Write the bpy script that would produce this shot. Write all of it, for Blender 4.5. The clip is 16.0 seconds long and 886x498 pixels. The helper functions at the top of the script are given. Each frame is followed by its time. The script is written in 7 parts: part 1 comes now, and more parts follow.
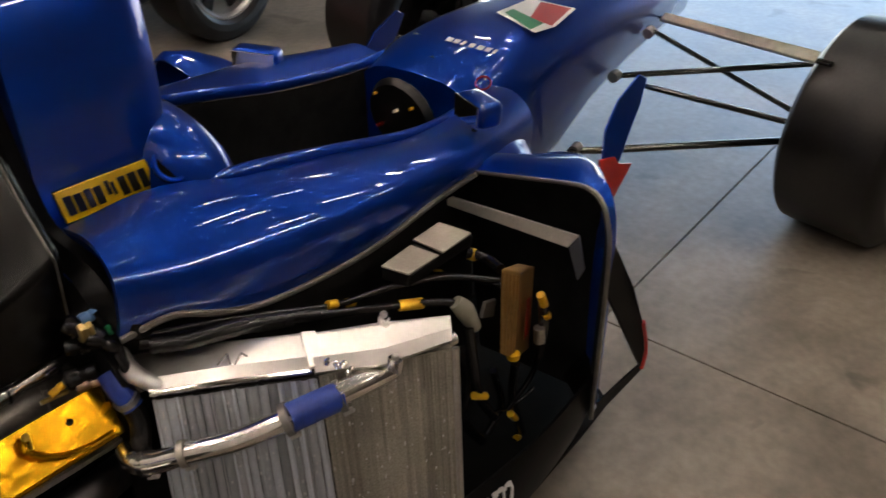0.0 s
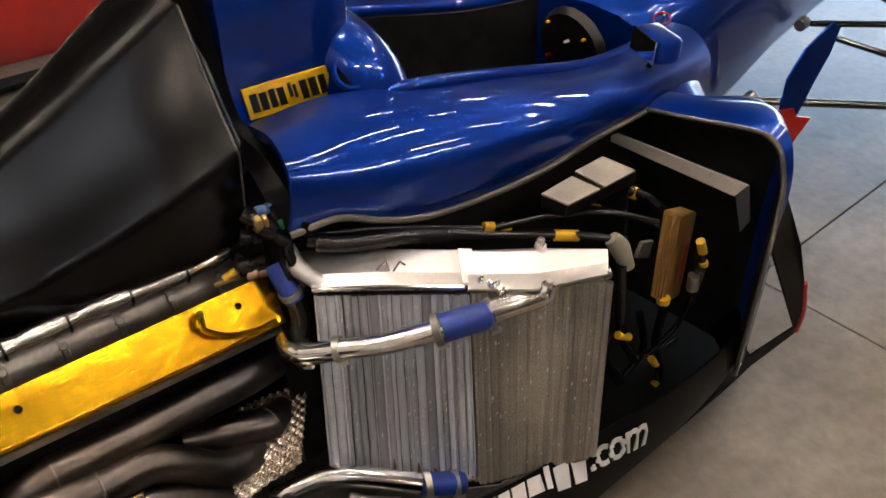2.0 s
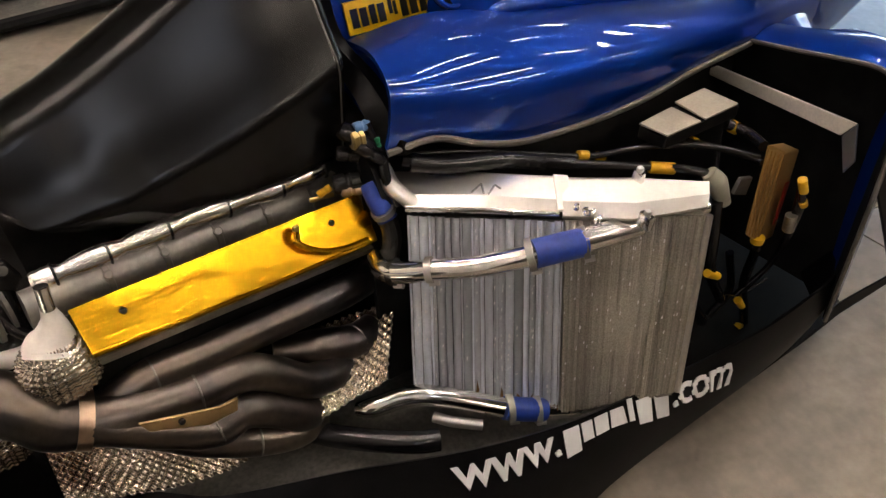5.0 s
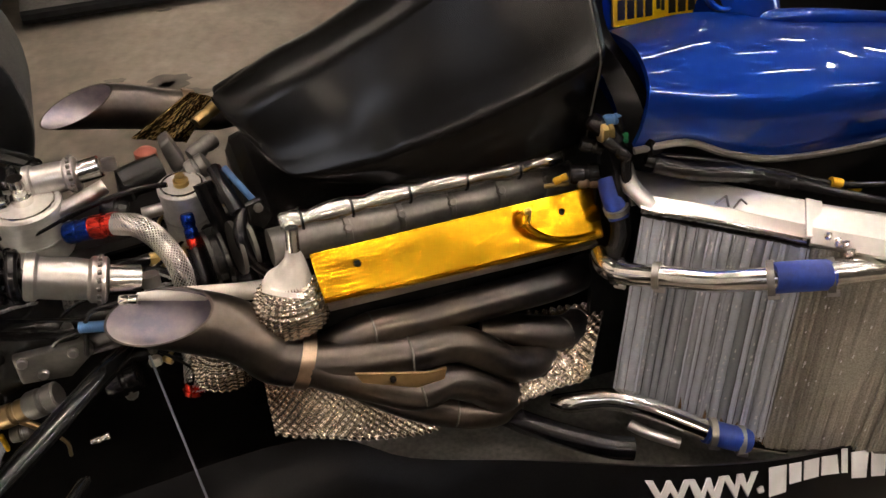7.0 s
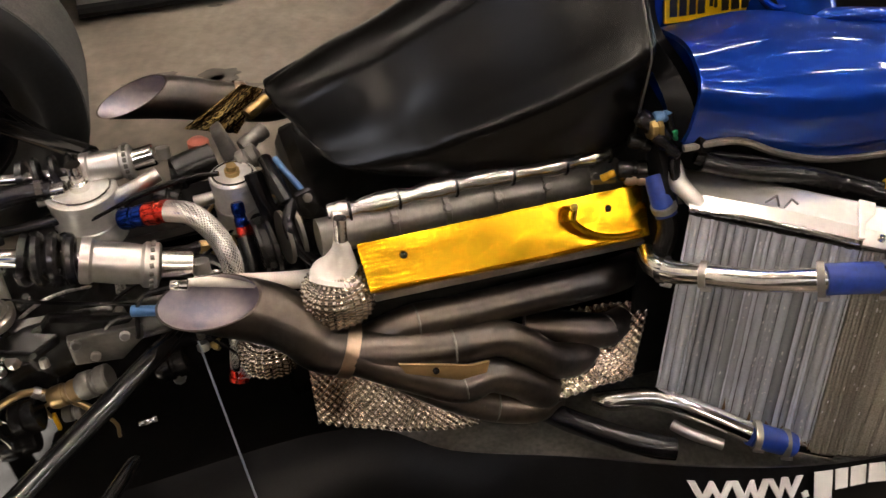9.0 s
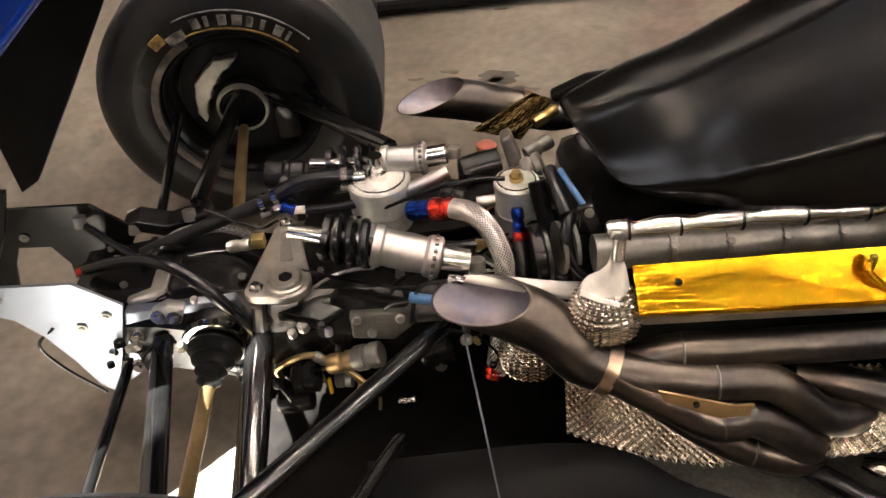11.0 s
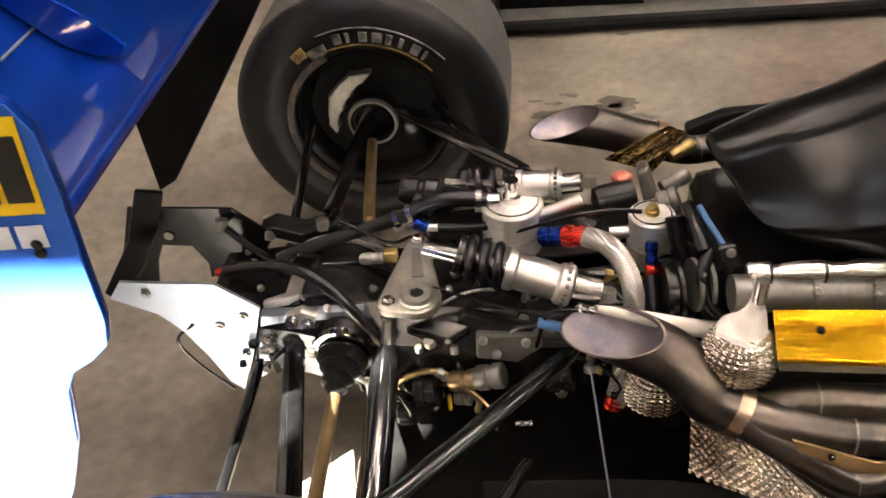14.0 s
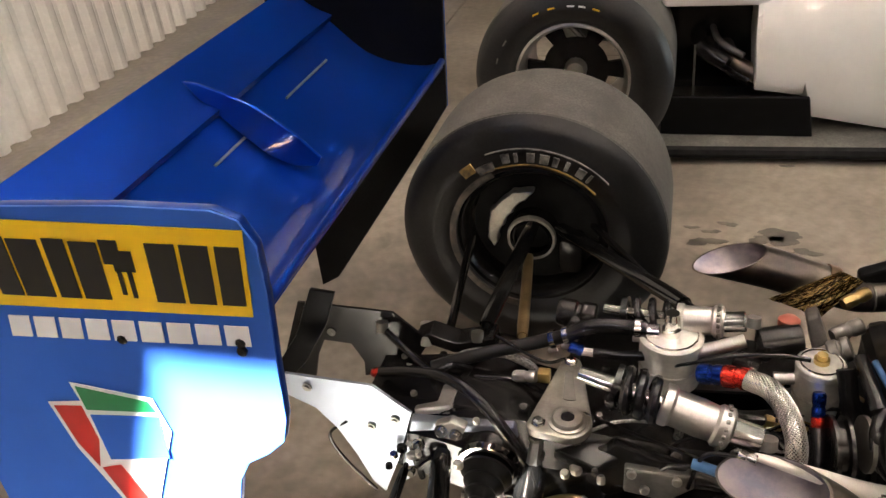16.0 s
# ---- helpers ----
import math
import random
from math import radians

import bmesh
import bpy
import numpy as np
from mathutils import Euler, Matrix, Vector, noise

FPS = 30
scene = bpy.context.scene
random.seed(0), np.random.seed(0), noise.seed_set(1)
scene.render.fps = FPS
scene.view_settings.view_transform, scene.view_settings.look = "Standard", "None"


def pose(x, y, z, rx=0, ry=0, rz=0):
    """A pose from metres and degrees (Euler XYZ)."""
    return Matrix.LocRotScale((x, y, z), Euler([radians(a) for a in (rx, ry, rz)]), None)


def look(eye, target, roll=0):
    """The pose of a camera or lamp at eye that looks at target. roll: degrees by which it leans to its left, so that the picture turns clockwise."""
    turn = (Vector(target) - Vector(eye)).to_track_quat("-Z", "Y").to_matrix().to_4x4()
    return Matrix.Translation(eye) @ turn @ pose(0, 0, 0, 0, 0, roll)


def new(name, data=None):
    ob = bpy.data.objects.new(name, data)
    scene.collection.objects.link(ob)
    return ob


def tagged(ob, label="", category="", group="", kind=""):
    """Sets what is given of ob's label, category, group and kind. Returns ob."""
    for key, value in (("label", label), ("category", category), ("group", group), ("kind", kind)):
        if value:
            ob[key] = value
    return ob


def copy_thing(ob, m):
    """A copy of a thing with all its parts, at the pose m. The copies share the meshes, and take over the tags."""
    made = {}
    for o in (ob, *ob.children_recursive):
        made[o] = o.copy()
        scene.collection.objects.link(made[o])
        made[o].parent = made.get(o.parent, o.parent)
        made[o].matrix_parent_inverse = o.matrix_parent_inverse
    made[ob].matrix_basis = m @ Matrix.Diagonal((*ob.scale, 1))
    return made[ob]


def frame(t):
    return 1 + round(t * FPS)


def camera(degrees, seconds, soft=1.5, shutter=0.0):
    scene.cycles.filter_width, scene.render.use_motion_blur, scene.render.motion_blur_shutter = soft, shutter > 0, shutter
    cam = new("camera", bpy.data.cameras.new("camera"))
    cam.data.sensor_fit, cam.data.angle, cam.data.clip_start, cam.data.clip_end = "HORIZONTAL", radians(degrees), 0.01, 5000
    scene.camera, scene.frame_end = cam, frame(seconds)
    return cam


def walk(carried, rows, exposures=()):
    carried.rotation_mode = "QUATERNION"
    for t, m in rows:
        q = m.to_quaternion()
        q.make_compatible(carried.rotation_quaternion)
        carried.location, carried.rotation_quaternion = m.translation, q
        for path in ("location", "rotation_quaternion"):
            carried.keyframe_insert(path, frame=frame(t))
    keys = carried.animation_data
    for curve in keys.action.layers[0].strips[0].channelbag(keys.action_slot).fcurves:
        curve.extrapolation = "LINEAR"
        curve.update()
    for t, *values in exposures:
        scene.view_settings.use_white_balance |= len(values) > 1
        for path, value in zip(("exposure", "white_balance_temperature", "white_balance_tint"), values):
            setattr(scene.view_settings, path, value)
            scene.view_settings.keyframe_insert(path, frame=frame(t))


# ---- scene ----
cam = camera(56.29, 16.0, soft=1.4, shutter=0.3)
PATH = [
    (0, (0.735, -1.187, 1.334), (1.971, -0.301, 0.370), 2.4),
    (0.5, (0.739, -1.194, 1.336), (1.853, -0.191, 0.340), 2.2),
    (1, (0.724, -1.180, 1.333), (1.834, -0.179, 0.330), 2.8),
    (1.5, (0.705, -1.172, 1.323), (1.771, -0.152, 0.292), 3.0),
    (2, (0.695, -1.170, 1.312), (1.684, -0.122, 0.234), 2.4),
    (2.5, (0.674, -1.151, 1.304), (1.606, -0.110, 0.169), 2.4),
    (3, (0.670, -1.140, 1.298), (1.566, -0.106, 0.128), 2.4),
    (3.2, (0.662, -1.141, 1.287), (1.550, -0.104, 0.115), 2.2),
    (5.5, (0.641, -1.143, 1.282), (1.443, -0.052, 0.095), 1.8),
    (6, (0.619, -1.126, 1.286), (1.328, 0.020, 0.093), 1.5),
    (6.5, (0.569, -1.093, 1.280), (1.200, 0.099, 0.088), 2.3),
    (7, (0.557, -1.090, 1.267), (1.104, 0.136, 0.069), 2.0),
    (7.5, (0.557, -1.089, 1.261), (1.070, 0.143, 0.053), 2.0),
    (8, (0.559, -1.085, 1.265), (1.055, 0.144, 0.046), 1.7),
    (8.5, (0.546, -1.089, 1.262), (1.056, 0.142, 0.052), 2.0),
    (9, (0.542, -1.097, 1.263), (1.013, 0.160, 0.064), 1.0),
    (9.5, (0.537, -1.091, 1.275), (0.906, 0.203, 0.079), -0.7),
    (10, (0.533, -1.092, 1.277), (0.728, 0.255, 0.098), -3.6),
    (10.2, (0.522, -1.087, 1.282), (0.654, 0.264, 0.101), -4.4),
    (12.3, (0.429, -1.086, 1.296), (0.355, 0.262, 0.106), -4.9),
    (12.5, (0.423, -1.081, 1.297), (0.354, 0.263, 0.102), -4.7),
    (13, (0.425, -1.087, 1.301), (0.353, 0.258, 0.107), -4.7),
    (13.5, (0.419, -1.085, 1.308), (0.312, 0.263, 0.121), -5.3),
    (14, (0.399, -1.090, 1.323), (0.211, 0.281, 0.173), -5.8),
    (14.5, (0.372, -1.098, 1.344), (0.104, 0.313, 0.258), -5.3),
    (15, (0.360, -1.100, 1.357), (0.023, 0.346, 0.340), -5.1),
    (15.5, (0.351, -1.101, 1.367), (-0.064, 0.357, 0.397), -5.5),
    (16, (0.357, -1.105, 1.371), (-0.116, 0.348, 0.421), -6.3),
]
walk(cam, [(t, look(eye, target, roll)) for t, eye, target, roll in PATH], exposures=[(0.0, 4.2), (1.0, 4.45), (2.0, 4.65), (7.0, 4.75), (9.0, 4.85), (10.0, 5.18), (13.0, 5.18), (14.5, 5.4), (16.0, 5.08)])

# ---- world and light ----
world = bpy.data.worlds.new("world")
scene.world = world
world.use_nodes = True
wn = world.node_tree
sky = wn.nodes.new("ShaderNodeTexSky")
sky.sky_type, sky.sun_disc = "NISHITA", False
sky.sun_elevation, sky.sun_rotation = radians(50), radians(207)
wn.links.new(sky.outputs["Color"], wn.nodes["Background"].inputs["Color"])
wn.nodes["Background"].inputs["Strength"].default_value = 0.05

sun = new("sun", bpy.data.lights.new("sun", "SUN"))
sun.data.energy, sun.data.angle, sun.data.color = 5.0, radians(0.5), (1.0, 0.965, 0.91)
SUN_WAY = Vector((0.289, 0.572, -0.766)).normalized()
sun.matrix_world = Matrix.Translation((-4, -4, 8)) @ SUN_WAY.to_track_quat("-Z", "Y").to_matrix().to_4x4()


# ---- materials ----
def mat(name, color, rough=0.5, metal=0.0, coat=0.0, var=0.12, scale=8.0, fine=0.0, fscale=160.0, bump=0.0, bscale=60.0, rvar=0.12, second=None, spec=0.5):
    m = bpy.data.materials.new(name)
    m.use_nodes = True
    nt = m.node_tree
    b = nt.nodes["Principled BSDF"]
    b.inputs["Metallic"].default_value = metal
    b.inputs["Coat Weight"].default_value = coat
    b.inputs["Coat Roughness"].default_value = 0.03
    b.inputs["Specular IOR Level"].default_value = spec
    tc = nt.nodes.new("ShaderNodeTexCoord")
    n1 = nt.nodes.new("ShaderNodeTexNoise")
    n1.inputs["Scale"].default_value, n1.inputs["Detail"].default_value, n1.inputs["Roughness"].default_value = scale, 6, 0.6
    nt.links.new(tc.outputs["Object"], n1.inputs["Vector"])
    ramp = nt.nodes.new("ShaderNodeValToRGB")
    c = Vector(color)
    lo = c * (1 - var * 1.6) if second is None else Vector(second)
    ramp.color_ramp.elements[0].color = (*lo, 1)
    ramp.color_ramp.elements[0].position = 0.36
    ramp.color_ramp.elements[1].color = (*(c * (1 + var * 0.7)), 1)
    ramp.color_ramp.elements[1].position = 0.64
    nt.links.new(n1.outputs["Fac"], ramp.inputs["Fac"])
    out = ramp.outputs["Color"]
    if fine:
        n2 = nt.nodes.new("ShaderNodeTexNoise")
        n2.inputs["Scale"].default_value, n2.inputs["Detail"].default_value = fscale, 3
        nt.links.new(tc.outputs["Object"], n2.inputs["Vector"])
        mr = nt.nodes.new("ShaderNodeMapRange")
        mr.inputs["From Min"].default_value, mr.inputs["From Max"].default_value = 0.3, 0.7
        mr.inputs["To Min"].default_value, mr.inputs["To Max"].default_value = 1 - fine, 1 + fine * 0.6
        nt.links.new(n2.outputs["Fac"], mr.inputs["Value"])
        mx = nt.nodes.new("ShaderNodeMix")
        mx.data_type, mx.blend_type = "RGBA", "MULTIPLY"
        mx.inputs["Factor"].default_value = 1
        nt.links.new(out, mx.inputs["A"])
        nt.links.new(mr.outputs["Result"], mx.inputs["B"])
        out = mx.outputs["Result"]
    nt.links.new(out, b.inputs["Base Color"])
    rr = nt.nodes.new("ShaderNodeMapRange")
    rr.inputs["From Min"].default_value, rr.inputs["From Max"].default_value = 0.3, 0.7
    rr.inputs["To Min"].default_value, rr.inputs["To Max"].default_value = max(0.02, rough * (1 - rvar)), min(1, rough * (1 + rvar))
    nt.links.new(n1.outputs["Fac"], rr.inputs["Value"])
    nt.links.new(rr.outputs["Result"], b.inputs["Roughness"])
    if bump:
        n3 = nt.nodes.new("ShaderNodeTexNoise")
        n3.inputs["Scale"].default_value, n3.inputs["Detail"].default_value = bscale, 5
        nt.links.new(tc.outputs["Object"], n3.inputs["Vector"])
        bp = nt.nodes.new("ShaderNodeBump")
        bp.inputs["Strength"].default_value, bp.inputs["Distance"].default_value = bump, 0.0012
        nt.links.new(n3.outputs["Fac"], bp.inputs["Height"])
        nt.links.new(bp.outputs["Normal"], b.inputs["Normal"])
    return m


def glow(name, color, strength):
    m = bpy.data.materials.new(name)
    m.use_nodes = True
    b = m.node_tree.nodes["Principled BSDF"]
    b.inputs["Base Color"].default_value = (*color, 1)
    b.inputs["Emission Color"].default_value = (*color, 1)
    b.inputs["Emission Strength"].default_value = strength
    return m


BLUE = mat("blue_paint", (0.0002, 0.038, 0.335), 0.33, 0.6, 1.0, 0.06, 3, spec=0.1)
BLUE_IN = mat("blue_paint_wing", (0.0006, 0.033, 0.29), 0.34, 0.6, 1.0, 0.08, 3, spec=0.1)
CYAN = mat("blue_panel", (0.034, 0.12, 0.52), 0.4, 0.0, 0.12, 0.05, 3, spec=0.05)
CARBON = mat("carbon_fibre", (0.004, 0.004, 0.0044), 0.33, 0.0, 0.0, 0.2, 14, 0.4, 420, spec=0.12)
GLOSSARM = mat("lacquered_carbon", (0.004, 0.004, 0.004), 0.13, 0.0, 0.0, 0.3, 14, 0.3, 300, spec=0.9)
MATT = mat("matt_black_carbon", (0.0042, 0.004, 0.0038), 0.25, 0.0, 0.0, 0.1, 3, 0.2, 300, rvar=0.05, spec=0.3)
BOOT = mat("boot_rubber", (0.006, 0.006, 0.006), 0.4, 0.0, 0.0, 0.2, 14, spec=0.1)
TRAY = mat("dull_carbon_tray", (0.0065, 0.006, 0.0056), 0.6, 0.0, 0.0, 0.2, 20, 0.4, 420, spec=0.05)
# Real black linings; also colours in the shade of bores, ring holes and louvres.
CAVITY = mat("black_lining_and_shade", (0.011, 0.011, 0.011), 0.6, 0, 0, 0.3, 20, spec=0.1)
# Near-zero colour stands in for the unlit depth of shallow hole discs.
HOLE_SHADE = mat("hole_shade_black", (0.006, 0.006, 0.006), 0.9, 0, 0, 0.1, 20, spec=0.0)
RUBBER = mat("tyre_rubber", (0.013, 0.0125, 0.0125), 0.36, 0, 0, 0.25, 7, 0.3, 120, 0.25, 140, spec=0.42)
TREAD = mat("tyre_tread", (0.085, 0.08, 0.072), 0.85, 0, 0, 0.25, 9, 0.35, 200, 0.5, 160)
HOSE = mat("black_hose", (0.006, 0.006, 0.007), 0.23, 0, 0, 0.3, 30, spec=0.5)
ALU = mat("polished_aluminium", (0.8, 0.78, 0.74), 0.13, 1.0, 0, 0.08, 12, 0.1, 90, 0.05, 40, 0.5)
TANKALU = mat("brushed_tank_aluminium", (0.86, 0.84, 0.79), 0.33, 0.85, 0, 0.05, 9, 0.04, 120, rvar=0.08)
CANALU = mat("matt_can_aluminium", (0.72, 0.71, 0.67), 0.36, 0.6, 0, 0.08, 15, 0.08, 120)
ALU_DULL = mat("dull_aluminium", (0.62, 0.6, 0.57), 0.36, 1.0, 0, 0.1, 15, 0.07, 140, 0.05, 120, 0.15)
FINS = mat("radiator_fins", (0.86, 0.92, 1.0), 0.34, 0.5, 0, 0.03, 30, 0.08, 260, 0.0, 200, 0.05)
# Dark backing puts the shade between the fins into its colour.
FIN_BACK = mat("fin_gap_shade", (0.05, 0.048, 0.045), 0.6, 0.3, 0, 0.3, 30)
# Matt white that paints the glint of bent metal fins.
FLECK = mat("painted_fin_glints", (0.85, 0.85, 0.84), 0.45, 0.0, 0, 0.1, 30)
SOOT = mat("brown_flux", (0.16, 0.09, 0.035), 0.6, 0.2, 0, 0.4, 60)
CORE = mat("radiator_core", (0.52, 0.49, 0.41), 0.42, 0.5, 0, 0.12, 9, 0.3, 420, 0.4, 300)
CAST = mat("grey_casting", (0.23, 0.22, 0.2), 0.42, 0.7, 0, 0.2, 16, 0.1, 160, 0.15, 160)
CASTLT = mat("light_casting", (0.45, 0.43, 0.38), 0.33, 0.9, 0, 0.18, 16, 0.1, 160, 0.12, 160)
DARKCAST = mat("dark_casting", (0.013, 0.0125, 0.012), 0.24, 0.3, 0, 0.35, 14, 0.3, 160, 0.2, 130, spec=0.5)
STEEL = mat("steel_plate", (0.25, 0.275, 0.32), 0.42, 0.7, 0, 0.08, 3)
EXH = mat("exhaust_metal", (0.16, 0.132, 0.104), 0.36, 1.0, 0, 0.3, 5, 0.12, 90, 0.0, 60, 0.12, second=(0.072, 0.07, 0.076))
EXH_IN = mat("exhaust_inside", (0.42, 0.37, 0.36), 0.55, 0.8, 0, 0.25, 14, second=(0.22, 0.21, 0.27))
FOIL = mat("dimpled_foil", (0.78, 0.71, 0.6), 0.13, 1.0, 0, 0.3, 9, 0.2, 120, 0.15, 60, second=(0.32, 0.25, 0.19))
SILVERWRAP = mat("silver_wrap", (0.82, 0.81, 0.78), 0.2, 1.0, 0, 0.1, 25, 0.1, 140, 1.0, 70)
CLOTH = mat("white_heat_cloth", (0.8, 0.76, 0.69), 0.75, 0, 0, 0.08, 18, 0.04, 220, 0.15, 240)
GOLD = mat("gold_foil", (0.66, 0.35, 0.012), 0.22, 1.0, 0, 0.06, 10, 0.1, 60, 0.15, 160, 0.2)
BROWNGOLD = mat("gold_box", (0.38, 0.22, 0.07), 0.42, 0.6, 0, 0.12, 20, 0.1, 120)
BRASS = mat("brass", (0.55, 0.4, 0.16), 0.33, 1.0, 0, 0.15, 20)
COPPER = mat("copper_clamp", (0.6, 0.44, 0.32), 0.33, 1.0, 0, 0.2, 20)
SHAFT = mat("bronze_shaft", (0.5, 0.36, 0.18), 0.33, 0.9, 0, 0.15, 14)
BLUEHOSE = mat("blue_silicone", (0.012, 0.045, 0.3), 0.42, 0, 0, 0.15, 25, 0.15, 150)
BLUEAN = mat("blue_anodised", (0.006, 0.035, 0.26), 0.22, 0.9, 0, 0.1, 25)
REDAN = mat("red_anodised", (0.75, 0.05, 0.03), 0.22, 0.85, 0, 0.1, 25)
LBLUE = mat("light_blue_sleeve", (0.07, 0.18, 0.4), 0.5, 0, 0, 0.12, 25)
YELLOW = mat("yellow_tape", (0.75, 0.42, 0.01), 0.45, 0, 0, 0.1, 20)
STICKER = mat("yellow_sticker", (0.95, 0.6, 0.006), 0.34, 0, 0.6, 0.05, 8)
INK = mat("black_print", (0.012, 0.011, 0.01), 0.4, 0, 0, 0.15, 30)
WHITEINK = mat("white_print", (0.75, 0.75, 0.75), 0.4, 0, 0.3, 0.05, 20)
REDP = mat("red_paint", (0.5, 0.016, 0.012), 0.34, 0, 0.8, 0.08, 6)
GREENP = mat("green_print", (0.01, 0.2, 0.07), 0.35, 0, 0.5, 0.08, 12)
WHITEP = mat("white_paint", (0.72, 0.71, 0.67), 0.34, 0, 0.6, 0.05, 4)
BEIGE = mat("beige_label", (0.36, 0.33, 0.27), 0.55, 0, 0, 0.08, 18, 0.1, 200)
FOAM = mat("beige_foam", (0.75, 0.71, 0.62), 0.7, 0, 0, 0.06, 18, 0.08, 200)
GREYFLOOR = mat("grey_undertray", (0.17, 0.165, 0.145), 0.42, 0.2, 0, 0.25, 8, 0.3, 120)
BRAID = mat("braided_steel", (0.72, 0.71, 0.68), 0.32, 0.9, 0, 0.1, 40, 0.75, 330, 0.9, 330)
SATIN = mat("satin_aluminium", (0.74, 0.72, 0.67), 0.17, 1.0, 0, 0.08, 15, 0.05, 140, 0.04, 120, 0.3)
MIRROR = mat("mirror_glass", (0.9, 0.9, 0.9), 0.03, 1.0, 0, 0.0, 4)
PLASTIC = mat("dark_plastic", (0.006, 0.006, 0.0065), 0.4, 0, 0, 0.2, 20)
GREYGREEN = mat("grey_rubber_boot", (0.27, 0.26, 0.2), 0.6, 0, 0, 0.15, 20)
SHEETWALL = mat("white_sheet_metal", (0.8, 0.78, 0.73), 0.45, 0.1, 0, 0.1, 2, 0.05, 60)
# Unseen walls and ceiling, kept dark so the glossy paint reflects little.
DARKWALL = mat("dark_wall", (0.07, 0.065, 0.056), 0.8, 0, 0, 0.12, 1.2, 0.06, 60)
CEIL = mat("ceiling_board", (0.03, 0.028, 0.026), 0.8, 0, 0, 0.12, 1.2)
ASPHALT = mat("pale_yard", (0.42, 0.42, 0.41), 0.9, 0, 0, 0.15, 1.5, 0.2, 60)
GLASS = mat("clear_plastic", (0.85, 0.87, 0.9), 0.04, 0, 0, 0.0, 4)
GLASS.node_tree.nodes["Principled BSDF"].inputs["Transmission Weight"].default_value = 1.0
TUBE = glow("fluorescent_tube", (1.0, 0.83, 0.72), 10.0)
TUBE_DIM = glow("dim_fluorescent_tube", (1.0, 0.91, 0.83), 4.55)
TUBE_OLD = glow("old_fluorescent_tube", (1.0, 0.82, 0.68), 7.3)


def fin_random(m, lo):
    """Scales each fin's base colour at random, painting in how differently fins catch light."""
    nt = m.node_tree
    b = nt.nodes["Principled BSDF"]
    src = [l for l in nt.links if l.to_socket == b.inputs["Base Color"]][0].from_socket
    info = nt.nodes.new("ShaderNodeObjectInfo")
    mr = nt.nodes.new("ShaderNodeMapRange")
    mr.inputs["To Min"].default_value, mr.inputs["To Max"].default_value = lo, 1.0
    nt.links.new(info.outputs["Random"], mr.inputs["Value"])
    mx = nt.nodes.new("ShaderNodeMix")
    mx.data_type, mx.blend_type = "RGBA", "MULTIPLY"
    mx.inputs["Factor"].default_value = 1
    nt.links.new(src, mx.inputs["A"])
    nt.links.new(mr.outputs["Result"], mx.inputs["B"])
    nt.links.new(mx.outputs["Result"], b.inputs["Base Color"])


fin_random(FINS, 0.36)
fin_random(CORE, 0.6)


def concrete():
    m = mat("polished_concrete", (0.255, 0.222, 0.178), 0.38, 0, 0.0, 0.26, 1.9, 0.18, 30, 0.04, 50, 0.2, spec=0.38)
    nt = m.node_tree
    b = nt.nodes["Principled BSDF"]
    link = [l for l in nt.links if l.to_socket == b.inputs["Base Color"]][0]
    src = link.from_socket
    tc = [n for n in nt.nodes if n.type == "TEX_COORD"][0]
    oi = nt.nodes.new("ShaderNodeTexNoise")
    oi.inputs["Scale"].default_value, oi.inputs["Detail"].default_value, oi.inputs["Distortion"].default_value = 3.2, 4, 0.6
    nt.links.new(tc.outputs["Object"], oi.inputs["Vector"])
    r = nt.nodes.new("ShaderNodeMapRange")
    r.inputs["From Min"].default_value, r.inputs["From Max"].default_value = 0.66, 0.72
    r.inputs["To Min"].default_value, r.inputs["To Max"].default_value = 1.0, 0.62
    nt.links.new(oi.outputs["Fac"], r.inputs["Value"])
    mx = nt.nodes.new("ShaderNodeMix")
    mx.data_type, mx.blend_type = "RGBA", "MULTIPLY"
    mx.inputs["Factor"].default_value = 1
    nt.links.new(src, mx.inputs["A"])
    nt.links.new(r.outputs["Result"], mx.inputs["B"])
    nt.links.new(mx.outputs["Result"], b.inputs["Base Color"])
    return m


CONCRETE = concrete()


# ---- mesh helpers ----
def part(name, bm, material, parent=None, label="", sharp=38, flat=False):
    bmesh.ops.recalc_face_normals(bm, faces=bm.faces)
    for f in bm.faces:
        f.smooth = not flat
    for e in bm.edges:
        if len(e.link_faces) == 2:
            a0, a1 = sorted(f.calc_area() for f in e.link_faces)
            if e.calc_face_angle(0) > radians(sharp) or (e.calc_face_angle(0) > radians(6) and a1 > 9 * a0):
                e.smooth = False
    me = bpy.data.meshes.new(name)
    bm.to_mesh(me)
    bm.free()
    me.materials.append(material)
    ob = new(name, me)
    if parent is not None:
        ob.parent = parent
    if label:
        ob["label"] = label
    return ob


def spline(pts, n=6):
    p = [Vector(q) for q in pts]
    if len(p) < 3:
        return p
    p = [2 * p[0] - p[1]] + p + [2 * p[-1] - p[-2]]
    out = []
    for i in range(1, len(p) - 2):
        a, b, c, d = p[i - 1], p[i], p[i + 1], p[i + 2]
        for k in range(n):
            t = k / n
            out.append(0.5 * (2 * b + (c - a) * t + (2 * a - 5 * b + 4 * c - d) * t * t + (3 * b - a - 3 * c + d) * t ** 3))
    return out + [p[-2]]


def lerp_list(v, n):
    out = []
    for i in range(n):
        s = i / (n - 1) * (len(v) - 1)
        k = min(int(s), len(v) - 2)
        out.append(v[k] + (v[k + 1] - v[k]) * (s - k))
    return out


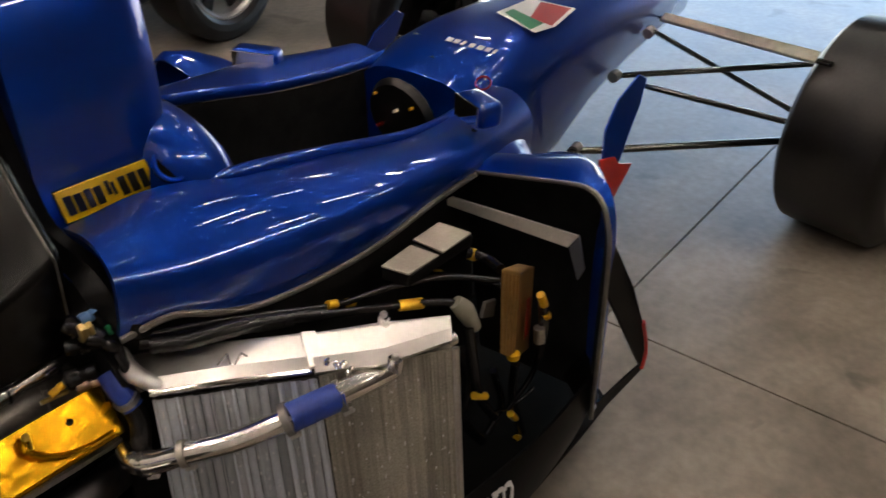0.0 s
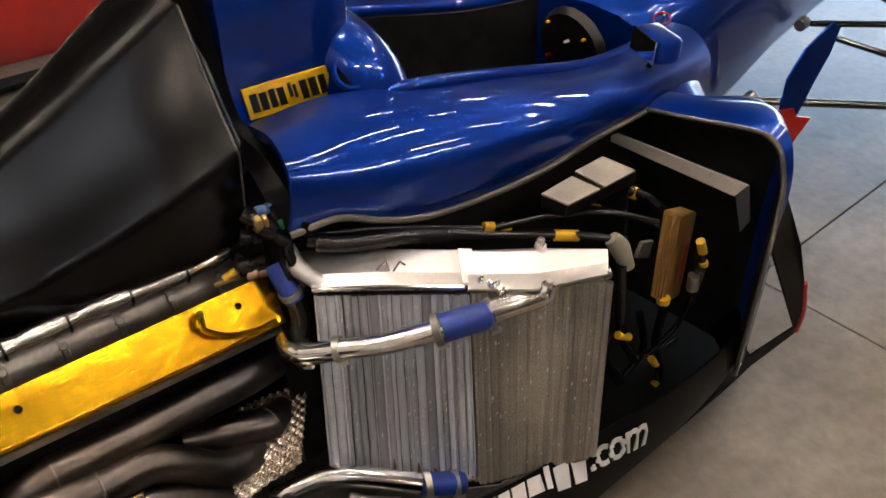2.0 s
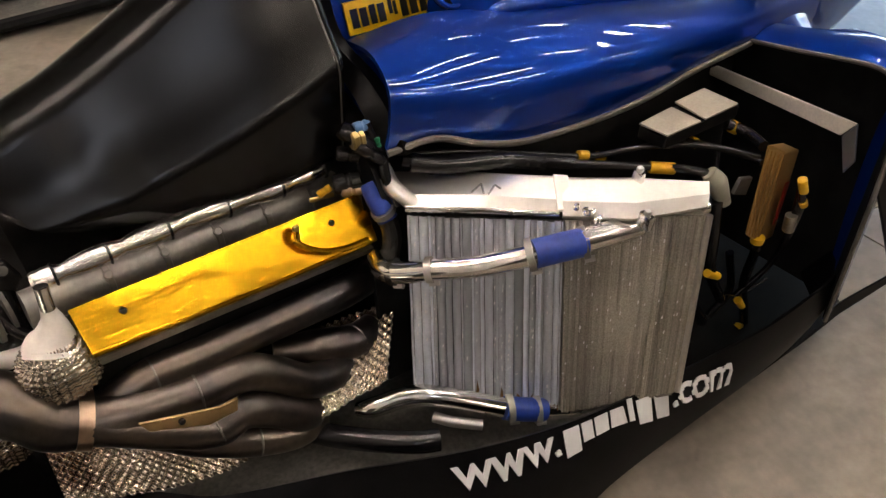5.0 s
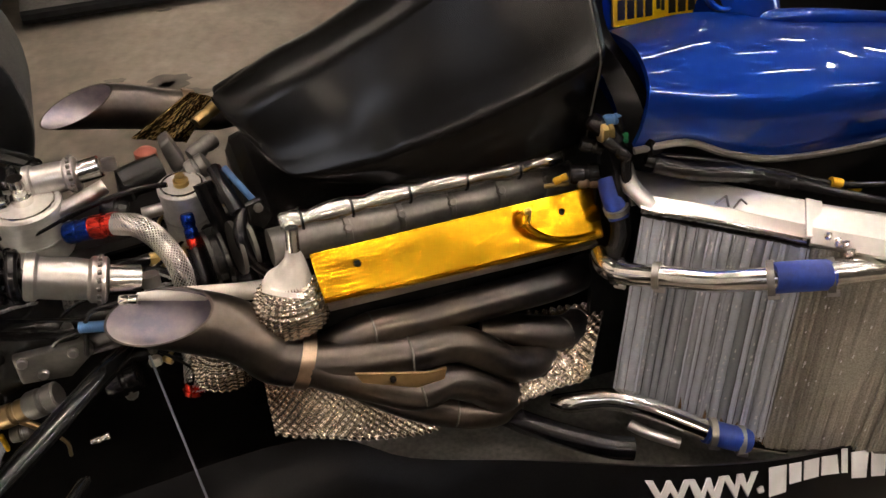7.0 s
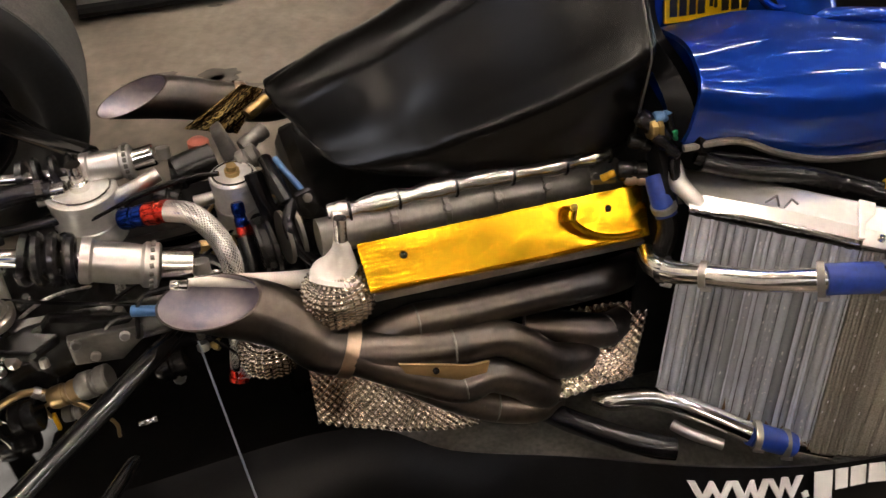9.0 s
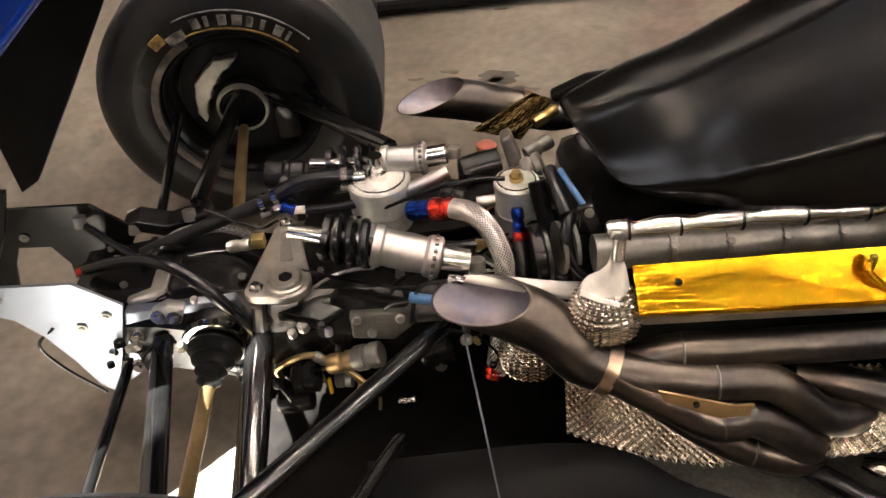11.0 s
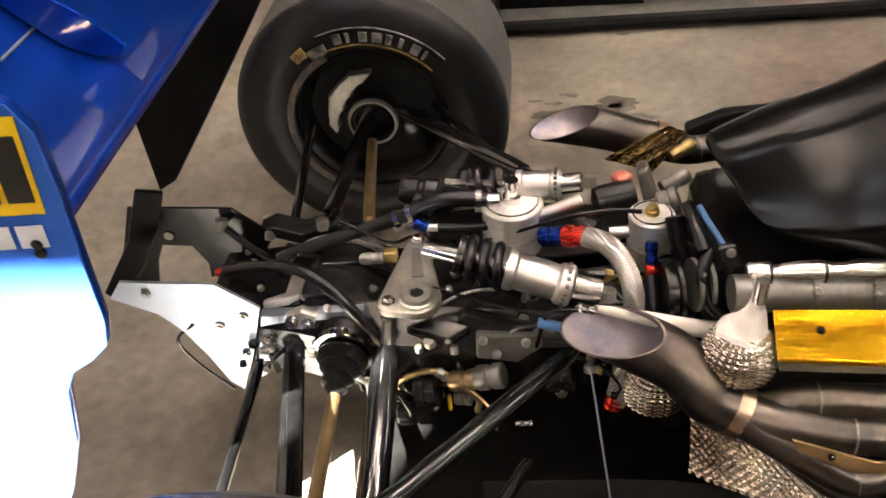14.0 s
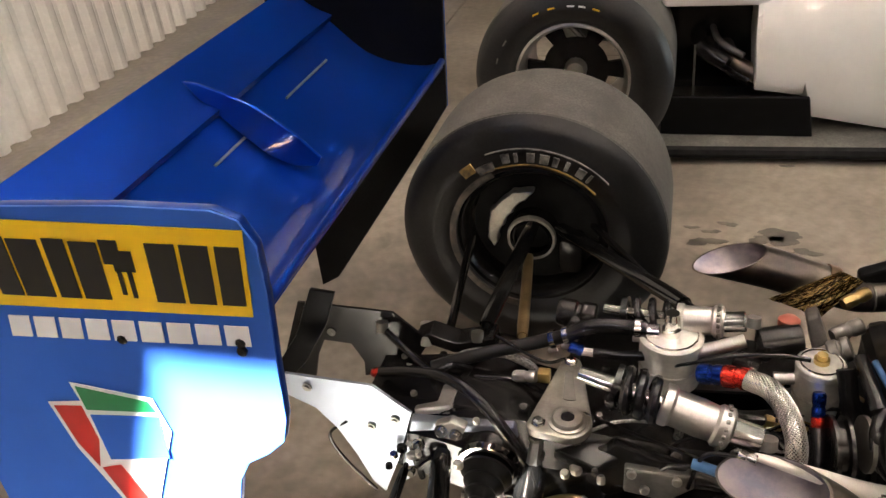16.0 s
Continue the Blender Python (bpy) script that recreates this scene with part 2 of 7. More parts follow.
def rings(bm, all_rings, caps=True, closed=True):
    vs = [[bm.verts.new(p) for p in r] for r in all_rings]
    n = len(vs[0])
    for a, b in zip(vs, vs[1:]):
        for i in range(n if closed else n - 1):
            j = (i + 1) % n
            bm.faces.new((a[i], a[j], b[j], b[i]))
    if caps and closed:
        bm.faces.new(list(reversed(vs[0])))
        bm.faces.new(vs[-1])
    return vs


def tube(pts, r, seg=14, n=6, caps=True, bm=None, flat=None):
    """A pipe along points. r: one radius, or one for each point. flat: squash across the second axis."""
    bm = bm or bmesh.new()
    path = spline(pts, n)
    rad = [r] * len(path) if isinstance(r, (int, float)) else lerp_list(list(r), len(path))
    tang = [(path[min(i + 1, len(path) - 1)] - path[max(i - 1, 0)]).normalized() for i in range(len(path))]
    up = Vector((0, 0, 1)) if abs(tang[0].z) < 0.9 else Vector((0, 1, 0))
    nrm = (up - tang[0] * up.dot(tang[0])).normalized()
    loops = []
    for p, t, q in zip(path, tang, rad):
        nrm = (nrm - t * nrm.dot(t)).normalized()
        side = t.cross(nrm)
        loops.append([p + q * (math.cos(a) * side + math.sin(a) * nrm * (flat or 1)) for a in (2 * math.pi * k / seg for k in range(seg))])
    rings(bm, loops, caps)
    return bm


def lathe(p, q, prof, seg=28, caps=True, bm=None):
    """A turned body on the axis from p to q; prof: (distance along from p in metres, radius)."""
    bm = bm or bmesh.new()
    p, q = Vector(p), Vector(q)
    t = (q - p).normalized()
    up = Vector((0, 0, 1)) if abs(t.z) < 0.9 else Vector((1, 0, 0))
    a = t.cross(up).normalized()
    b = t.cross(a)
    rings(bm, [[p + t * s + r * (math.cos(w) * a + math.sin(w) * b) for w in (2 * math.pi * k / seg for k in range(seg))] for s, r in prof], caps)
    return bm


def box(c, s, m=None, bev=0.0, bm=None, seg=2):
    own = bmesh.new()
    bmesh.ops.create_cube(own, size=1)
    bmesh.ops.scale(own, vec=s, verts=own.verts)
    if bev:
        bmesh.ops.bevel(own, geom=own.edges[:], offset=bev, segments=seg, affect="EDGES", profile=0.5)
    if m is not None:
        bmesh.ops.transform(own, matrix=m, verts=own.verts)
    bmesh.ops.translate(own, vec=c, verts=own.verts)
    return join(bm, own)


def join(bm, own):
    if bm is None:
        return own
    me = bpy.data.meshes.new("tmp")
    own.to_mesh(me)
    own.free()
    bm.from_mesh(me)
    bpy.data.meshes.remove(me)
    return bm


def slab(poly, thick, bev=0.0, bm=None):
    """A plate: a polygon pushed along the vector thick."""
    own = bmesh.new()
    th = Vector(thick)
    a = [own.verts.new(Vector(p)) for p in poly]
    b = [own.verts.new(Vector(p) + th) for p in poly]
    own.faces.new(a)
    own.faces.new(list(reversed(b)))
    for i in range(len(a)):
        j = (i + 1) % len(a)
        own.faces.new((a[i], b[i], b[j], a[j]))
    bmesh.ops.recalc_face_normals(own, faces=own.faces)
    if bev:
        bmesh.ops.bevel(own, geom=own.edges[:], offset=bev, segments=2, affect="EDGES", profile=0.5)
    return join(bm, own)


def sheet(grid, thick, bm=None):
    """A skin through rows of points, with a thickness."""
    own = bmesh.new()
    vs = [[own.verts.new(Vector(p)) for p in row] for row in grid]
    for a, b in zip(vs, vs[1:]):
        for i in range(len(a) - 1):
            own.faces.new((a[i], a[i + 1], b[i + 1], b[i]))
    bmesh.ops.recalc_face_normals(own, faces=own.faces)
    bmesh.ops.solidify(own, geom=own.faces[:], thickness=thick)
    return join(bm, own)


def skin(curves, n=8, m=6):
    """A smooth grid from lengthwise curves of equal point count."""
    a = [spline(c, n) for c in curves]
    rows = [spline([c[i] for c in a], m) for i in range(len(a[0]))]
    return rows


def mir(p):
    return (p[0], -p[1], p[2])


def flip(bm):
    """A mirrored copy of bm across the car's middle plane."""
    own = bm.copy()
    bmesh.ops.scale(own, vec=(1, -1, 1), verts=own.verts)
    bmesh.ops.reverse_faces(own, faces=own.faces)
    return own


def bolt(p, way, r=0.006, h=0.004):
    p, way = Vector(p), Vector(way).normalized()
    return lathe(p - way * 0.002, p + way * h, [(0, r), (h * 0.7 + 0.002, r), (h + 0.002, r * 0.75)], 8)


def empty(name, at=(0, 0, 0)):
    ob = new(name)
    ob.location = at
    ob.empty_display_size = 0.1
    return ob


# ---- the hall ----
HX0, HX1, HY0, HY1, HZ = -3.1, 5.25, -3.2, 8.5, 4.8
floor = tagged(part("floor", slab([(HX0 - 0.3, HY0 - 0.3, -0.03), (60, HY0 - 0.3, -0.03), (60, HY1 + 0.3, -0.03), (HX0 - 0.3, HY1 + 0.3, -0.03)], (0, 0, -0.2)), CONCRETE), "smooth brown-grey concrete floor with saw-cut joints and stains", "floor", kind="structure")
ground = tagged(part("ground", slab([(-500, -500, -0.26), (500, -500, -0.26), (500, 500, -0.26), (-500, 500, -0.26)], (0, 0, -0.3)), ASPHALT), "pale sunlit yard outside the hall", "ground", kind="structure")
JX, JY = [HX0, -0.9, 2.44, HX1], [HY0, -0.5, 2.75, 5.6, HY1]
for i in range(len(JX) - 1):
    for j in range(len(JY) - 1):
        x0, x1, y0, y1 = JX[i] + 0.0025, JX[i + 1] - 0.0025, JY[j] + 0.0025, JY[j + 1] - 0.0025
        part("slab", slab([(x0, y0, 0), (x1, y0, 0), (x1, y1, 0), (x0, y1, 0)], (0, 0, -0.03), 0.002), CONCRETE, floor)

STAIN = mat("oil_stain", (0.11, 0.095, 0.075), 0.35, 0, 0, 0.3, 12)
sr = random.Random(8)
for sx, sy, sr0 in ((0.73, 1.64, 0.012), (0.68, 1.17, 0.045), (0.63, 1.15, 0.03), (0.74, 1.09, 0.022), (0.48, 1.18, 0.014), (0.42, 1.2, 0.012), (0.53, 1.23, 0.016), (0.46, 1.12, 0.03), (1.27, 1.26, 0.014), (3.1, -1.7, 0.06), (2.9, -1.2, 0.04)):
    ph = [sr.uniform(0, 6.28) for k in range(3)]
    edge = []
    for k in range(28):
        a = 2 * math.pi * k / 28
        q = sr0 * (1 + 0.35 * math.sin(2 * a + ph[0]) + 0.2 * math.sin(3 * a + ph[1]) + 0.12 * math.sin(7 * a + ph[2]))
        edge.append((sx + 1.5 * q * math.cos(a), sy + 0.8 * q * math.sin(a), 0.0))
    part("stain", slab(edge, (0, 0, 0.0008)), STAIN, floor, "dark dried oil stain")


def wall(name, a, b, z0, z1, thick, material, label):
    a, b = Vector((*a, 0)), Vector((*b, 0))
    n = (b - a).normalized().cross(Vector((0, 0, 1))) * thick
    return tagged(part(name, slab([a + Vector((0, 0, z0)), b + Vector((0, 0, z0)), b + Vector((0, 0, z1)), a + Vector((0, 0, z1))], n), material), label, "wall", kind="structure")


# Out-of-view walls added to close the hall and hold back daylight.
wall("wall_far", (HX0, HY1), (HX1, HY1), -0.03, HZ, -0.2, DARKWALL, "unseen dark wall added to close the hall")
# open doorway at the front end of the hall, kept low to limit daylight
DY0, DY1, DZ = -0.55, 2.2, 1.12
wall("wall_front_a", (HX1, HY0), (HX1, DY0), -0.03, HZ, 0.2, DARKWALL, "unseen dark wall added beside the hall doorway")
wall("wall_front_b", (HX1, DY1), (HX1, HY1), -0.03, HZ, 0.2, DARKWALL, "unseen dark wall added beside the hall doorway")
wall("wall_front_top", (HX1, DY0), (HX1, DY1), DZ, HZ, 0.2, DARKWALL, "unseen dark wall added over the doorway to cut daylight")
wall("wall_rear", (-2.11, HY0), (-3.15, HY1), -0.03, HZ, -0.15, DARKWALL, "unseen dark wall added behind the corrugated sheets")
# unseen side wall behind the camera: its high gap is cut to shape the sun patch
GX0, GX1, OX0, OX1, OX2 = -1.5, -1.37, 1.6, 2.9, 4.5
sun_gap_edge = [(HX0, -0.03), (GX1, -0.03), (GX1, 3.1), (-1.82, 3.1), (-1.75, 3.7), (-1.69, 4.0), (-1.63, 4.2), (-1.555, 4.38), (GX0, 4.56), (GX0, HZ), (HX0, HZ)]
tagged(part("wall_side_a", slab([(x, HY0, z) for x, z in sun_gap_edge], (0, -0.02, 0)), DARKWALL), "unseen wall added, its bent edge shaping the sun patch", "wall", kind="structure")
wall("wall_side_gap_top", (GX0, HY0), (GX1, HY0), 4.57, HZ, 0.02, DARKWALL, "unseen strip added to cap the sun patch")
wall("wall_side_b", (GX1, HY0), (OX0, HY0), -0.03, HZ, 0.02, DARKWALL, "unseen dark wall added beside the sun gap")
wall("wall_side_c", (OX0, HY0), (OX1, HY0), -0.03, HZ, 0.2, DARKWALL, "unseen dark side wall added to close the hall")
wall("wall_side_d", (OX2, HY0), (HX1, HY0), -0.03, HZ, 0.2, DARKWALL, "unseen dark side wall added to close the hall")
# Unseen filler panel that keeps side light out.
wall("wall_side_fill", (OX1, HY0), (OX2, HY0), -0.03, HZ, 0.1, DARKWALL, "unseen dark panel added to close the side wall")
tagged(part("ceiling", slab([(HX0 - 0.3, HY0 - 0.3, HZ), (HX1 + 0.2, HY0 - 0.3, HZ), (HX1 + 0.2, HY1 + 0.2, HZ), (HX0 - 0.3, HY1 + 0.2, HZ)], (0, 0, 0.1)), CEIL), "unseen dark ceiling added over the hall", "ceiling", kind="structure")

# corrugated sheet wall, a little out of square with the car
def sheet_x(y):
    return -2.44 - 0.089 * (y - 1.52)
cor = []
for k in range(int((HY1 - HY0) / 0.0125)):
    y = HY0 + k * 0.0125
    dx = 0.022 * max(-1, min(1, 1.6 * math.sin(2 * math.pi * y / 0.15)))
    cor.append([(sheet_x(y) + dx, y, 0.002), (sheet_x(y) + dx, y, HZ)])
tagged(part("wall_sheet", sheet(cor, 0.002), SHEETWALL), "white corrugated sheet-metal wall", "wall", kind="structure")

# tube lamps
def ceiling_lamp():
    lamp = part("ceiling_lamp", box((0, 0, 0), (0.7, 0.14, 0.05), bev=0.01), WHITEP)
    part("tube", lathe((-0.3, 0, -0.045), (0.3, 0, -0.045), [(0, 0.013), (0.6, 0.013)], 10), TUBE, lamp)
    return tagged(lamp, "white batten lamp with a lit fluorescent tube", "lamp", group="ceiling lamps")


first = ceiling_lamp()
# The last two, over the rear, are unseen fill for wing and sheet wall.
spots = [(x, y) for y in (-0.9, 0.7, 2.4) for x in (0.2, 1.5, 2.8) if (x, y) != (2.8, -0.9)] + [(-1.2, 0.3), (-1.3, 1.6)]
first.matrix_basis = pose(spots[0][0], spots[0][1], HZ - 0.03)
for x, y in spots[1:]:
    copy_thing(first, pose(x, y, HZ - 0.03))

def small_lamp():
    lamp = part("ceiling_lamp", box((0, 0, 0), (0.52, 0.12, 0.05), bev=0.01), WHITEP)
    part("tube", lathe((-0.22, 0, -0.045), (0.22, 0, -0.045), [(0, 0.013), (0.44, 0.013)], 10), TUBE_DIM, lamp)
    return tagged(lamp, "short white batten lamp with a dim tube", "lamp", group="short batten lamps")


short_lamp = small_lamp()
short_lamp.matrix_basis = pose(3.8, -0.63, HZ - 0.03)
for x, y in ((2.1, -0.6), (5.0, -2.1), (4.75, 2.15), (4.8, -0.05), (4.0, -1.5)):
    copy_thing(short_lamp, pose(x, y, HZ - 0.03))
for y, z in ((-1.57, 4.4), (-0.35, 3.97), (0.25, 3.43), (1.69, 3.56)):
    copy_thing(short_lamp, Matrix.Translation((HX1 - 0.03, y, z)) @ Matrix.Rotation(radians(90), 4, "Y") @ Matrix.Rotation(radians(90), 4, "Z"))
for x, z in ((3.5, 3.0), (4.2, 4.35), (4.9, 3.6)):
    copy_thing(short_lamp, pose(x, HY0 + 0.03, z, 90, 0, 0))


def wall_lamp():
    lamp = part("wall_lamp", box((0, 0, 0), (0.7, 0.06, 0.12), bev=0.01), WHITEP)
    part("tube", lathe((-0.3, 0.05, 0), (0.3, 0.05, 0), [(0, 0.013), (0.6, 0.013)], 10), TUBE_OLD, lamp)
    return tagged(lamp, "white batten lamp with a lit tube on the side wall", "lamp", group="wall lamps")


side_lamp = wall_lamp()
side_lamp.matrix_basis = pose(0.3, HY0 + 0.04, 3.0)
for x in (1.6, 2.9):
    copy_thing(side_lamp, pose(x, HY0 + 0.04, 3.0))

# ---- the blue racing car ----
car = tagged(empty("racing_car"), "blue single-seater racing car with engine cover off, engine and radiator bare", "racing car")

# floor pan and black lower bodywork rim
U = [(0.5498, -0.2193, 0.1605), (0.678, -0.296, 0.1603), (0.8301, -0.3832, 0.1466), (0.9825, -0.4794, 0.1884), (1.1424, -0.5997, 0.2511), (1.3386, -0.6423, 0.2236), (1.5756, -0.6528, 0.1837), (1.7865, -0.6825, 0.1949), (1.97, -0.683, 0.208), (2.02, -0.668, 0.214), (2.08, -0.56, 0.2193)]
U = [(0.3147, -0.2826, 0.1404)] + U[1:]
L = [(p[0] + 0.02, p[1] - 0.12, 0.05) for p in U[:5]] + [(1.3611, -0.7028, 0.0779), (1.5823, -0.6892, 0.0533), (1.79, -0.6927, 0.063), (1.93, -0.688, 0.08), (1.985, -0.675, 0.11), (2.06, -0.57, 0.13)]
rim_rows = [[u, Vector(u) * 0.5 + Vector(l) * 0.5 + Vector((0, -0.012, 0.015)), l] for u, l in zip(spline(U, 5), spline(L, 5))]
bmr = sheet(rim_rows, 0.006)
part("lower_side_panel", flip(bmr), CARBON, car)
side_panel = part("lower_side_panel", bmr, CARBON, car, "glossy black lower side panel with white lettering bars")
pan = [(0.1, 0.3), (0.16, 0.56), (0.4, 0.6), (0.8, 0.56)] + [(p[0], -p[1] + 0.004) for p in U[4:9]] + [(2.1, 0.683), (2.16, 0.6), (2.3, 0.3), (2.6, 0.22)]
poly = [(x, -y, 0.045) for x, y in pan] + [(x, y, 0.045) for x, y in reversed(pan)]
part("undertray", slab(poly, (0, 0, 0.012)), TRAY, car, "flat black carbon undertray")
part("inner_floor", slab([(0.7237, -0.35, 0.0921), (0.9644, -0.4529, 0.117), (1.3051, -0.6081, 0.1454), (1.6057, -0.6265, 0.0678), (1.5873, -0.3589, 0.1063), (0.7203, -0.2027, 0.0822)], (0, 0, 0.008)), GREYFLOOR, car, "dull grey floor panel under the header pipes")

# body shell: cockpit rim, flank, sidepod front
RIMZ = [(1.2562, -0.1149, 0.6781), (1.3859, -0.1413, 0.699), (1.5253, -0.1805, 0.6858), (1.6248, -0.1915, 0.6733), (1.7308, -0.1995, 0.6576), (1.8546, -0.2025, 0.6305), (1.9771, -0.2038, 0.6097), (2.1516, -0.2016, 0.6058), (2.3037, -0.1588, 0.6146)]
LOW = [(1.2164, -0.2822, 0.5799), (1.2939, -0.2985, 0.5867), (1.3644, -0.3154, 0.56), (1.447, -0.3277, 0.5381), (1.5692, -0.3373, 0.5293), (1.7022, -0.3478, 0.5347), (1.8532, -0.3548, 0.559), (1.9889, -0.3601, 0.5707), (2.2797, -0.3122, 0.4977)]
n = len(RIMZ)
MID1 = [Vector(a) * 0.68 + Vector(b) * 0.32 + Vector((0, -0.036, 0.042)) for a, b in zip(RIMZ, LOW)]
MID2 = [Vector(a) * 0.30 + Vector(b) * 0.70 + Vector((0, -0.04, 0.05)) for a, b in zip(RIMZ, LOW)]
MID3 = [Vector(a) * 0.07 + Vector(b) * 0.93 + Vector((0, -0.016, 0.022)) for a, b in zip(RIMZ, LOW)]
def fair_curve(c):
    xs = [p[0] for p in c]
    fy, fz = np.polyfit(xs, [p[1] for p in c], 3), np.polyfit(xs, [p[2] for p in c], 3)
    return [(x, float(np.polyval(fy, x)), float(np.polyval(fz, x))) for x in xs]


MID1, MID2, MID3 = fair_curve(MID1), fair_curve(MID2), [Vector(a) * 0.5 + Vector(b) * 0.5 for a, b in zip(fair_curve(MID3), MID3)]
flank = sheet(skin([RIMZ, MID1, MID2, MID3, LOW], 6, 5), 0.008)
part("side_bodywork", flip(flank), BLUE, car)
flank_r = part("side_bodywork", flank, BLUE, car, "glossy blue flank bodywork with a thin bare edge")
part("edge_strip", tube([(p[0], p[1] - 0.002, p[2] - 0.004) for p in LOW[:8]], 0.006, 8, 5), CAST, flank_r, "thin bare metal edge strip")
part("rivet", bolt((1.4388, -0.3181, 0.5705), (0, -0.6, 0.8), 0.006), ALU, flank_r)

# sidepod mouth in front of the radiator bay
TOPF = [(1.9925, -0.36, 0.5706), (1.984, -0.4677, 0.5973), (1.977, -0.5559, 0.6212), (1.9715, -0.6153, 0.6331), (1.9654, -0.6508, 0.6222), (1.9587, -0.6721, 0.5907), (1.9515, -0.6884, 0.5361), (1.947, -0.7, 0.3911), (1.9593, -0.7073, 0.1252)]
def pod(dx, gy, gz, pull):
    return [(p[0] + dx, p[1] * (1 - pull) - 0.36 * pull + gy, p[2] + gz) for p in TOPF]
front_rows = [spline(r, 4) for r in (pod(0, 0, 0, 0), pod(0.025, -0.004, 0.018, 0.02), pod(0.07, 0.0, 0.016, 0.13), pod(0.12, 0.0, -0.004, 0.3), pod(0.16, 0.02, -0.03, 0.42), pod(0.15, 0.03, -0.05, 0.45))]
podf = sheet(front_rows, 0.006)
far_pod = part("sidepod_front", flip(podf), BLUE, car)
far_pod.location.z = -0.06
podr = part("sidepod_front", podf, BLUE, car, "glossy blue sidepod mouth with a black carbon bay behind")
part("edge_strip", tube([(p[0] - 0.002, p[1], p[2]) for p in TOPF], 0.0045, 8, 4), CAST, podr, "thin bare metal edge strip")
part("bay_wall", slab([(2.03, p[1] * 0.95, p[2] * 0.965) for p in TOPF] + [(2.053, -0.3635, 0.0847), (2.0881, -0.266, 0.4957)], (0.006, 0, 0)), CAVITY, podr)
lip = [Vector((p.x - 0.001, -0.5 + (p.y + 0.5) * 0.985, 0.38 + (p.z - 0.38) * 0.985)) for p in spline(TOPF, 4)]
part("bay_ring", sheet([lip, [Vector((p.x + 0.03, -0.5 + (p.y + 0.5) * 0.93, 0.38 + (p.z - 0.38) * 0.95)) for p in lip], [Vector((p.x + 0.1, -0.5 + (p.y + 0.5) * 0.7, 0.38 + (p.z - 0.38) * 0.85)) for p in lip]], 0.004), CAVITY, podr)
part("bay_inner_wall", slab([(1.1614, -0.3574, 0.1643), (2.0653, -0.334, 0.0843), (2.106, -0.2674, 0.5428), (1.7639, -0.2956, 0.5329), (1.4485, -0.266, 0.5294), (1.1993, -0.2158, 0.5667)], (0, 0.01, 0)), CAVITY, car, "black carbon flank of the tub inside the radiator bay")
part("trim_strip", slab([(2.006, -0.267, 0.46), (2.006, -0.297, 0.486), (2.006, -0.601, 0.508), (2.006, -0.581, 0.473)], (-0.006, 0, 0), 0.002), FOAM, podr, "beige foam strip glued inside the bay")
part("trim_strip", slab([(2.006, -0.602, 0.508), (2.006, -0.623, 0.439), (2.006, -0.611, 0.407), (2.006, -0.583, 0.473)], (-0.006, 0, 0), 0.002), STEEL, podr, "grey foil end of the strip")
# the filler between nose side and pod
part("scuttle", sheet(skin([[(1.9936, -0.3542, 0.5731), (2.1225, -0.38, 0.566), (2.1999, -0.3771, 0.5269), (2.2264, -0.348, 0.4602)], [(2.0262, -0.2922, 0.5882), (2.1773, -0.2941, 0.5778), (2.2857, -0.285, 0.5413), (2.3259, -0.2727, 0.4739)], [(2.0466, -0.2047, 0.6093), (2.2049, -0.1992, 0.6046), (2.365, -0.2023, 0.5856), (2.4213, -0.2221, 0.5215)]], 8, 6), 0.006), BLUE, car)

# cockpit rim and tub interior
RIMW = [(1.4291, -0.1283, 0.6457), (1.5253, -0.1805, 0.6858), (1.7308, -0.1995, 0.6576), (1.9771, -0.2038, 0.6097), (2.1705, -0.1881, 0.5962), (2.3145, -0.1517, 0.6101), (2.3613, -0.0799, 0.6383)]
RIML = [mir(p) for p in reversed(RIMW)]
rim_path = RIMW + [(2.3626, -0.0001, 0.6441)] + RIML
cock = part("cockpit_surround", tube(rim_path, [0.006] + [0.014] * 13 + [0.006], 12, 6), BLUE, car, "glossy blue rounded cockpit rim")
tub_rows = [[(p[0], p[1] * 0.93, p[2] - 0.01) for p in spline(rim_path, 4)], [(p[0] - 0.01, p[1] * 0.85, 0.35) for p in spline(rim_path, 4)]]
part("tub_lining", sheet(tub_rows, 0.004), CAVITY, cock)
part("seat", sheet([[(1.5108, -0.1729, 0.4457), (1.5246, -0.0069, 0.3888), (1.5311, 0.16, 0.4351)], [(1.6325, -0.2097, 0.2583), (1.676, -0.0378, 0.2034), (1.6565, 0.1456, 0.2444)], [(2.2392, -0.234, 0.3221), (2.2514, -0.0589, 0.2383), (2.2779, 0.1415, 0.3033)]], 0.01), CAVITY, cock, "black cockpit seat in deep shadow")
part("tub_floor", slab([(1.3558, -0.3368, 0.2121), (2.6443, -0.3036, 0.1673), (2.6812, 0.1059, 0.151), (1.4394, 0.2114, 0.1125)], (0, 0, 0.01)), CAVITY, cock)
wheel_c = Vector((2.1939, -0.0067, 0.5283))
sw = part("steering_wheel", lathe(wheel_c + Vector((-0.02, 0, -0.004)), wheel_c, [(0, 0.09), (0.02, 0.1), (0.03, 0.09)], 20), PLASTIC, car, "black steering wheel with small coloured knobs")
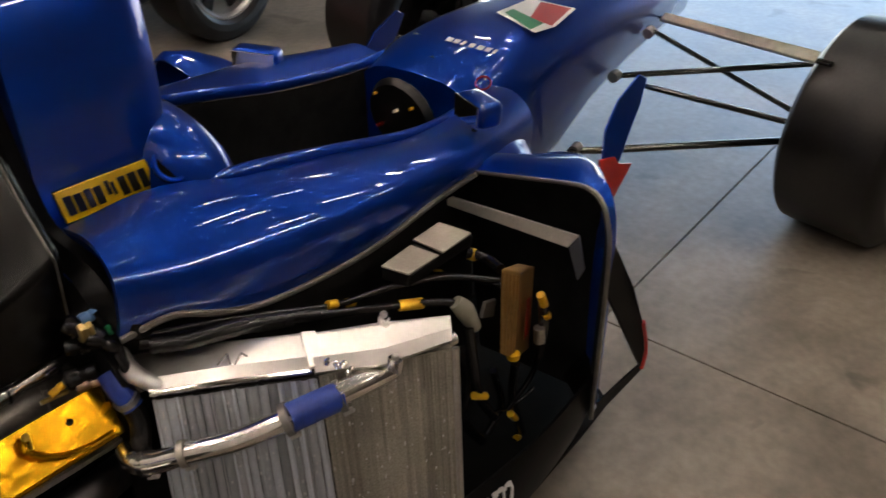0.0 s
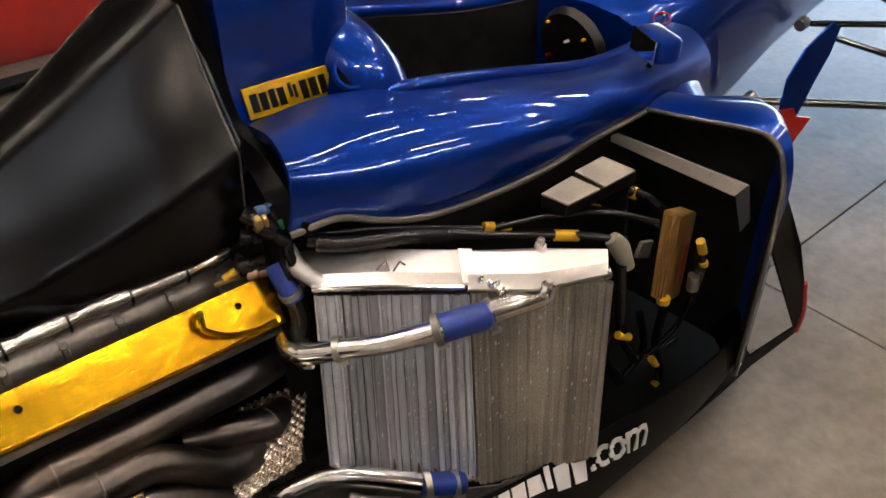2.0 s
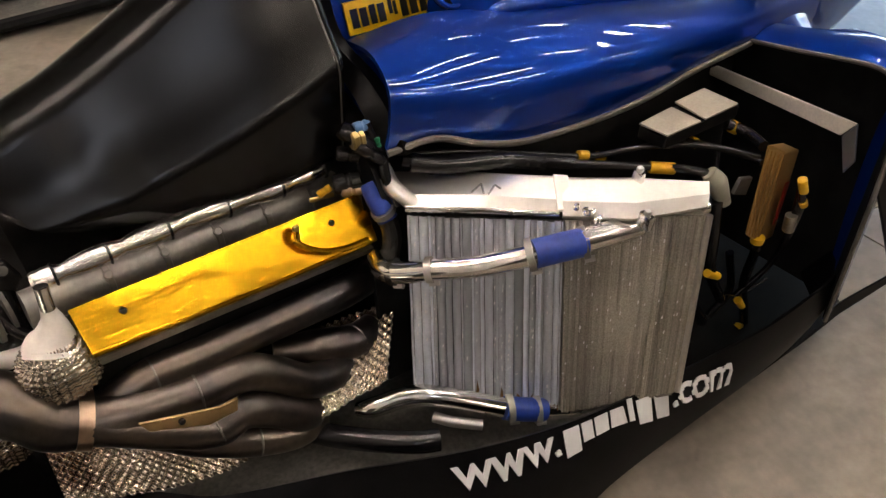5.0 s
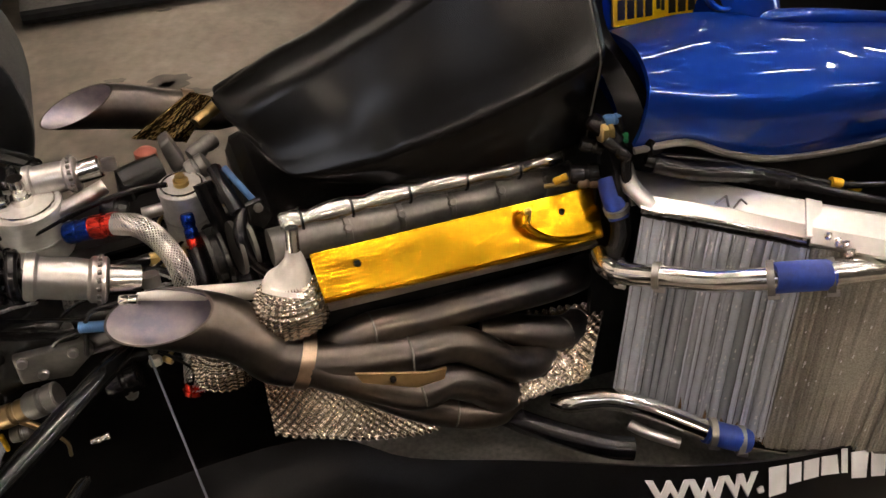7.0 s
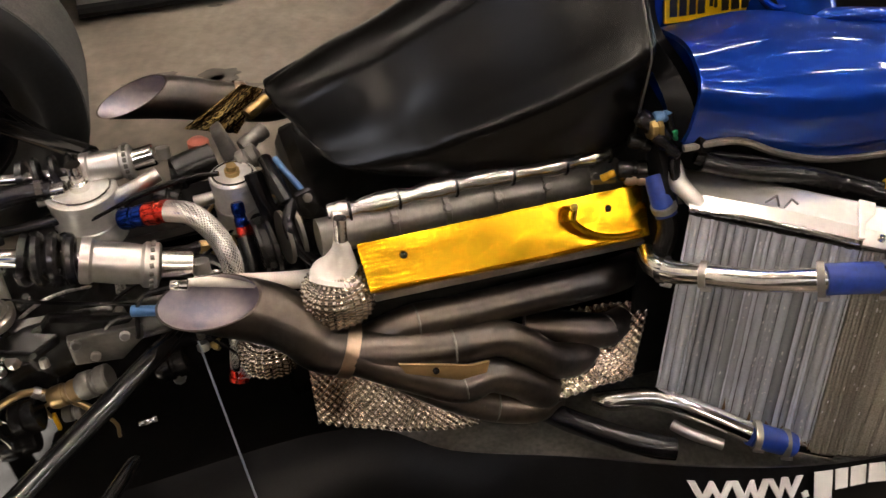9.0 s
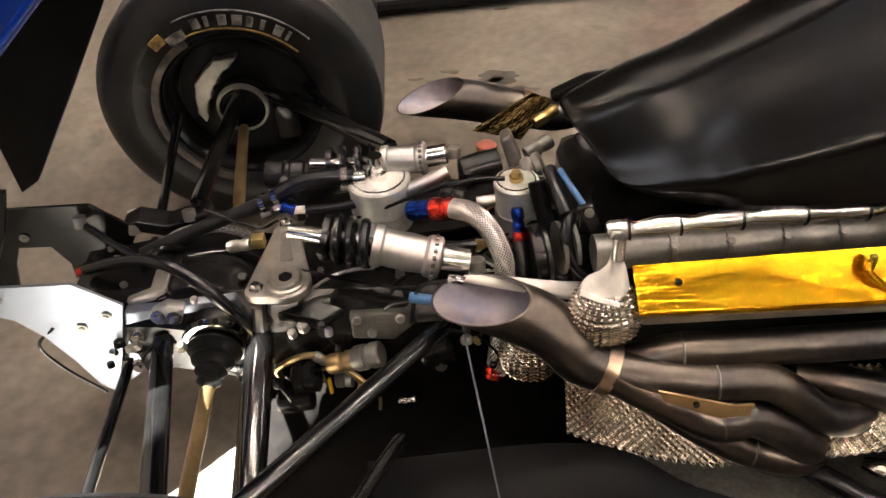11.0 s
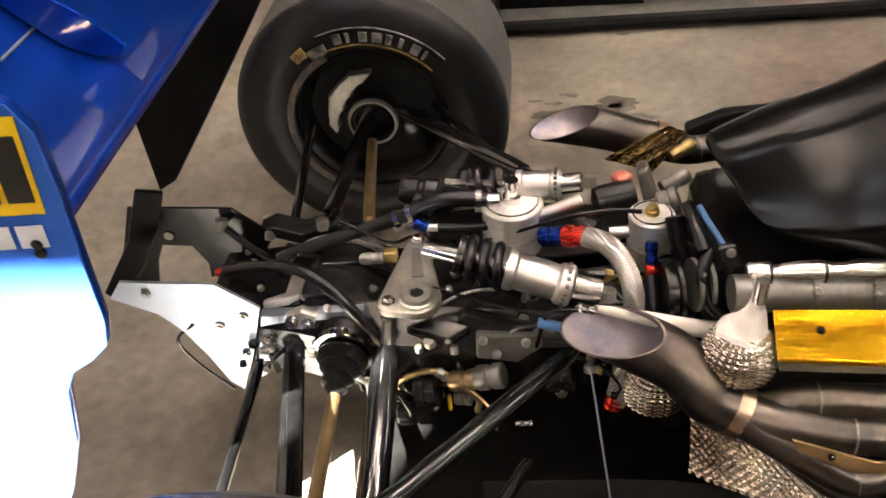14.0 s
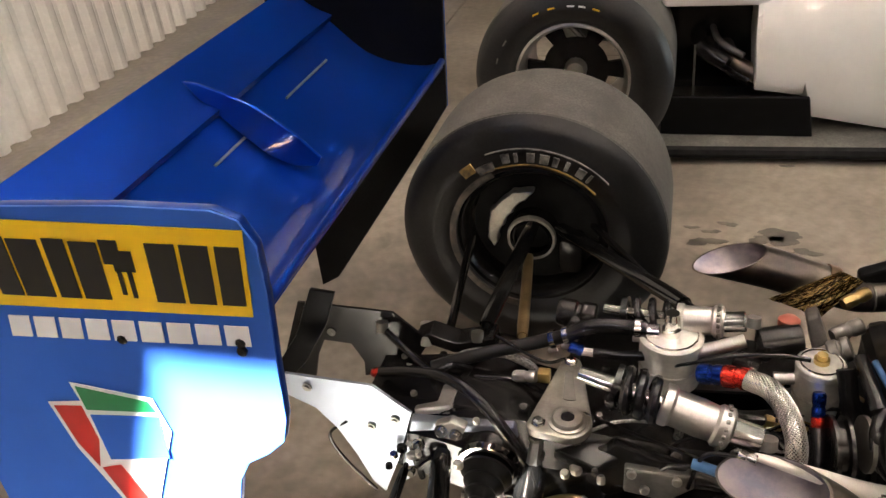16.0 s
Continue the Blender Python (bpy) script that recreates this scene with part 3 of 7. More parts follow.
for dy, dz, m in ((-0.05, 0.04, YELLOW), (0.06, 0.05, YELLOW), (0.05, -0.03, REDAN), (-0.03, -0.04, YELLOW), (0.0, 0.02, WHITEINK), (-0.06, -0.01, REDAN)):
    part("knob", lathe(wheel_c + Vector((-0.02, dy, dz)), wheel_c + Vector((-0.04, dy, dz)), [(0, 0.0045), (0.02, 0.0035)], 8), m, sw)
part("dash_hood", sheet([spline([(2.2867, -0.1511, 0.5782), (2.2952, -0.0086, 0.6477), (2.2834, 0.1416, 0.582)], 5), spline([(2.3782, -0.1575, 0.6112), (2.3882, -0.0243, 0.6735), (2.3844, 0.1223, 0.6096)], 5)], 0.006), CARBON, car)
part("windscreen", sheet([spline([(2.3101, -0.1494, 0.6239), (2.3613, -0.0799, 0.6383), (2.3626, -0.0001, 0.6441), (2.3312, 0.0893, 0.6376)], 5), spline([(2.3127, -0.1596, 0.6206), (2.3773, -0.0909, 0.6593), (2.38, -0.0023, 0.6604), (2.3612, 0.0976, 0.6654)], 5)], 0.003), GLASS, car, "low clear deflector with a bright edge")
part("deflector_edge", tube([(2.3127, -0.1596, 0.6206), (2.3773, -0.0909, 0.6593), (2.38, -0.0023, 0.6604), (2.3612, 0.0976, 0.6654)], 0.0035, 8, 5), CASTLT, car)

# headrest hump and airbox behind the cockpit
def arch(x, w, z0, z1, e=2.4, k=20):
    out = []
    for i in range(k + 1):
        a = math.pi * i / k
        c, s = math.cos(a), math.sin(a)
        out.append((x, w * math.copysign(abs(c) ** (2 / e), c), z0 + (z1 - z0) * abs(s) ** (2 / e)))
    return out
hump = rings(bm := bmesh.new(), [arch(1.405, 0.1, 0.6, 0.765), arch(1.418, 0.135, 0.6, 0.787), arch(1.44, 0.163, 0.6, 0.798), arch(1.48, 0.188, 0.6, 0.797), arch(1.52, 0.193, 0.6, 0.78), arch(1.545, 0.183, 0.6, 0.755), arch(1.56, 0.163, 0.6, 0.725), arch(1.567, 0.13, 0.6, 0.69)], True)
headrest = part("headrest", bm, BLUE, car, "rounded glossy blue headrest with a dark side hole")
hole = Vector((1.4434, -0.1287, 0.7146))
# Shallow black disc: the hole's shade is put into its colour.
part("side_hole", lathe(hole + Vector((0, 0.006, -0.006)), hole + Vector((0, -0.004, 0.004)), [(0, 0.026), (0.012, 0.027), (0.014, 0.022), (0.014, 0.0)], 20), HOLE_SHADE, headrest)
part("hole_rim", lathe(hole + Vector((0, 0.004, -0.004)), hole + Vector((0, -0.004, 0.004)), [(0, 0.027), (0.011, 0.031), (0.0145, 0.029), (0.0145, 0.024)], 20, False), BLUE, headrest)
bm = bmesh.new()
rings(bm, [arch(1.235, 0.108, 0.5, 1.04, 3.4), arch(1.38, 0.108, 0.5, 1.05, 3.4), arch(1.44, 0.102, 0.5, 1.05, 3.2), arch(1.475, 0.09, 0.52, 1.04, 3), arch(1.49, 0.07, 0.54, 1.02, 3)], True)
airbox = part("air_intake_cowl", bm, BLUE, car, "tall glossy blue air intake cowl with yellow sticker")
sg = [(1.2655, -0.1085, 0.681), (1.427, -0.1085, 0.6755), (1.412, -0.1085, 0.733), (1.255, -0.1085, 0.736)]
st = part("sticker", slab(sg, (0, -0.004, 0)), STICKER, airbox, "yellow sticker with black print bars")
def on_quad(q, u, v, off):
    a, b, c, d = [Vector(k) for k in q]
    return (a * (1 - u) + b * u) * (1 - v) + (d * (1 - u) + c * u) * v + Vector(off)
def bars(q, spans, v0, v1, off, thick, material, parent, slant=0.0):
    for u0, u1, lo, hi in spans:
        a0, a1 = v0 + (v1 - v0) * lo, v0 + (v1 - v0) * hi
        part("print_bar", slab([on_quad(q, u0 + slant * a0, a0, off), on_quad(q, u1 + slant * a0, a0, off), on_quad(q, u1 + slant * a1, a1, off), on_quad(q, u0 + slant * a1, a1, off)], thick), material, parent)
WORDS = [(0.05, 0.13, 0, 1), (0.155, 0.235, 0, 0.95), (0.265, 0.335, 0, 1), (0.36, 0.44, 0, 0.95), (0.49, 0.53, 0.3, 1.05), (0.545, 0.58, 0.2, 0.9), (0.63, 0.71, 0, 1), (0.74, 0.83, 0, 1), (0.86, 0.94, 0, 1)]
bars(sg, WORDS, 0.2, 0.8, (0, -0.005, 0), (0, -0.001, 0), INK, st)

# carbon bulkhead edge between intake cowl and black engine cover
BH = [(1.2209, -0.0549, 0.9697), (1.2143, -0.0738, 0.8971), (1.2202, -0.1024, 0.7669), (1.2298, -0.1225, 0.6914), (1.2468, -0.1889, 0.6499), (1.2401, -0.256, 0.6251), (1.2501, -0.288, 0.5637)]
edge = sheet([spline([(p[0] - 0.035, p[1] + 0.02, p[2]) for p in BH], 4), spline([(p[0] - 0.01, p[1] - 0.012, p[2] + 0.008) for p in BH], 4), spline([(p[0] + 0.012, p[1] - 0.006, p[2] + 0.004) for p in BH], 4)], 0.012)
part("bulkhead_edge", edge, CARBON, car, "rough black carbon bulkhead edge")
bm = bmesh.new()
rings(bm, [arch(1.20, 0.3, 0.45, 0.62, 2.2), arch(1.235, 0.3, 0.45, 0.62, 2.2)], True)
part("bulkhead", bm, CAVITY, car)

# matt black engine cover
def cover_ring(x, zb, zt, wb, wt, zk):
    """Flat foot at zb, flank with a crease at zk, ridge at zt."""
    c = [Vector(p) for p in ((wb * 0.5, zb), (wb * 0.97, zb + 0.004), (wb, zk), (wb * 0.52 + wt * 0.7, zk * 0.55 + zt * 0.45 - 0.018), (wt * 1.5, zt - 0.022), (0, zt - 0.012))]
    h = [tuple(c[0])]
    for a, b, d, r in ((c[0], c[1], c[2], 0.01), (c[1], c[2], c[3], 0.014), (c[2], c[3], c[4], 0.05), (c[3], c[4], c[5], 0.018)):
        r = min(r, 0.45 * (a - b).length, 0.45 * (d - b).length)
        p, q = b + (a - b).normalized() * r, b + (d - b).normalized() * r
        for k in range(6):
            t = k / 5
            h.append(tuple(p * (1 - t) ** 2 + b * 2 * t * (1 - t) + q * t * t))
    h.append(tuple(c[5]))
    k = max(0.0, 0.9 * (0.9 - x) / 0.24)
    right = [(x + k * (zt - z), -y, z) for y, z in h]
    return right + [(x + k * (zt - z), y, z) for y, z in reversed(h[:-1])]
CV = [(0.654, 0.54, 0.626, 0.095, 0.02, 0.553), (0.66, 0.524, 0.634, 0.118, 0.026, 0.54), (0.70, 0.512, 0.652, 0.136, 0.03, 0.54), (0.76, 0.508, 0.678, 0.149, 0.032, 0.55), (0.85, 0.507, 0.71, 0.163, 0.032, 0.566), (0.98, 0.51, 0.775, 0.181, 0.034, 0.603), (1.10, 0.52, 0.852, 0.2, 0.042, 0.652), (1.185, 0.53, 0.905, 0.2, 0.045, 0.685), (1.205, 0.53, 0.905, 0.19, 0.04, 0.69)]
bm = bmesh.new()
fair = spline([Vector(c[:3]) for c in CV], 4), spline([Vector(c[3:]) for c in CV], 4)
rings(bm, [cover_ring(*a, *b) for a, b in zip(*fair)], True)
cover = part("engine_cover", bm, MATT, car, "matt black moulded engine airbox cover", sharp=60)
part("cover_edge", tube([(1.192, y - 0.001, z) for x, y, z in cover_ring(*CV[-2])[6:25]], 0.0016, 6, 2), CAST, cover, "thin bare edge of the cover")

# engine block and right bank
part("engine_block", box((0.9675, 0.0098, 0.2646), (0.56, 0.36, 0.36), bev=0.03), DARKCAST, car)
for s in (-1, 1):
    part("cylinder_head", slab([(0.72, s * 0.1, 0.44), (0.72, s * 0.16, 0.455), (0.72, s * 0.222, 0.4), (0.72, s * 0.18, 0.31)], (0.46, 0, 0), 0.008), DARKCAST, car)
G = [(0.7348, -0.2322, 0.4844), (0.7403, -0.2749, 0.4298), (1.1915, -0.2829, 0.4186), (1.197, -0.2311, 0.4788)]
GN = (Vector(G[3]) - Vector(G[0])).cross(Vector(G[1]) - Vector(G[0])).normalized()
if GN.y > 0:
    GN = -GN
rows = []
for j in range(61):
    row = []
    for i in range(101):
        u, v = i / 100, j / 60
        wob = 0.0011 * noise.noise((u * 7, v * 2, 1)) + 0.0004 * noise.noise((u * 30, v * 6, 7)) + 0.00012 * max(0.1, 1 - 1.3 * u) * math.sin(v * 66 + 5 * noise.noise((u * 16, v * 4, 2))) + (0.004 * (u - 0.82) / 0.18 if u > 0.82 else 0)
        row.append(on_quad((G[1], G[2], G[3], G[0]), u, v, GN * wob))
    rows.append(row)
shield = part("heat_shield", sheet(rows, 0.0006), GOLD, car, "crinkled gold foil heat shield on the cylinder head", sharp=85)
for k in range(4):
    pr = ((0.7984, -0.2483, 0.4604), (0.9191, -0.2399, 0.4511), (1.0254, -0.2363, 0.4499), (1.1313, -0.245, 0.4558))[k]
    part("rivet", bolt(Vector(pr) + GN * 0.0045, GN, 0.0055, 0.003), DARKCAST, shield)
part("foil_edge", tube([Vector(G[1]) + GN * 0.001, (Vector(G[1]) + Vector(G[2])) / 2 + Vector((0, 0, -0.004)), Vector(G[2])], 0.004, 6), GOLD, shield)
loop = [(1.0698, -0.2518, 0.4839), (1.0584, -0.2676, 0.4692), (1.0883, -0.2807, 0.4455), (1.1327, -0.2859, 0.4313), (1.1759, -0.2841, 0.4275)]
part("foil_cord", tube(loop, 0.005, 8), GOLD, shield, "twisted gold cord")
part("foil_clip", box((1.0657, -0.2574, 0.4749), (0.01, 0.008, 0.03), bev=0.002), BRASS, shield)

cam_a, cam_b = (0.6905, -0.1796, 0.4674), (1.1894, -0.1669, 0.4547)
cc = part("cam_cover", tube([cam_a, cam_b], 0.028, 18, 1), CAST, car, "grey cast cam cover with bolted ribs")
for k in range(6):
    p = Vector(cam_a).lerp(Vector(cam_b), (k + 0.35) / 6)
    d = (Vector(cam_b) - Vector(cam_a)).normalized()
    part("rib", lathe(p - d * 0.006, p + d * 0.006, [(0, 0.027), (0.002, 0.031), (0.010, 0.031), (0.012, 0.027)], 18), CAST, cc)
    part("cam_bolt", bolt(p + Vector((0, -0.022, 0.022)), (0, -0.7, 0.7), 0.007, 0.006), CAST, cc)
part("lower_flange", slab([(0.7441, -0.2798, 0.425), (1.1831, -0.2883, 0.4098), (1.1825, -0.2844, 0.398), (0.7473, -0.2763, 0.4075)], (0, 0.04, 0)), CASTLT, car)

wrap_pts = [(0.71, -0.168, 0.496), (0.764, -0.17, 0.498), (0.85, -0.17, 0.501), (0.94, -0.17, 0.503), (1.033, -0.17, 0.501), (1.12, -0.17, 0.5), (1.19, -0.166, 0.508)]
path = spline(wrap_pts, 8)
wr = [0.0115 + 0.006 * abs(math.sin(i * 0.39 + 0.4)) + 0.003 * noise.noise((i * 0.7, 0, 0)) for i in range(len(path))]
wrap = part("wrapped_loom", tube(path, wr, 14, 1), SILVERWRAP, car, "cable loom wrapped in crinkled silver foil")
for i in range(5, len(path) - 3, 8):
    d = (path[i + 1] - path[i]).normalized()
    part("cable_tie", lathe(path[i] - d * 0.002, path[i] + d * 0.002, [(0, wr[i] + 0.001), (0.001, wr[i] + 0.0022), (0.003, wr[i] + 0.0022), (0.004, wr[i] + 0.001)], 14), HOSE, wrap)

# exhausts
def exhaust(tip, radii, lean_y, clamp_r, lug, primaries, stay, stay_bolt):
    body = bmesh.new()
    p = spline(tip, 8)
    tang = [(p[min(i + 1, len(p) - 1)] - p[max(i - 1, 0)]).normalized() for i in range(len(p))]
    rad = lerp_list(radii, len(p))
    loops = []
    nrm = Vector((0, 0, 1))
    for i, (q, t, r) in enumerate(zip(p, tang, rad)):
        nrm = (nrm - t * nrm.dot(t)).normalized()
        s = t.cross(nrm)
        fade = max(0.0, 1 - i / 9)
        ring = []
        for k in range(40):
            a = 2 * math.pi * k / 40
            v = math.cos(a) * s + math.sin(a) * nrm
            lean = v.dot(Vector((0, lean_y, 0.95)))
            ring.append(q + r * v - tang[0] * fade * (0.028 - 0.062 * lean) * r / 0.04)
        loops.append(ring)
    outer = loops
    inner = [[v + (sum(ring, Vector()) / 40 - v) * 0.05 for v in ring] for ring in outer]
    rings(body, outer, False)
    pipe = part("exhaust_pipe", body, EXH, car, "heat-stained metal tailpipe with a slash-cut mouth")
    inb = bmesh.new()
    rings(inb, inner[:14], False)
    part("mouth_lining", inb, EXH_IN, pipe)
    lip = bmesh.new()
    rings(lip, [outer[0], inner[0]], False)
    part("mouth_lip", lip, EXH, pipe)
    d = (Vector(tip[-1]) - Vector(tip[-2])).normalized()
    cb = Vector(tip[-1]) - d * 0.012
    part("clamp", lathe(cb, cb + d * 0.022, [(0, clamp_r - 0.004), (0, clamp_r), (0.02, clamp_r), (0.02, clamp_r - 0.004)], 28), COPPER, pipe, "copper-toned band clamp")
    part("clamp_lug", box(lug, (0.012, 0.014, 0.024), bev=0.002), COPPER, pipe)
    for pp, rr in primaries:
        hp = part("primary_pipe", tube(pp, rr, 20, 7), EXH, pipe)
        w = Vector(pp[2])
        dd = (Vector(pp[3]) - w).normalized()
        part("weld_seam", lathe(w, w + dd * 0.004, [(0, rr[2] * 1.0), (0.001, rr[2] * 1.04), (0.003, rr[2] * 1.04), (0.004, rr[2])], 18), CAST, hp)
    if stay:
        part("stay", slab(stay, (0, 0.004, 0)), SHAFT, pipe, "bare metal stay with a bolt")
        part("stay_bolt", bolt(stay_bolt, (0, -1, 0.2), 0.005), DARKCAST, pipe)
    return pipe


exhaust([(0.5488, -0.2103, 0.4014), (0.6036, -0.228, 0.3825), (0.6403, -0.251, 0.3627), (0.6628, -0.2674, 0.3381), (0.701, -0.2779, 0.3239)], [0.047, 0.046, 0.044, 0.042, 0.040], -0.30, 0.0435, (0.6964, -0.267, 0.3726), (
    ([(0.7118, -0.2785, 0.3155), (0.7473, -0.2784, 0.3288), (0.8025, -0.2824, 0.35), (0.8797, -0.2833, 0.3473), (0.994, -0.2829, 0.3438), (1.0803, -0.2887, 0.3473), (1.1406, -0.2811, 0.3406), (1.1967, -0.2559, 0.3198)], [0.032, 0.031, 0.029, 0.028, 0.028, 0.028, 0.028, 0.028]),
    ([(0.7104, -0.2871, 0.3238), (0.7727, -0.3087, 0.3249), (0.8472, -0.3198, 0.3198), (0.9207, -0.3234, 0.3164), (0.9651, -0.3334, 0.2926), (1.0121, -0.3432, 0.2525), (1.0626, -0.3393, 0.2351), (1.1046, -0.3019, 0.2297)], [0.035, 0.034, 0.030, 0.029, 0.029, 0.029, 0.029, 0.029]),
    ([(0.7096, -0.2917, 0.3244), (0.7748, -0.3263, 0.3009), (0.8531, -0.3542, 0.267), (0.9002, -0.3527, 0.271), (0.9462, -0.3581, 0.2465), (0.9898, -0.3651, 0.2092), (1.0199, -0.3408, 0.1819)], [0.032, 0.031, 0.028, 0.028, 0.029, 0.029, 0.029]),
    ([(0.752, -0.3108, 0.2918), (0.8372, -0.3426, 0.2386), (0.9101, -0.3568, 0.1965), (0.9754, -0.3686, 0.1799), (1.0182, -0.3552, 0.1776)], [0.022, 0.026, 0.027, 0.027, 0.027]),
    ([(0.9929, -0.2754, 0.2709), (1.0536, -0.2985, 0.2671), (1.1154, -0.3213, 0.2613), (1.1604, -0.3067, 0.2508)], [0.022, 0.029, 0.029, 0.027]),
), [(0.7554, -0.3577, 0.3558), (0.8619, -0.3762, 0.3322), (0.8901, -0.3723, 0.3274), (0.8851, -0.3756, 0.308), (0.8419, -0.3792, 0.3121), (0.7646, -0.3604, 0.3357)], (0.8072, -0.3695, 0.3357))
exhaust([(0.4934, 0.2795, 0.4774), (0.5502, 0.2822, 0.463), (0.6036, 0.2811, 0.4456), (0.6474, 0.2797, 0.4343)], [0.040, 0.039, 0.038, 0.037], -0.12, 0.040, (0.6518, 0.2791, 0.457), (
    ([(0.6474, 0.2797, 0.4343), (0.6864, 0.283, 0.417), (0.7198, 0.286, 0.4107), (0.8077, 0.3011, 0.4123), (0.9849, 0.3028, 0.4208)], [0.034, 0.03, 0.027, 0.027, 0.027]),
), None, None)

# dimpled heat foil under and behind the headers
def dimple(corners, nu, nv, amp, cell_u, cell_v, sag=0.0, crease=0.0):
    a, b, c, d = [Vector(k) for k in corners]
    nn = (b - a).cross(d - a).normalized()
    if nn.y > 0:
        nn = -nn
    rows = []
    for j in range(nv + 1):
        row = []
        for i in range(nu + 1):
            u, v = i / nu, j / nv
            p = (a * (1 - u) + b * u) * (1 - v) + (d * (1 - u) + c * u) * v
            h = amp * math.cos(1.4 * math.pi * u * cell_u) * math.cos(1.4 * math.pi * v * cell_v)
            h += crease * noise.noise((u * 5, v * 1.4, 3))
            row.append(p + nn * h - Vector((0, 0, sag * (0.25 + math.sin(math.pi * u) ** 1.3) * (1 - v))))
        rows.append(row)
    return rows
foil = part("foil_shield", sheet(dimple([(0.6368, -0.3142, 0.2239), (0.9448, -0.3748, 0.1809), (0.9026, -0.2788, 0.2221), (0.6399, -0.2528, 0.3066)], 192, 72, 0.004, 32, 12, 0.03, 0.02), 0.0015), FOIL, car, "dimpled silver heat foil hanging under the exhaust", sharp=80)
part("foil_shield", sheet(dimple([(0.9448, -0.3748, 0.1809), (1.12, -0.4123, 0.2486), (1.2162, -0.296, 0.2833), (1.0566, -0.2523, 0.2577)], 108, 90, 0.004, 18, 15, 0, 0.012), 0.0015), FOIL, car, "dimpled silver heat foil behind the header pipes", sharp=80)
def dome(c, rx, ry, rz, nu, nv, amp, m=None):
    rows = []
    for j in range(nv + 1):
        th = 0.12 + (math.pi * 0.62) * j / nv
        row = []
        for i in range(nu + 1):
            ph = 2 * math.pi * i / nu
            k = 1 + amp * (math.cos(nu / 4 * ph) + math.cos(2 * math.pi * j / 4)) * 0.5
            w = math.sin(th) ** 0.55
            v = Vector((rx * w * math.cos(ph) * k, ry * w * math.sin(ph) * k, rz * math.cos(th) * k))
            row.append(Vector(c) + v)
        rows.append(row)
    return rows
part("foil_cap", sheet(dome((0.6995, -0.24, 0.4004), 0.055, 0.047, 0.046, 112, 36, 0.06), 0.001), FOIL, car, "dimpled silver foil cap over the rear of the head", sharp=80)
part("foil_sleeve", sheet(dome((0.5949, -0.1991, 0.2799), 0.05, 0.045, 0.04, 104, 36, 0.07), 0.001), FOIL, car, "crumpled dimpled foil sleeve", sharp=80)
tail = [(0.4977, -0.158, 0.4178), (0.5702, -0.1652, 0.4046), (0.6419, -0.1673, 0.3854), (0.6954, -0.1688, 0.377)]
part("cloth_sleeve", tube(tail, [0.006, 0.011, 0.014, 0.016], 12, 6), CLOTH, car, "white heat-proof cloth sleeve")
part("cloth_cone", tube([(0.6994, -0.2328, 0.4237), (0.7033, -0.2273, 0.4338), (0.7095, -0.226, 0.4493), (0.7141, -0.2245, 0.4715), (0.714, -0.2238, 0.4916), (0.7171, -0.2204, 0.5297)], [0.042, 0.038, 0.027, 0.016, 0.010, 0.0066], 16, 6), CLOTH, car, "white heat-proof cloth cone round a pipe")
part("cone_pipe", tube([(0.7143, -0.229, 0.4965), (0.7163, -0.2232, 0.5318)], 0.0095, 12, 2), SILVERWRAP, car)

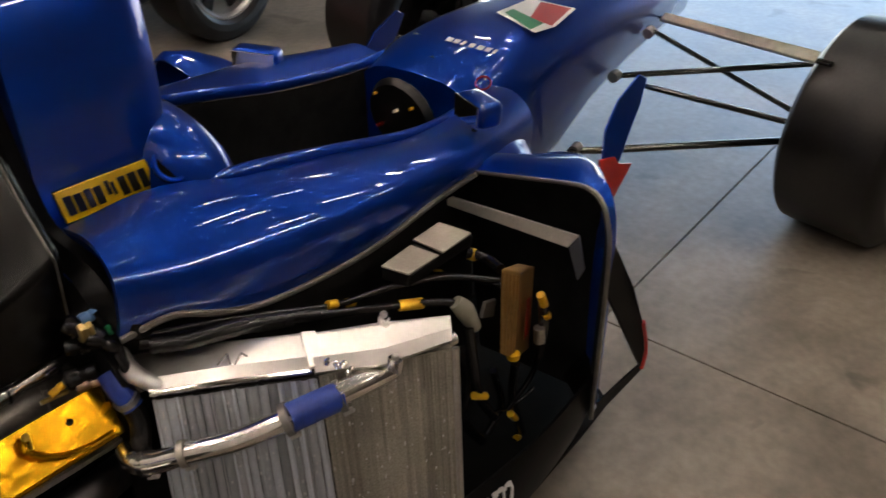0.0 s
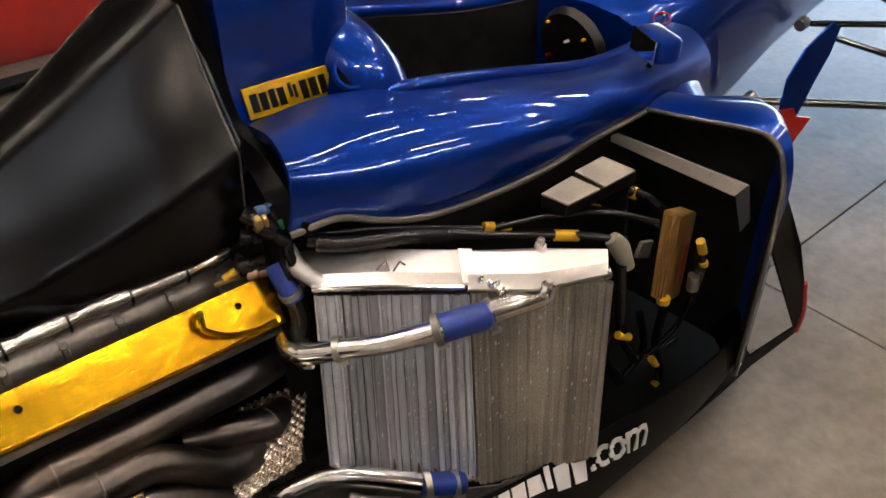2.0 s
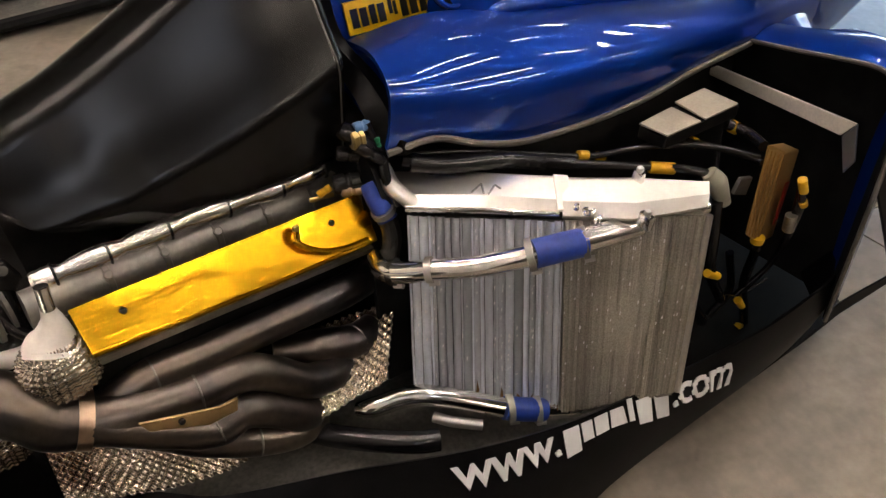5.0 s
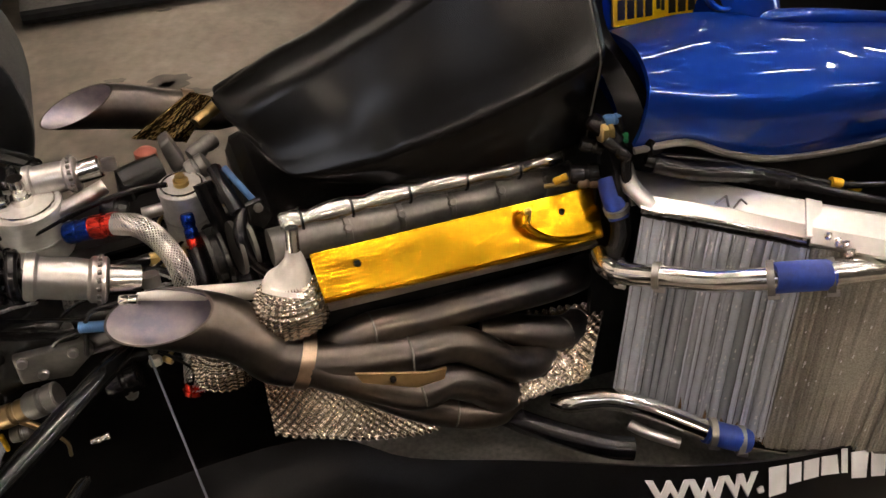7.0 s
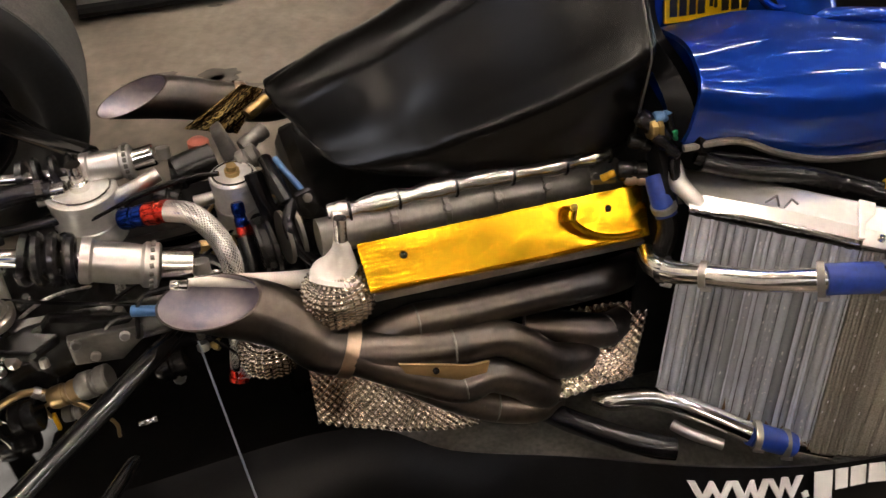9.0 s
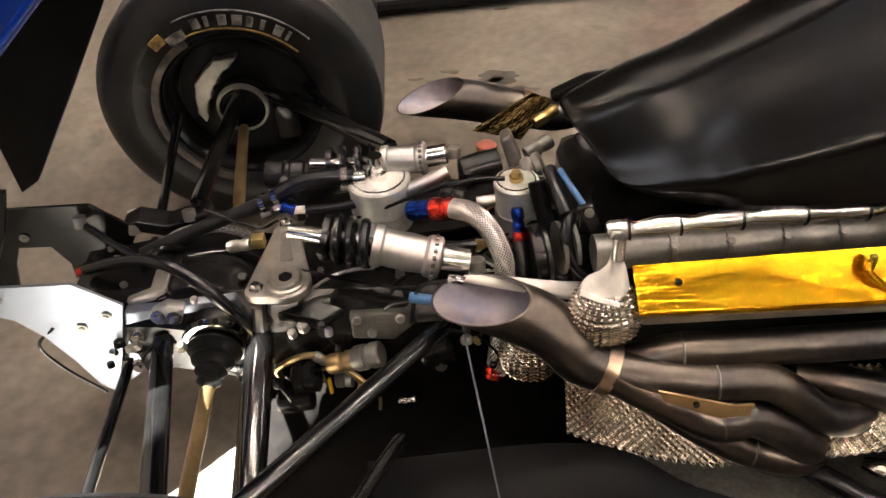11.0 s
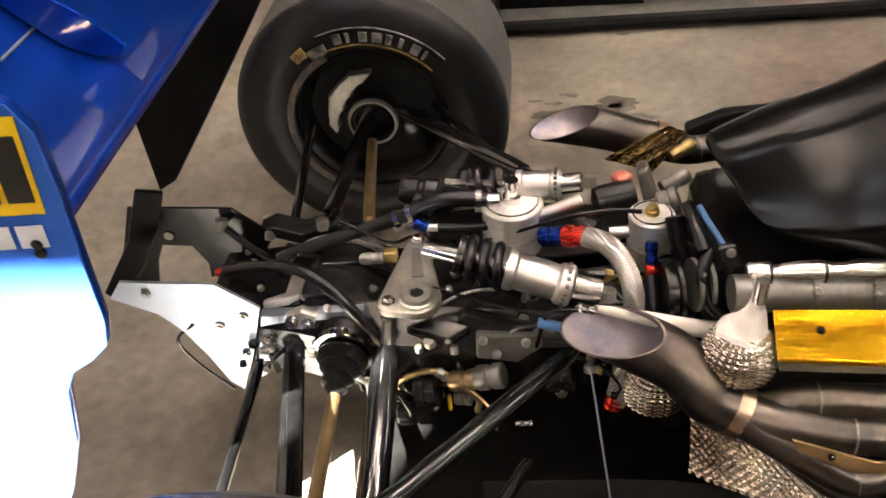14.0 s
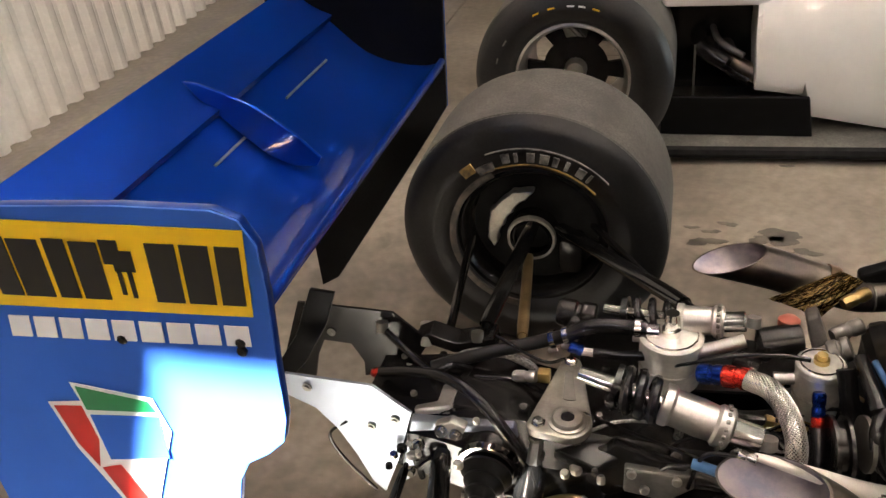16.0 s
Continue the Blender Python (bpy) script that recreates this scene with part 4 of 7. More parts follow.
# radiators and coolers, leaning out towards the foot
RA, RB, RC = Vector((1.221, -0.3275, 0.486)), Vector((1.402, -0.4835, 0.493)), Vector((1.561, -0.6195, 0.518))
FA, FB, FC = Vector((1.167, -0.423, 0.17)), Vector((1.349, -0.583, 0.172)), Vector((1.518, -0.68, 0.2))
along = RC - RA
along.z = 0
along.normalize()
inn = Vector((-along.y, along.x, 0))
face = (FA - RA).cross(RC - RA).normalized()
if face.y > 0:
    face = -face
def core(ta, tb, fa, fb, count, material, gap, deep, name, label, seed, turn, foot):
    """Upright fins between a top edge and a foot edge, with white flecks painted as glints."""
    base = part(name, slab([fa, fb, tb, ta], -face * deep), FIN_BACK if foot else CORE, car, label)
    rr = random.Random(seed)
    w = [rr.uniform(0.5, 1.5) if not foot else rr.choice((0.35, 0.5, 0.8, 1.2, 1.7)) for k in range(count)]
    total, at = sum(w), 0.0
    run = (tb - ta).normalized()
    glints = bmesh.new()
    for k in range(count):
        u0, u1 = at / total, (at + w[k]) / total
        at += w[k]
        slim = (u1 - u0) * gap * rr.uniform(0.25, 0.8)
        u0, u1 = u0 + slim * 0.5, u1 - slim * 0.5
        high, low = ta.lerp(tb, (u0 + u1) / 2), fa.lerp(fb, (u0 + u1) / 2)
        hw = (u1 - u0) * (tb - ta).length * 0.5
        o = face * (0.002 + 0.005 * rr.random())
        tw = face * hw * math.tan(radians(rr.uniform(-turn, turn)))
        side = run * hw + tw
        bow = [(s, 0.001 + min(0.005, hw * 0.6) * (1 - s * s)) for s in (-1, -0.75, -0.4, 0, 0.4, 0.75, 1)]
        rows, steps = [], 14 if foot else 2
        for i in range(steps + 1):
            m = low.lerp(high, i / steps) + run * (0.0007 * noise.noise((k * 3.1, i * 0.9, seed)) if foot else 0) + o
            rows.append([m + side * s + face * h for s, h in bow])
        fin = part("fin", sheet(rows, -0.0003), material, base)
        if foot:
            h = rr.uniform(0.05, 0.12)
            up_ = o + face * (0.0014 + min(0.005, hw * 0.6))
            part("flux_stain", slab([low - side * 0.8 + up_, low + side * 0.8 + up_, low.lerp(high, h) + side * 0.5 + up_, low.lerp(high, h * rr.uniform(0.6, 1.5)) - side * 0.2 + up_, low.lerp(high, h * 0.5) - side * 0.8 + up_], face * 0.0004), SOOT, fin)
        for i in range(rr.choice((0, 3, 8, 14)) if foot else rr.choice((0, 1, 2, 3))):
            v, at_ = rr.uniform(-0.35, 0.35), rr.uniform(0.06, 0.95)
            q = low.lerp(high, at_) + side * v + o + face * (0.003 + min(0.005, hw * 0.6) * (1 - v * v))
            w_, h_ = run * rr.uniform(0.0006, 0.0013), (high - low).normalized() * rr.uniform(0.001, 0.0035)
            join(glints, slab([q - w_ - h_, q + w_ * 0.6 - h_, q + w_ + h_, q - w_ * 0.4 + h_], face * 0.0005))
    tagged(part("bent_fin_glint", glints, FLECK, base, "bent fin edges with their glint painted white"), kind="stuff")
    return base
oil = core(RA, RB, FA, FB, 27, FINS, 0.16, 0.05, "oil_cooler", "oil cooler with bright bent upright fins", 3, 24, True)
rad = core(RB + along * 0.003, RC, FB + along * 0.003, FC, 50, CORE, 0.2, 0.05, "radiator", "dusty grey-gold radiator core with fine fins", 5, 6, False)
def tank(front, back, drop, name, label):
    rows = [front, [Vector(f) + Vector((0, 0, drop)) - inn * 0.004 for f in front], [Vector(f) * 0.8 + Vector(b) * 0.2 + Vector((0, 0, drop + 0.01)) for f, b in zip(front, back)], [Vector(f) * 0.15 + Vector(b) * 0.85 + Vector((0, 0, 0.008)) for f, b in zip(front, back)], back, [Vector(b) - Vector((0, 0, 0.05)) for b in back]]
    return part(name, sheet([list(map(Vector, r)) for r in rows], 0.0015), TANKALU, car, label, sharp=28)
tank([(1.2216, -0.3232, 0.4899), (1.3048, -0.398, 0.499), (1.4035, -0.4726, 0.4937)], [(1.2573, -0.233, 0.4965), (1.354, -0.3379, 0.5162), (1.4396, -0.4245, 0.5243)], 0.006, "cooler_tank", "polished welded aluminium tank with a scratched mark")
tank([(1.4014, -0.4807, 0.4946), (1.4677, -0.5612, 0.5108), (1.5613, -0.6183, 0.5281)], [(1.4401, -0.4296, 0.5247), (1.5217, -0.5074, 0.5367), (1.5965, -0.5881, 0.5462)], 0.008, "radiator_tank", "polished welded aluminium header tank")
part("weld_bead", tube([(1.2192, -0.3267, 0.4949), (1.3015, -0.4005, 0.5039), (1.3999, -0.4752, 0.4988)], 0.005, 8, 6), ALU, oil)
part("tank_flange", slab([(1.4271, -0.4266, 0.5302), (1.4445, -0.4419, 0.5299), (1.4149, -0.4843, 0.5042), (1.3954, -0.4765, 0.5057)], (0, 0, 0.005), 0.001), TANKALU, rad)
for q, s in (((1.5175, -0.5184, 0.5469), 1.0), ((1.469, -0.5827, 0.525), 1.2)):
    lug = part("tank_lug", box(q, (0.01 * s, 0.02 * s, 0.022 * s), bev=0.003), ALU, rad)
    part("lug_bolt", bolt(Vector(q) + Vector((0, 0, 0.011 * s)), (0, 0, 1), 0.006, 0.006), ALU_DULL, lug)
wr_ = random.Random(2)
for k in range(9):
    q = Vector((1.4118, -0.4963, 0.5208)).lerp(Vector((1.4312, -0.5317, 0.5114)), k / 8) + Vector((wr_.uniform(-0.006, 0.006), wr_.uniform(-0.006, 0.006), wr_.uniform(-0.004, 0.006)))
    part("weld_blob", lathe(q - Vector((0, 0, 0.006)), q + Vector((0.002, -0.003, 0.006)), [(0, 0.002), (0.004, 0.0055), (0.009, 0.005), (0.012, 0.0015)], 10), ALU, rad)
for a, b in (((1.2976, -0.3871, 0.5255), (1.3234, -0.3787, 0.5258)), ((1.3234, -0.3787, 0.5258), (1.3098, -0.4012, 0.5272)), ((1.314, -0.4076, 0.528), (1.3367, -0.3946, 0.5274)), ((1.3367, -0.3946, 0.5274), (1.3369, -0.4074, 0.5281))):
    part("scratched_mark", tube([Vector(a) + Vector((0, 0, 0.006)), Vector(b) + Vector((0, 0, 0.006))], 0.0016, 5, 1), CAST, oil)
part("radiator_frame", tube([RC + along * 0.006, FC + along * 0.006], 0.006, 8, 1), ALU_DULL, rad)
part("radiator_foot", slab([FA, FB, FC, FC - Vector((0, 0, 0.012)), FB - Vector((0, 0, 0.012)), FA - Vector((0, 0, 0.012))], inn * 0.05), CAST, rad)
o3 = -inn * 0.03
def off(p, k=1.0):
    return Vector(p) + o3 * k
pipe_a = [(1.1739, -0.3092, 0.4091), (1.1672, -0.3415, 0.4119), (1.1795, -0.3714, 0.4187), (1.2103, -0.413, 0.4394), (1.2572, -0.4591, 0.4557), (1.2993, -0.4943, 0.475), (1.324, -0.5128, 0.4853)]
wp = part("water_pipe", tube(pipe_a, [0.016, 0.019, 0.018, 0.017, 0.017, 0.017, 0.017], 18, 7), ALU, car, "polished aluminium coolant pipe with blue hose joint")
part("blue_hose", tube([(1.3183, -0.5082, 0.4835), (1.3565, -0.5212, 0.4857), (1.3968, -0.533, 0.4852)], 0.0225, 20, 5), BLUEHOSE, wp, "blue silicone hose")
part("pipe_stub", tube([(1.39, -0.533, 0.4897), (1.424, -0.54, 0.4891), (1.5049, -0.5588, 0.487), (1.6122, -0.5875, 0.4914)], [0.018, 0.02, 0.019, 0.012], 16, 5), ALU, wp)
def clip(p, d, r, parent, material=CASTLT):
    p, d = Vector(p), Vector(d).normalized()
    c = part("hose_clip", lathe(p - d * 0.005, p + d * 0.005, [(0, r), (0, r + 0.003), (0.01, r + 0.003), (0.01, r)], 20), material, parent)
    part("clip_screw", lathe(p + Vector((0.004, -0.6, -0.8)) * (r + 0.004) - d * 0.008, p + Vector((0.004, -0.6, -0.8)) * (r + 0.004) + d * 0.008, [(0, 0.005), (0.016, 0.005)], 8), ALU_DULL, c)
da = Vector(pipe_a[-1]) - Vector(pipe_a[-2])
clip((1.3152, -0.5081, 0.4846), da, 0.0225, wp, CAST)
clip((1.4002, -0.533, 0.483), da, 0.0225, wp, CAST)
clip((1.2065, -0.4071, 0.4371), Vector(pipe_a[4]) - Vector(pipe_a[3]), 0.0175, wp)
clip((1.1747, -0.3567, 0.4124), Vector(pipe_a[3]) - Vector(pipe_a[1]), 0.019, wp, DARKCAST)
low_a = [(1.0755, -0.3924, 0.1847), (1.0942, -0.4125, 0.1975), (1.1466, -0.4405, 0.2157), (1.188, -0.477, 0.2203), (1.2606, -0.544, 0.2064)]
lp = part("water_pipe", tube(low_a, [0.012, 0.017, 0.0175, 0.0165, 0.0165], 16, 6), ALU, car, "polished aluminium lower coolant pipe")
part("blue_hose", tube([(1.2606, -0.544, 0.2064), (1.2894, -0.5598, 0.1965), (1.3239, -0.5712, 0.1824)], 0.02, 18, 4), BLUEHOSE, lp, "blue silicone hose")
part("pipe_stub", tube([(1.3227, -0.5705, 0.1829), (1.3948, -0.5854, 0.1477)], 0.015, 14, 2), ALU, lp)
clip((1.2676, -0.5498, 0.205), (1, -0.5, 0), 0.02, lp)
clip((1.3134, -0.5672, 0.1861), (1, -0.5, 0), 0.02, lp)
part("drain_pipe", tube([(1.166, -0.4795, 0.187), (1.1845, -0.5059, 0.1876), (1.2213, -0.5382, 0.1852)], 0.009, 10, 4), ALU_DULL, lp)
nb = part("neck_pipe", tube([(1.2261, -0.2452, 0.5436), (1.2225, -0.266, 0.529), (1.222, -0.29, 0.512), (1.24, -0.325, 0.494)], [0.010, 0.013, 0.0145, 0.012], 16, 6), TANKALU, car, "short polished neck pipe")
clip((1.2229, -0.2565, 0.5291), (0.3, -0.3, -1), 0.013, nb)
bh = part("blue_hose_joint", tube([(1.2008, -0.2557, 0.5092), (1.1998, -0.2743, 0.4926), (1.2062, -0.2963, 0.4619)], 0.017, 16, 4), BLUEHOSE, car, "blue silicone hose joint with clips")
clip((1.2032, -0.2884, 0.4753), (0.4, -0.2, -1), 0.017, bh)
part("hose_tail", tube([(1.2062, -0.2963, 0.4619), (1.2045, -0.3106, 0.439), (1.1928, -0.3194, 0.405)], 0.016, 14, 4), DARKCAST, bh)
hose_low = [(0.995, -0.3528, 0.1514), (1.0222, -0.4013, 0.1652), (1.0668, -0.4577, 0.179), (1.1129, -0.5043, 0.1891), (1.1455, -0.5212, 0.189)]
part("rubber_hose", tube(hose_low, 0.019, 12, 5), HOSE, car, "thick black rubber hose on the floor panel")

# ---- wheels ----
def racing_tyre(r, w, rim_r):
    """Profile of a slick tyre: (across, radius)."""
    h = w / 2
    return [(-h * 0.80, rim_r), (-h * 0.9, rim_r + 0.01), (-h * 0.985, rim_r + 0.03), (-h * 1.02, rim_r + 0.055), (-h * 1.025, r - 0.085), (-h * 1.01, r - 0.065), (-h * 0.98, r - 0.045), (-h * 0.945, r - 0.028), (-h * 0.9, r - 0.015), (-h * 0.84, r - 0.005)]


def wheel(name, at, r, w, rim_r, side, parent, rimmat, label, spokes=None):
    """side: +1, outer face towards +y. Tyre, rim with spokes, upright behind it."""
    prof = racing_tyre(r, w, rim_r)
    ax = Vector((0, 1, 0))
    c = Vector(at)
    wb = part(name, lathe(c - ax * w / 2, c + ax * w / 2, [(w / 2 + s, q) for s, q in prof] + [(w / 2 - s, q) for s, q in reversed(prof)], 72, False), RUBBER, parent, label)
    tw = w * 0.42
    part("tread", lathe(c - ax * tw, c + ax * tw, [(0, r - 0.006), (0.004, r - 0.002), (0.03, r), (2 * tw - 0.03, r), (2 * tw - 0.004, r - 0.002), (2 * tw, r - 0.006)], 72, False), RUBBER if "front" in name else TREAD, wb)
    inner = -side
    def across(v):
        return w / 2 + side * v
    rim_prof = [(across(-w * 0.42), rim_r + 0.012), (across(-w * 0.43), rim_r - 0.004), (across(-w * 0.40), rim_r - 0.012), (across(-w * 0.34), rim_r - 0.02), (across(w * 0.34), rim_r - 0.02), (across(w * 0.40), rim_r - 0.012), (across(w * 0.43), rim_r - 0.004), (across(w * 0.42), rim_r + 0.012)]
    rim = part("rim", lathe(c - ax * w / 2, c + ax * w / 2, rim_prof, 56, False), rimmat, wb)
    disc_y = side * w * 0.12
    part("wheel_centre", lathe(c + ax * (disc_y - 0.012), c + ax * (disc_y + 0.012), [(0, 0.05), (0, rim_r * 0.6), (0.024, rim_r * 0.55), (0.024, 0.03)], 30), spokes or rimmat, rim)
    for k in range(6):
        a = k * math.pi / 3
        d = Vector((math.cos(a), 0, math.sin(a)))
        t = Vector((-math.sin(a), 0, math.cos(a)))
        p0, p1 = c + ax * disc_y + d * rim_r * 0.5, c + ax * disc_y + d * (rim_r - 0.012)
        part("spoke", slab([p0 - t * 0.022, p0 + t * 0.022, p1 + t * 0.035, p1 - t * 0.035], ax * side * 0.018), spokes or rimmat, rim)
    nut = c + ax * side * (w * 0.12 + 0.012)
    part("wheel_nut", lathe(nut, nut + ax * side * 0.03, [(0, 0.04), (0.02, 0.038), (0.03, 0.03), (0.03, 0.012)], 12), ALU_DULL, rim)
    return wb


R_R = 0.323
rl = wheel("rear_wheel", (0.036, 0.715, 0.323), R_R, 0.33, 0.178, 1, car, DARKCAST, "wide black slick rear tyre on a dark rim")
wheel("rear_wheel", (0.095, -0.787, 0.32), 0.32, 0.35, 0.178, -1, car, DARKCAST, "wide black slick rear tyre on a dark rim")
fr = wheel("front_wheel", (3.4, -0.87, 0.328), 0.328, 0.32, 0.178, -1, car, DARKCAST, "black slick front tyre")
fl = wheel("front_wheel", (3.4, 0.95, 0.328), 0.328, 0.32, 0.178, 1, car, DARKCAST, "black slick front tyre")
for w_, y in ((fr, -0.87), (fl, 0.95)):
    w_.matrix_basis = Matrix.Translation((3.4, y, 0)) @ Matrix.Rotation(radians(-10), 4, "Z") @ Matrix.Translation((-3.4, -y, 0))

# rear left upright, brake and hub as seen inside the wheel
c = Vector((0.036, 0.572, 0.32))
up = part("upright", lathe(c, c + Vector((0, 0.06, 0)), [(0, 0.042), (0.004, 0.055), (0.05, 0.06), (0.05, 0.03)], 28, False), DARKCAST, rl, "grey cast upright with an open hub")
part("hub_bore", lathe(c + Vector((0, 0.04, 0)), c + Vector((0, 0.05, 0)), [(0, 0.0), (0, 0.05)], 24, False), CAVITY, up)
arc, arc2 = [], []
for k in range(19):
    a = radians(88 + k * 6.5)
    fat = math.sin(math.pi * k / 18) ** 0.7
    arc.append(c + Vector(((0.112 + 0.006 * (k % 6 == 4)) * math.cos(a), 0.03, (0.112 + 0.006 * (k % 6 == 4)) * math.sin(a))))
    arc2.insert(0, c + Vector(((0.108 - 0.034 * fat - 0.006 * (k % 5 == 2)) * math.cos(a), 0.028, (0.108 - 0.034 * fat - 0.006 * (k % 5 == 2)) * math.sin(a))))
part("brake_duct", slab(arc + arc2, (0, 0.03, 0), 0.004), CASTLT, up, "bright crescent-shaped brake duct flange")
part("hub_ring", lathe(c + Vector((0, -0.004, 0)), c + Vector((0, 0.01, 0)), [(0, 0.052), (0, 0.058), (0.012, 0.06), (0.012, 0.052)], 30, False), CAST, up)
part("brake_drum", lathe(c + Vector((0, 0.07, 0)), c + Vector((0, 0.08, 0)), [(0, 0.03), (0, 0.155), (0.02, 0.155)], 30), CAVITY, up)
part("caliper", box(c + Vector((0.09, 0.05, -0.06)), (0.06, 0.06, 0.1), bev=0.012), DARKCAST, up)

# maker's mark on the sidewalls of the rear tyre: plain bars along the arc
def arc_bar(centre, y, r0, r1, a0, a1, thick, material, parent, k=6, name="print_bar"):
    o = [Vector((centre[0] + r1 * math.cos(a), y, centre[2] + r1 * math.sin(a))) for a in (radians(a0 + (a1 - a0) * i / k) for i in range(k + 1))]
    i2 = [Vector((centre[0] + r0 * math.cos(a), y, centre[2] + r0 * math.sin(a))) for a in (radians(a1 + (a0 - a1) * i / k) for i in range(k + 1))]
    return part(name, slab(o + i2, (0, thick, 0)), material, parent)
SCUFF = mat("brown_scuff", (0.075, 0.06, 0.048), 0.5, 0, 0, 0.5, 30, second=(0.02, 0.018, 0.016))
OLDPRINT = mat("worn_print", (0.2, 0.19, 0.17), 0.6, 0, 0, 0.5, 40, second=(0.04, 0.04, 0.04))
OLDGOLD = mat("worn_gold_print", (0.3, 0.19, 0.05), 0.6, 0, 0, 0.5, 40, second=(0.05, 0.04, 0.03))
tc_ = (0.036, 0, 0.323)
ys = 0.541
for k in range(8):
    a = 104 - k * 7.4
    arc_bar(tc_, ys, 0.216, 0.238, a, a - (4.6, 2.0, 4.4, 5.2, 3.4, 2.4, 4.8, 1.6)[k], 0.006, OLDPRINT, rl)
arc_bar(tc_, 0.557, 0.183, 0.199, 115, 262, 0.006, SCUFF, rl, 24, "bead_scuff")
arc_bar(tc_, ys, 0.207, 0.2095, 118, 42, 0.006, OLDGOLD, rl, 20, "print_line")
arc_bar(tc_, ys, 0.247, 0.249, 112, 42, 0.006, OLDPRINT, rl, 20, "print_line")
arc_bar(tc_, ys, 0.219, 0.243, 130, 122, 0.006, OLDGOLD, rl)
arc_bar(tc_, ys, 0.205, 0.226, 121, 110, 0.006, OLDPRINT, rl)

# ---- rear wing ----
EP = [(-0.5, 0.985), (-0.3, 1.005), (-0.165, 1.012), (-0.06, 1.012), (-0.034, 1.003), (-0.02, 0.975), (-0.022, 0.914), (-0.03, 0.83), (-0.036, 0.75), (-0.046, 0.715), (-0.07, 0.692), (-0.1, 0.672), (-0.118, 0.64), (-0.143, 0.546), (-0.19, 0.44), (-0.27, 0.3), (-0.34, 0.19), (-0.5, 0.19)]
EPF = [(-0.5, 0.985), (-0.2, 1.01), (-0.12, 1.0), (-0.108, 0.93), (-0.122, 0.687), (-0.167, 0.62), (-0.3, 0.43), (-0.451, 0.219), (-0.5, 0.19)]
wing = part("rear_wing", slab([(x, 0.496, z) for x, z in EPF], (0, 0.012, 0), 0.003), CARBON, car, "blue rear wing with printed endplates")
part("endplate", slab([(x, -0.512, z) for x, z in EP], (0, 0.012, 0), 0.003), BLUE_IN, wing)
skin_r = part("endplate_skin", slab([(x, -0.516, z) for x, z in EP], (0, 0.003, 0)), CYAN, wing, "bright blue printed outer skin")
part("endplate_skin", slab([(x, 0.509, z) for x, z in EPF], (0, 0.003, 0)), CYAN, wing)
def airfoil(prof, material, name, label="", y0=-0.499, y1=0.495, thick=0.012):
    rows = [[(x, y, z) for x, z in [(p[0], p[2]) for p in spline([(a, 0, b) for a, b in prof], 5)]] for y in lerp_list([y0, y1], 9)]
    return part(name, sheet(rows, thick), material, wing, label)
airfoil([(-0.122, 0.79), (-0.16, 0.782), (-0.22, 0.788), (-0.28, 0.81), (-0.33, 0.852), (-0.362, 0.884)], BLUE_IN, "main_plane", "glossy blue main plane")
airfoil([(-0.35, 0.892), (-0.38, 0.905), (-0.41, 0.925), (-0.44, 0.952)], BLUE_IN, "flap", "glossy blue upper flap")
pyl = [(-0.252, -0.02, 0.56), (-0.205, -0.02, 0.555), (-0.235, -0.02, 0.48), (-0.29, -0.02, 0.39), (-0.364, -0.02, 0.304), (-0.385, -0.02, 0.33), (-0.3, -0.02, 0.45)]
part("wing_pylon", slab(pyl, (0, 0.008, 0), 0.002), CARBON, wing, "black carbon wing pylon")
part("leading_edge", tube([(-0.122, -0.499, 0.79), (-0.122, 0.495, 0.79)], 0.008, 10, 1), BLUE, wing)
fence = [(-0.406, 0.938), (-0.38, 0.934), (-0.34, 0.92), (-0.298, 0.901), (-0.26, 0.876), (-0.225, 0.848), (-0.189, 0.81), (-0.2, 0.795), (-0.24, 0.795), (-0.28, 0.812), (-0.315, 0.842), (-0.35, 0.876), (-0.385, 0.91)]
part("wing_fence", slab([(x, -0.004, z) for x, z in fence], (0, 0.008, 0), 0.002), BLUE, wing, "thin blue centre fence")
for ya, yb in ((-0.103, 0.078), (0.165, 0.36)):
    part("slot_tape", slab([(-0.3205, ya, 0.8425), (-0.3175, ya, 0.8402), (-0.3175, yb, 0.8402), (-0.3205, yb, 0.8425)], (0.002, 0, 0.003)), CASTLT, wing, "thin grey tape line")
YQ = [(-0.385, -0.5175, 0.877), (-0.041, -0.5175, 0.892), (-0.029, -0.5175, 0.994), (-0.385, -0.5175, 0.99)]
ys_ = part("sticker", slab(YQ, (0, -0.001, 0)), STICKER, skin_r, "yellow sticker with black print bars")
bars(YQ, [(0.12, 0.205, 0, 1), (0.215, 0.325, 0, 0.97), (0.345, 0.42, 0, 1), (0.435, 0.53, 0, 0.97), (0.54, 0.6, 0.62, 1.02), (0.57, 0.64, 0.5, 0.85), (0.575, 0.59, 0.1, 0.55), (0.61, 0.625, 0.05, 0.55), (0.69, 0.785, 0, 1), (0.8, 0.89, 0, 1), (0.91, 0.985, 0.0, 1)], 0.14, 0.82, (0, -0.0015, 0), (0, -0.001, 0), INK, ys_)
WQ = [(-0.362, -0.5175, 0.834), (-0.046, -0.5175, 0.853), (-0.044, -0.5175, 0.879), (-0.355, -0.5175, 0.864)]
bars(WQ, [(0.01 + 0.11 * k, 0.11 * k + 0.1, 0, 1) for k in range(9)], 0, 1, (0, 0, 0), (0, -0.001, 0), WHITEINK, skin_r)
def flat_shape(pts, material, yy=-0.5175, th=0.001, parent=None, label="", name="print_shape"):
    return part(name, slab([(x, yy, z) for x, z in pts], (0, -th, 0)), material, parent or skin_r, label)
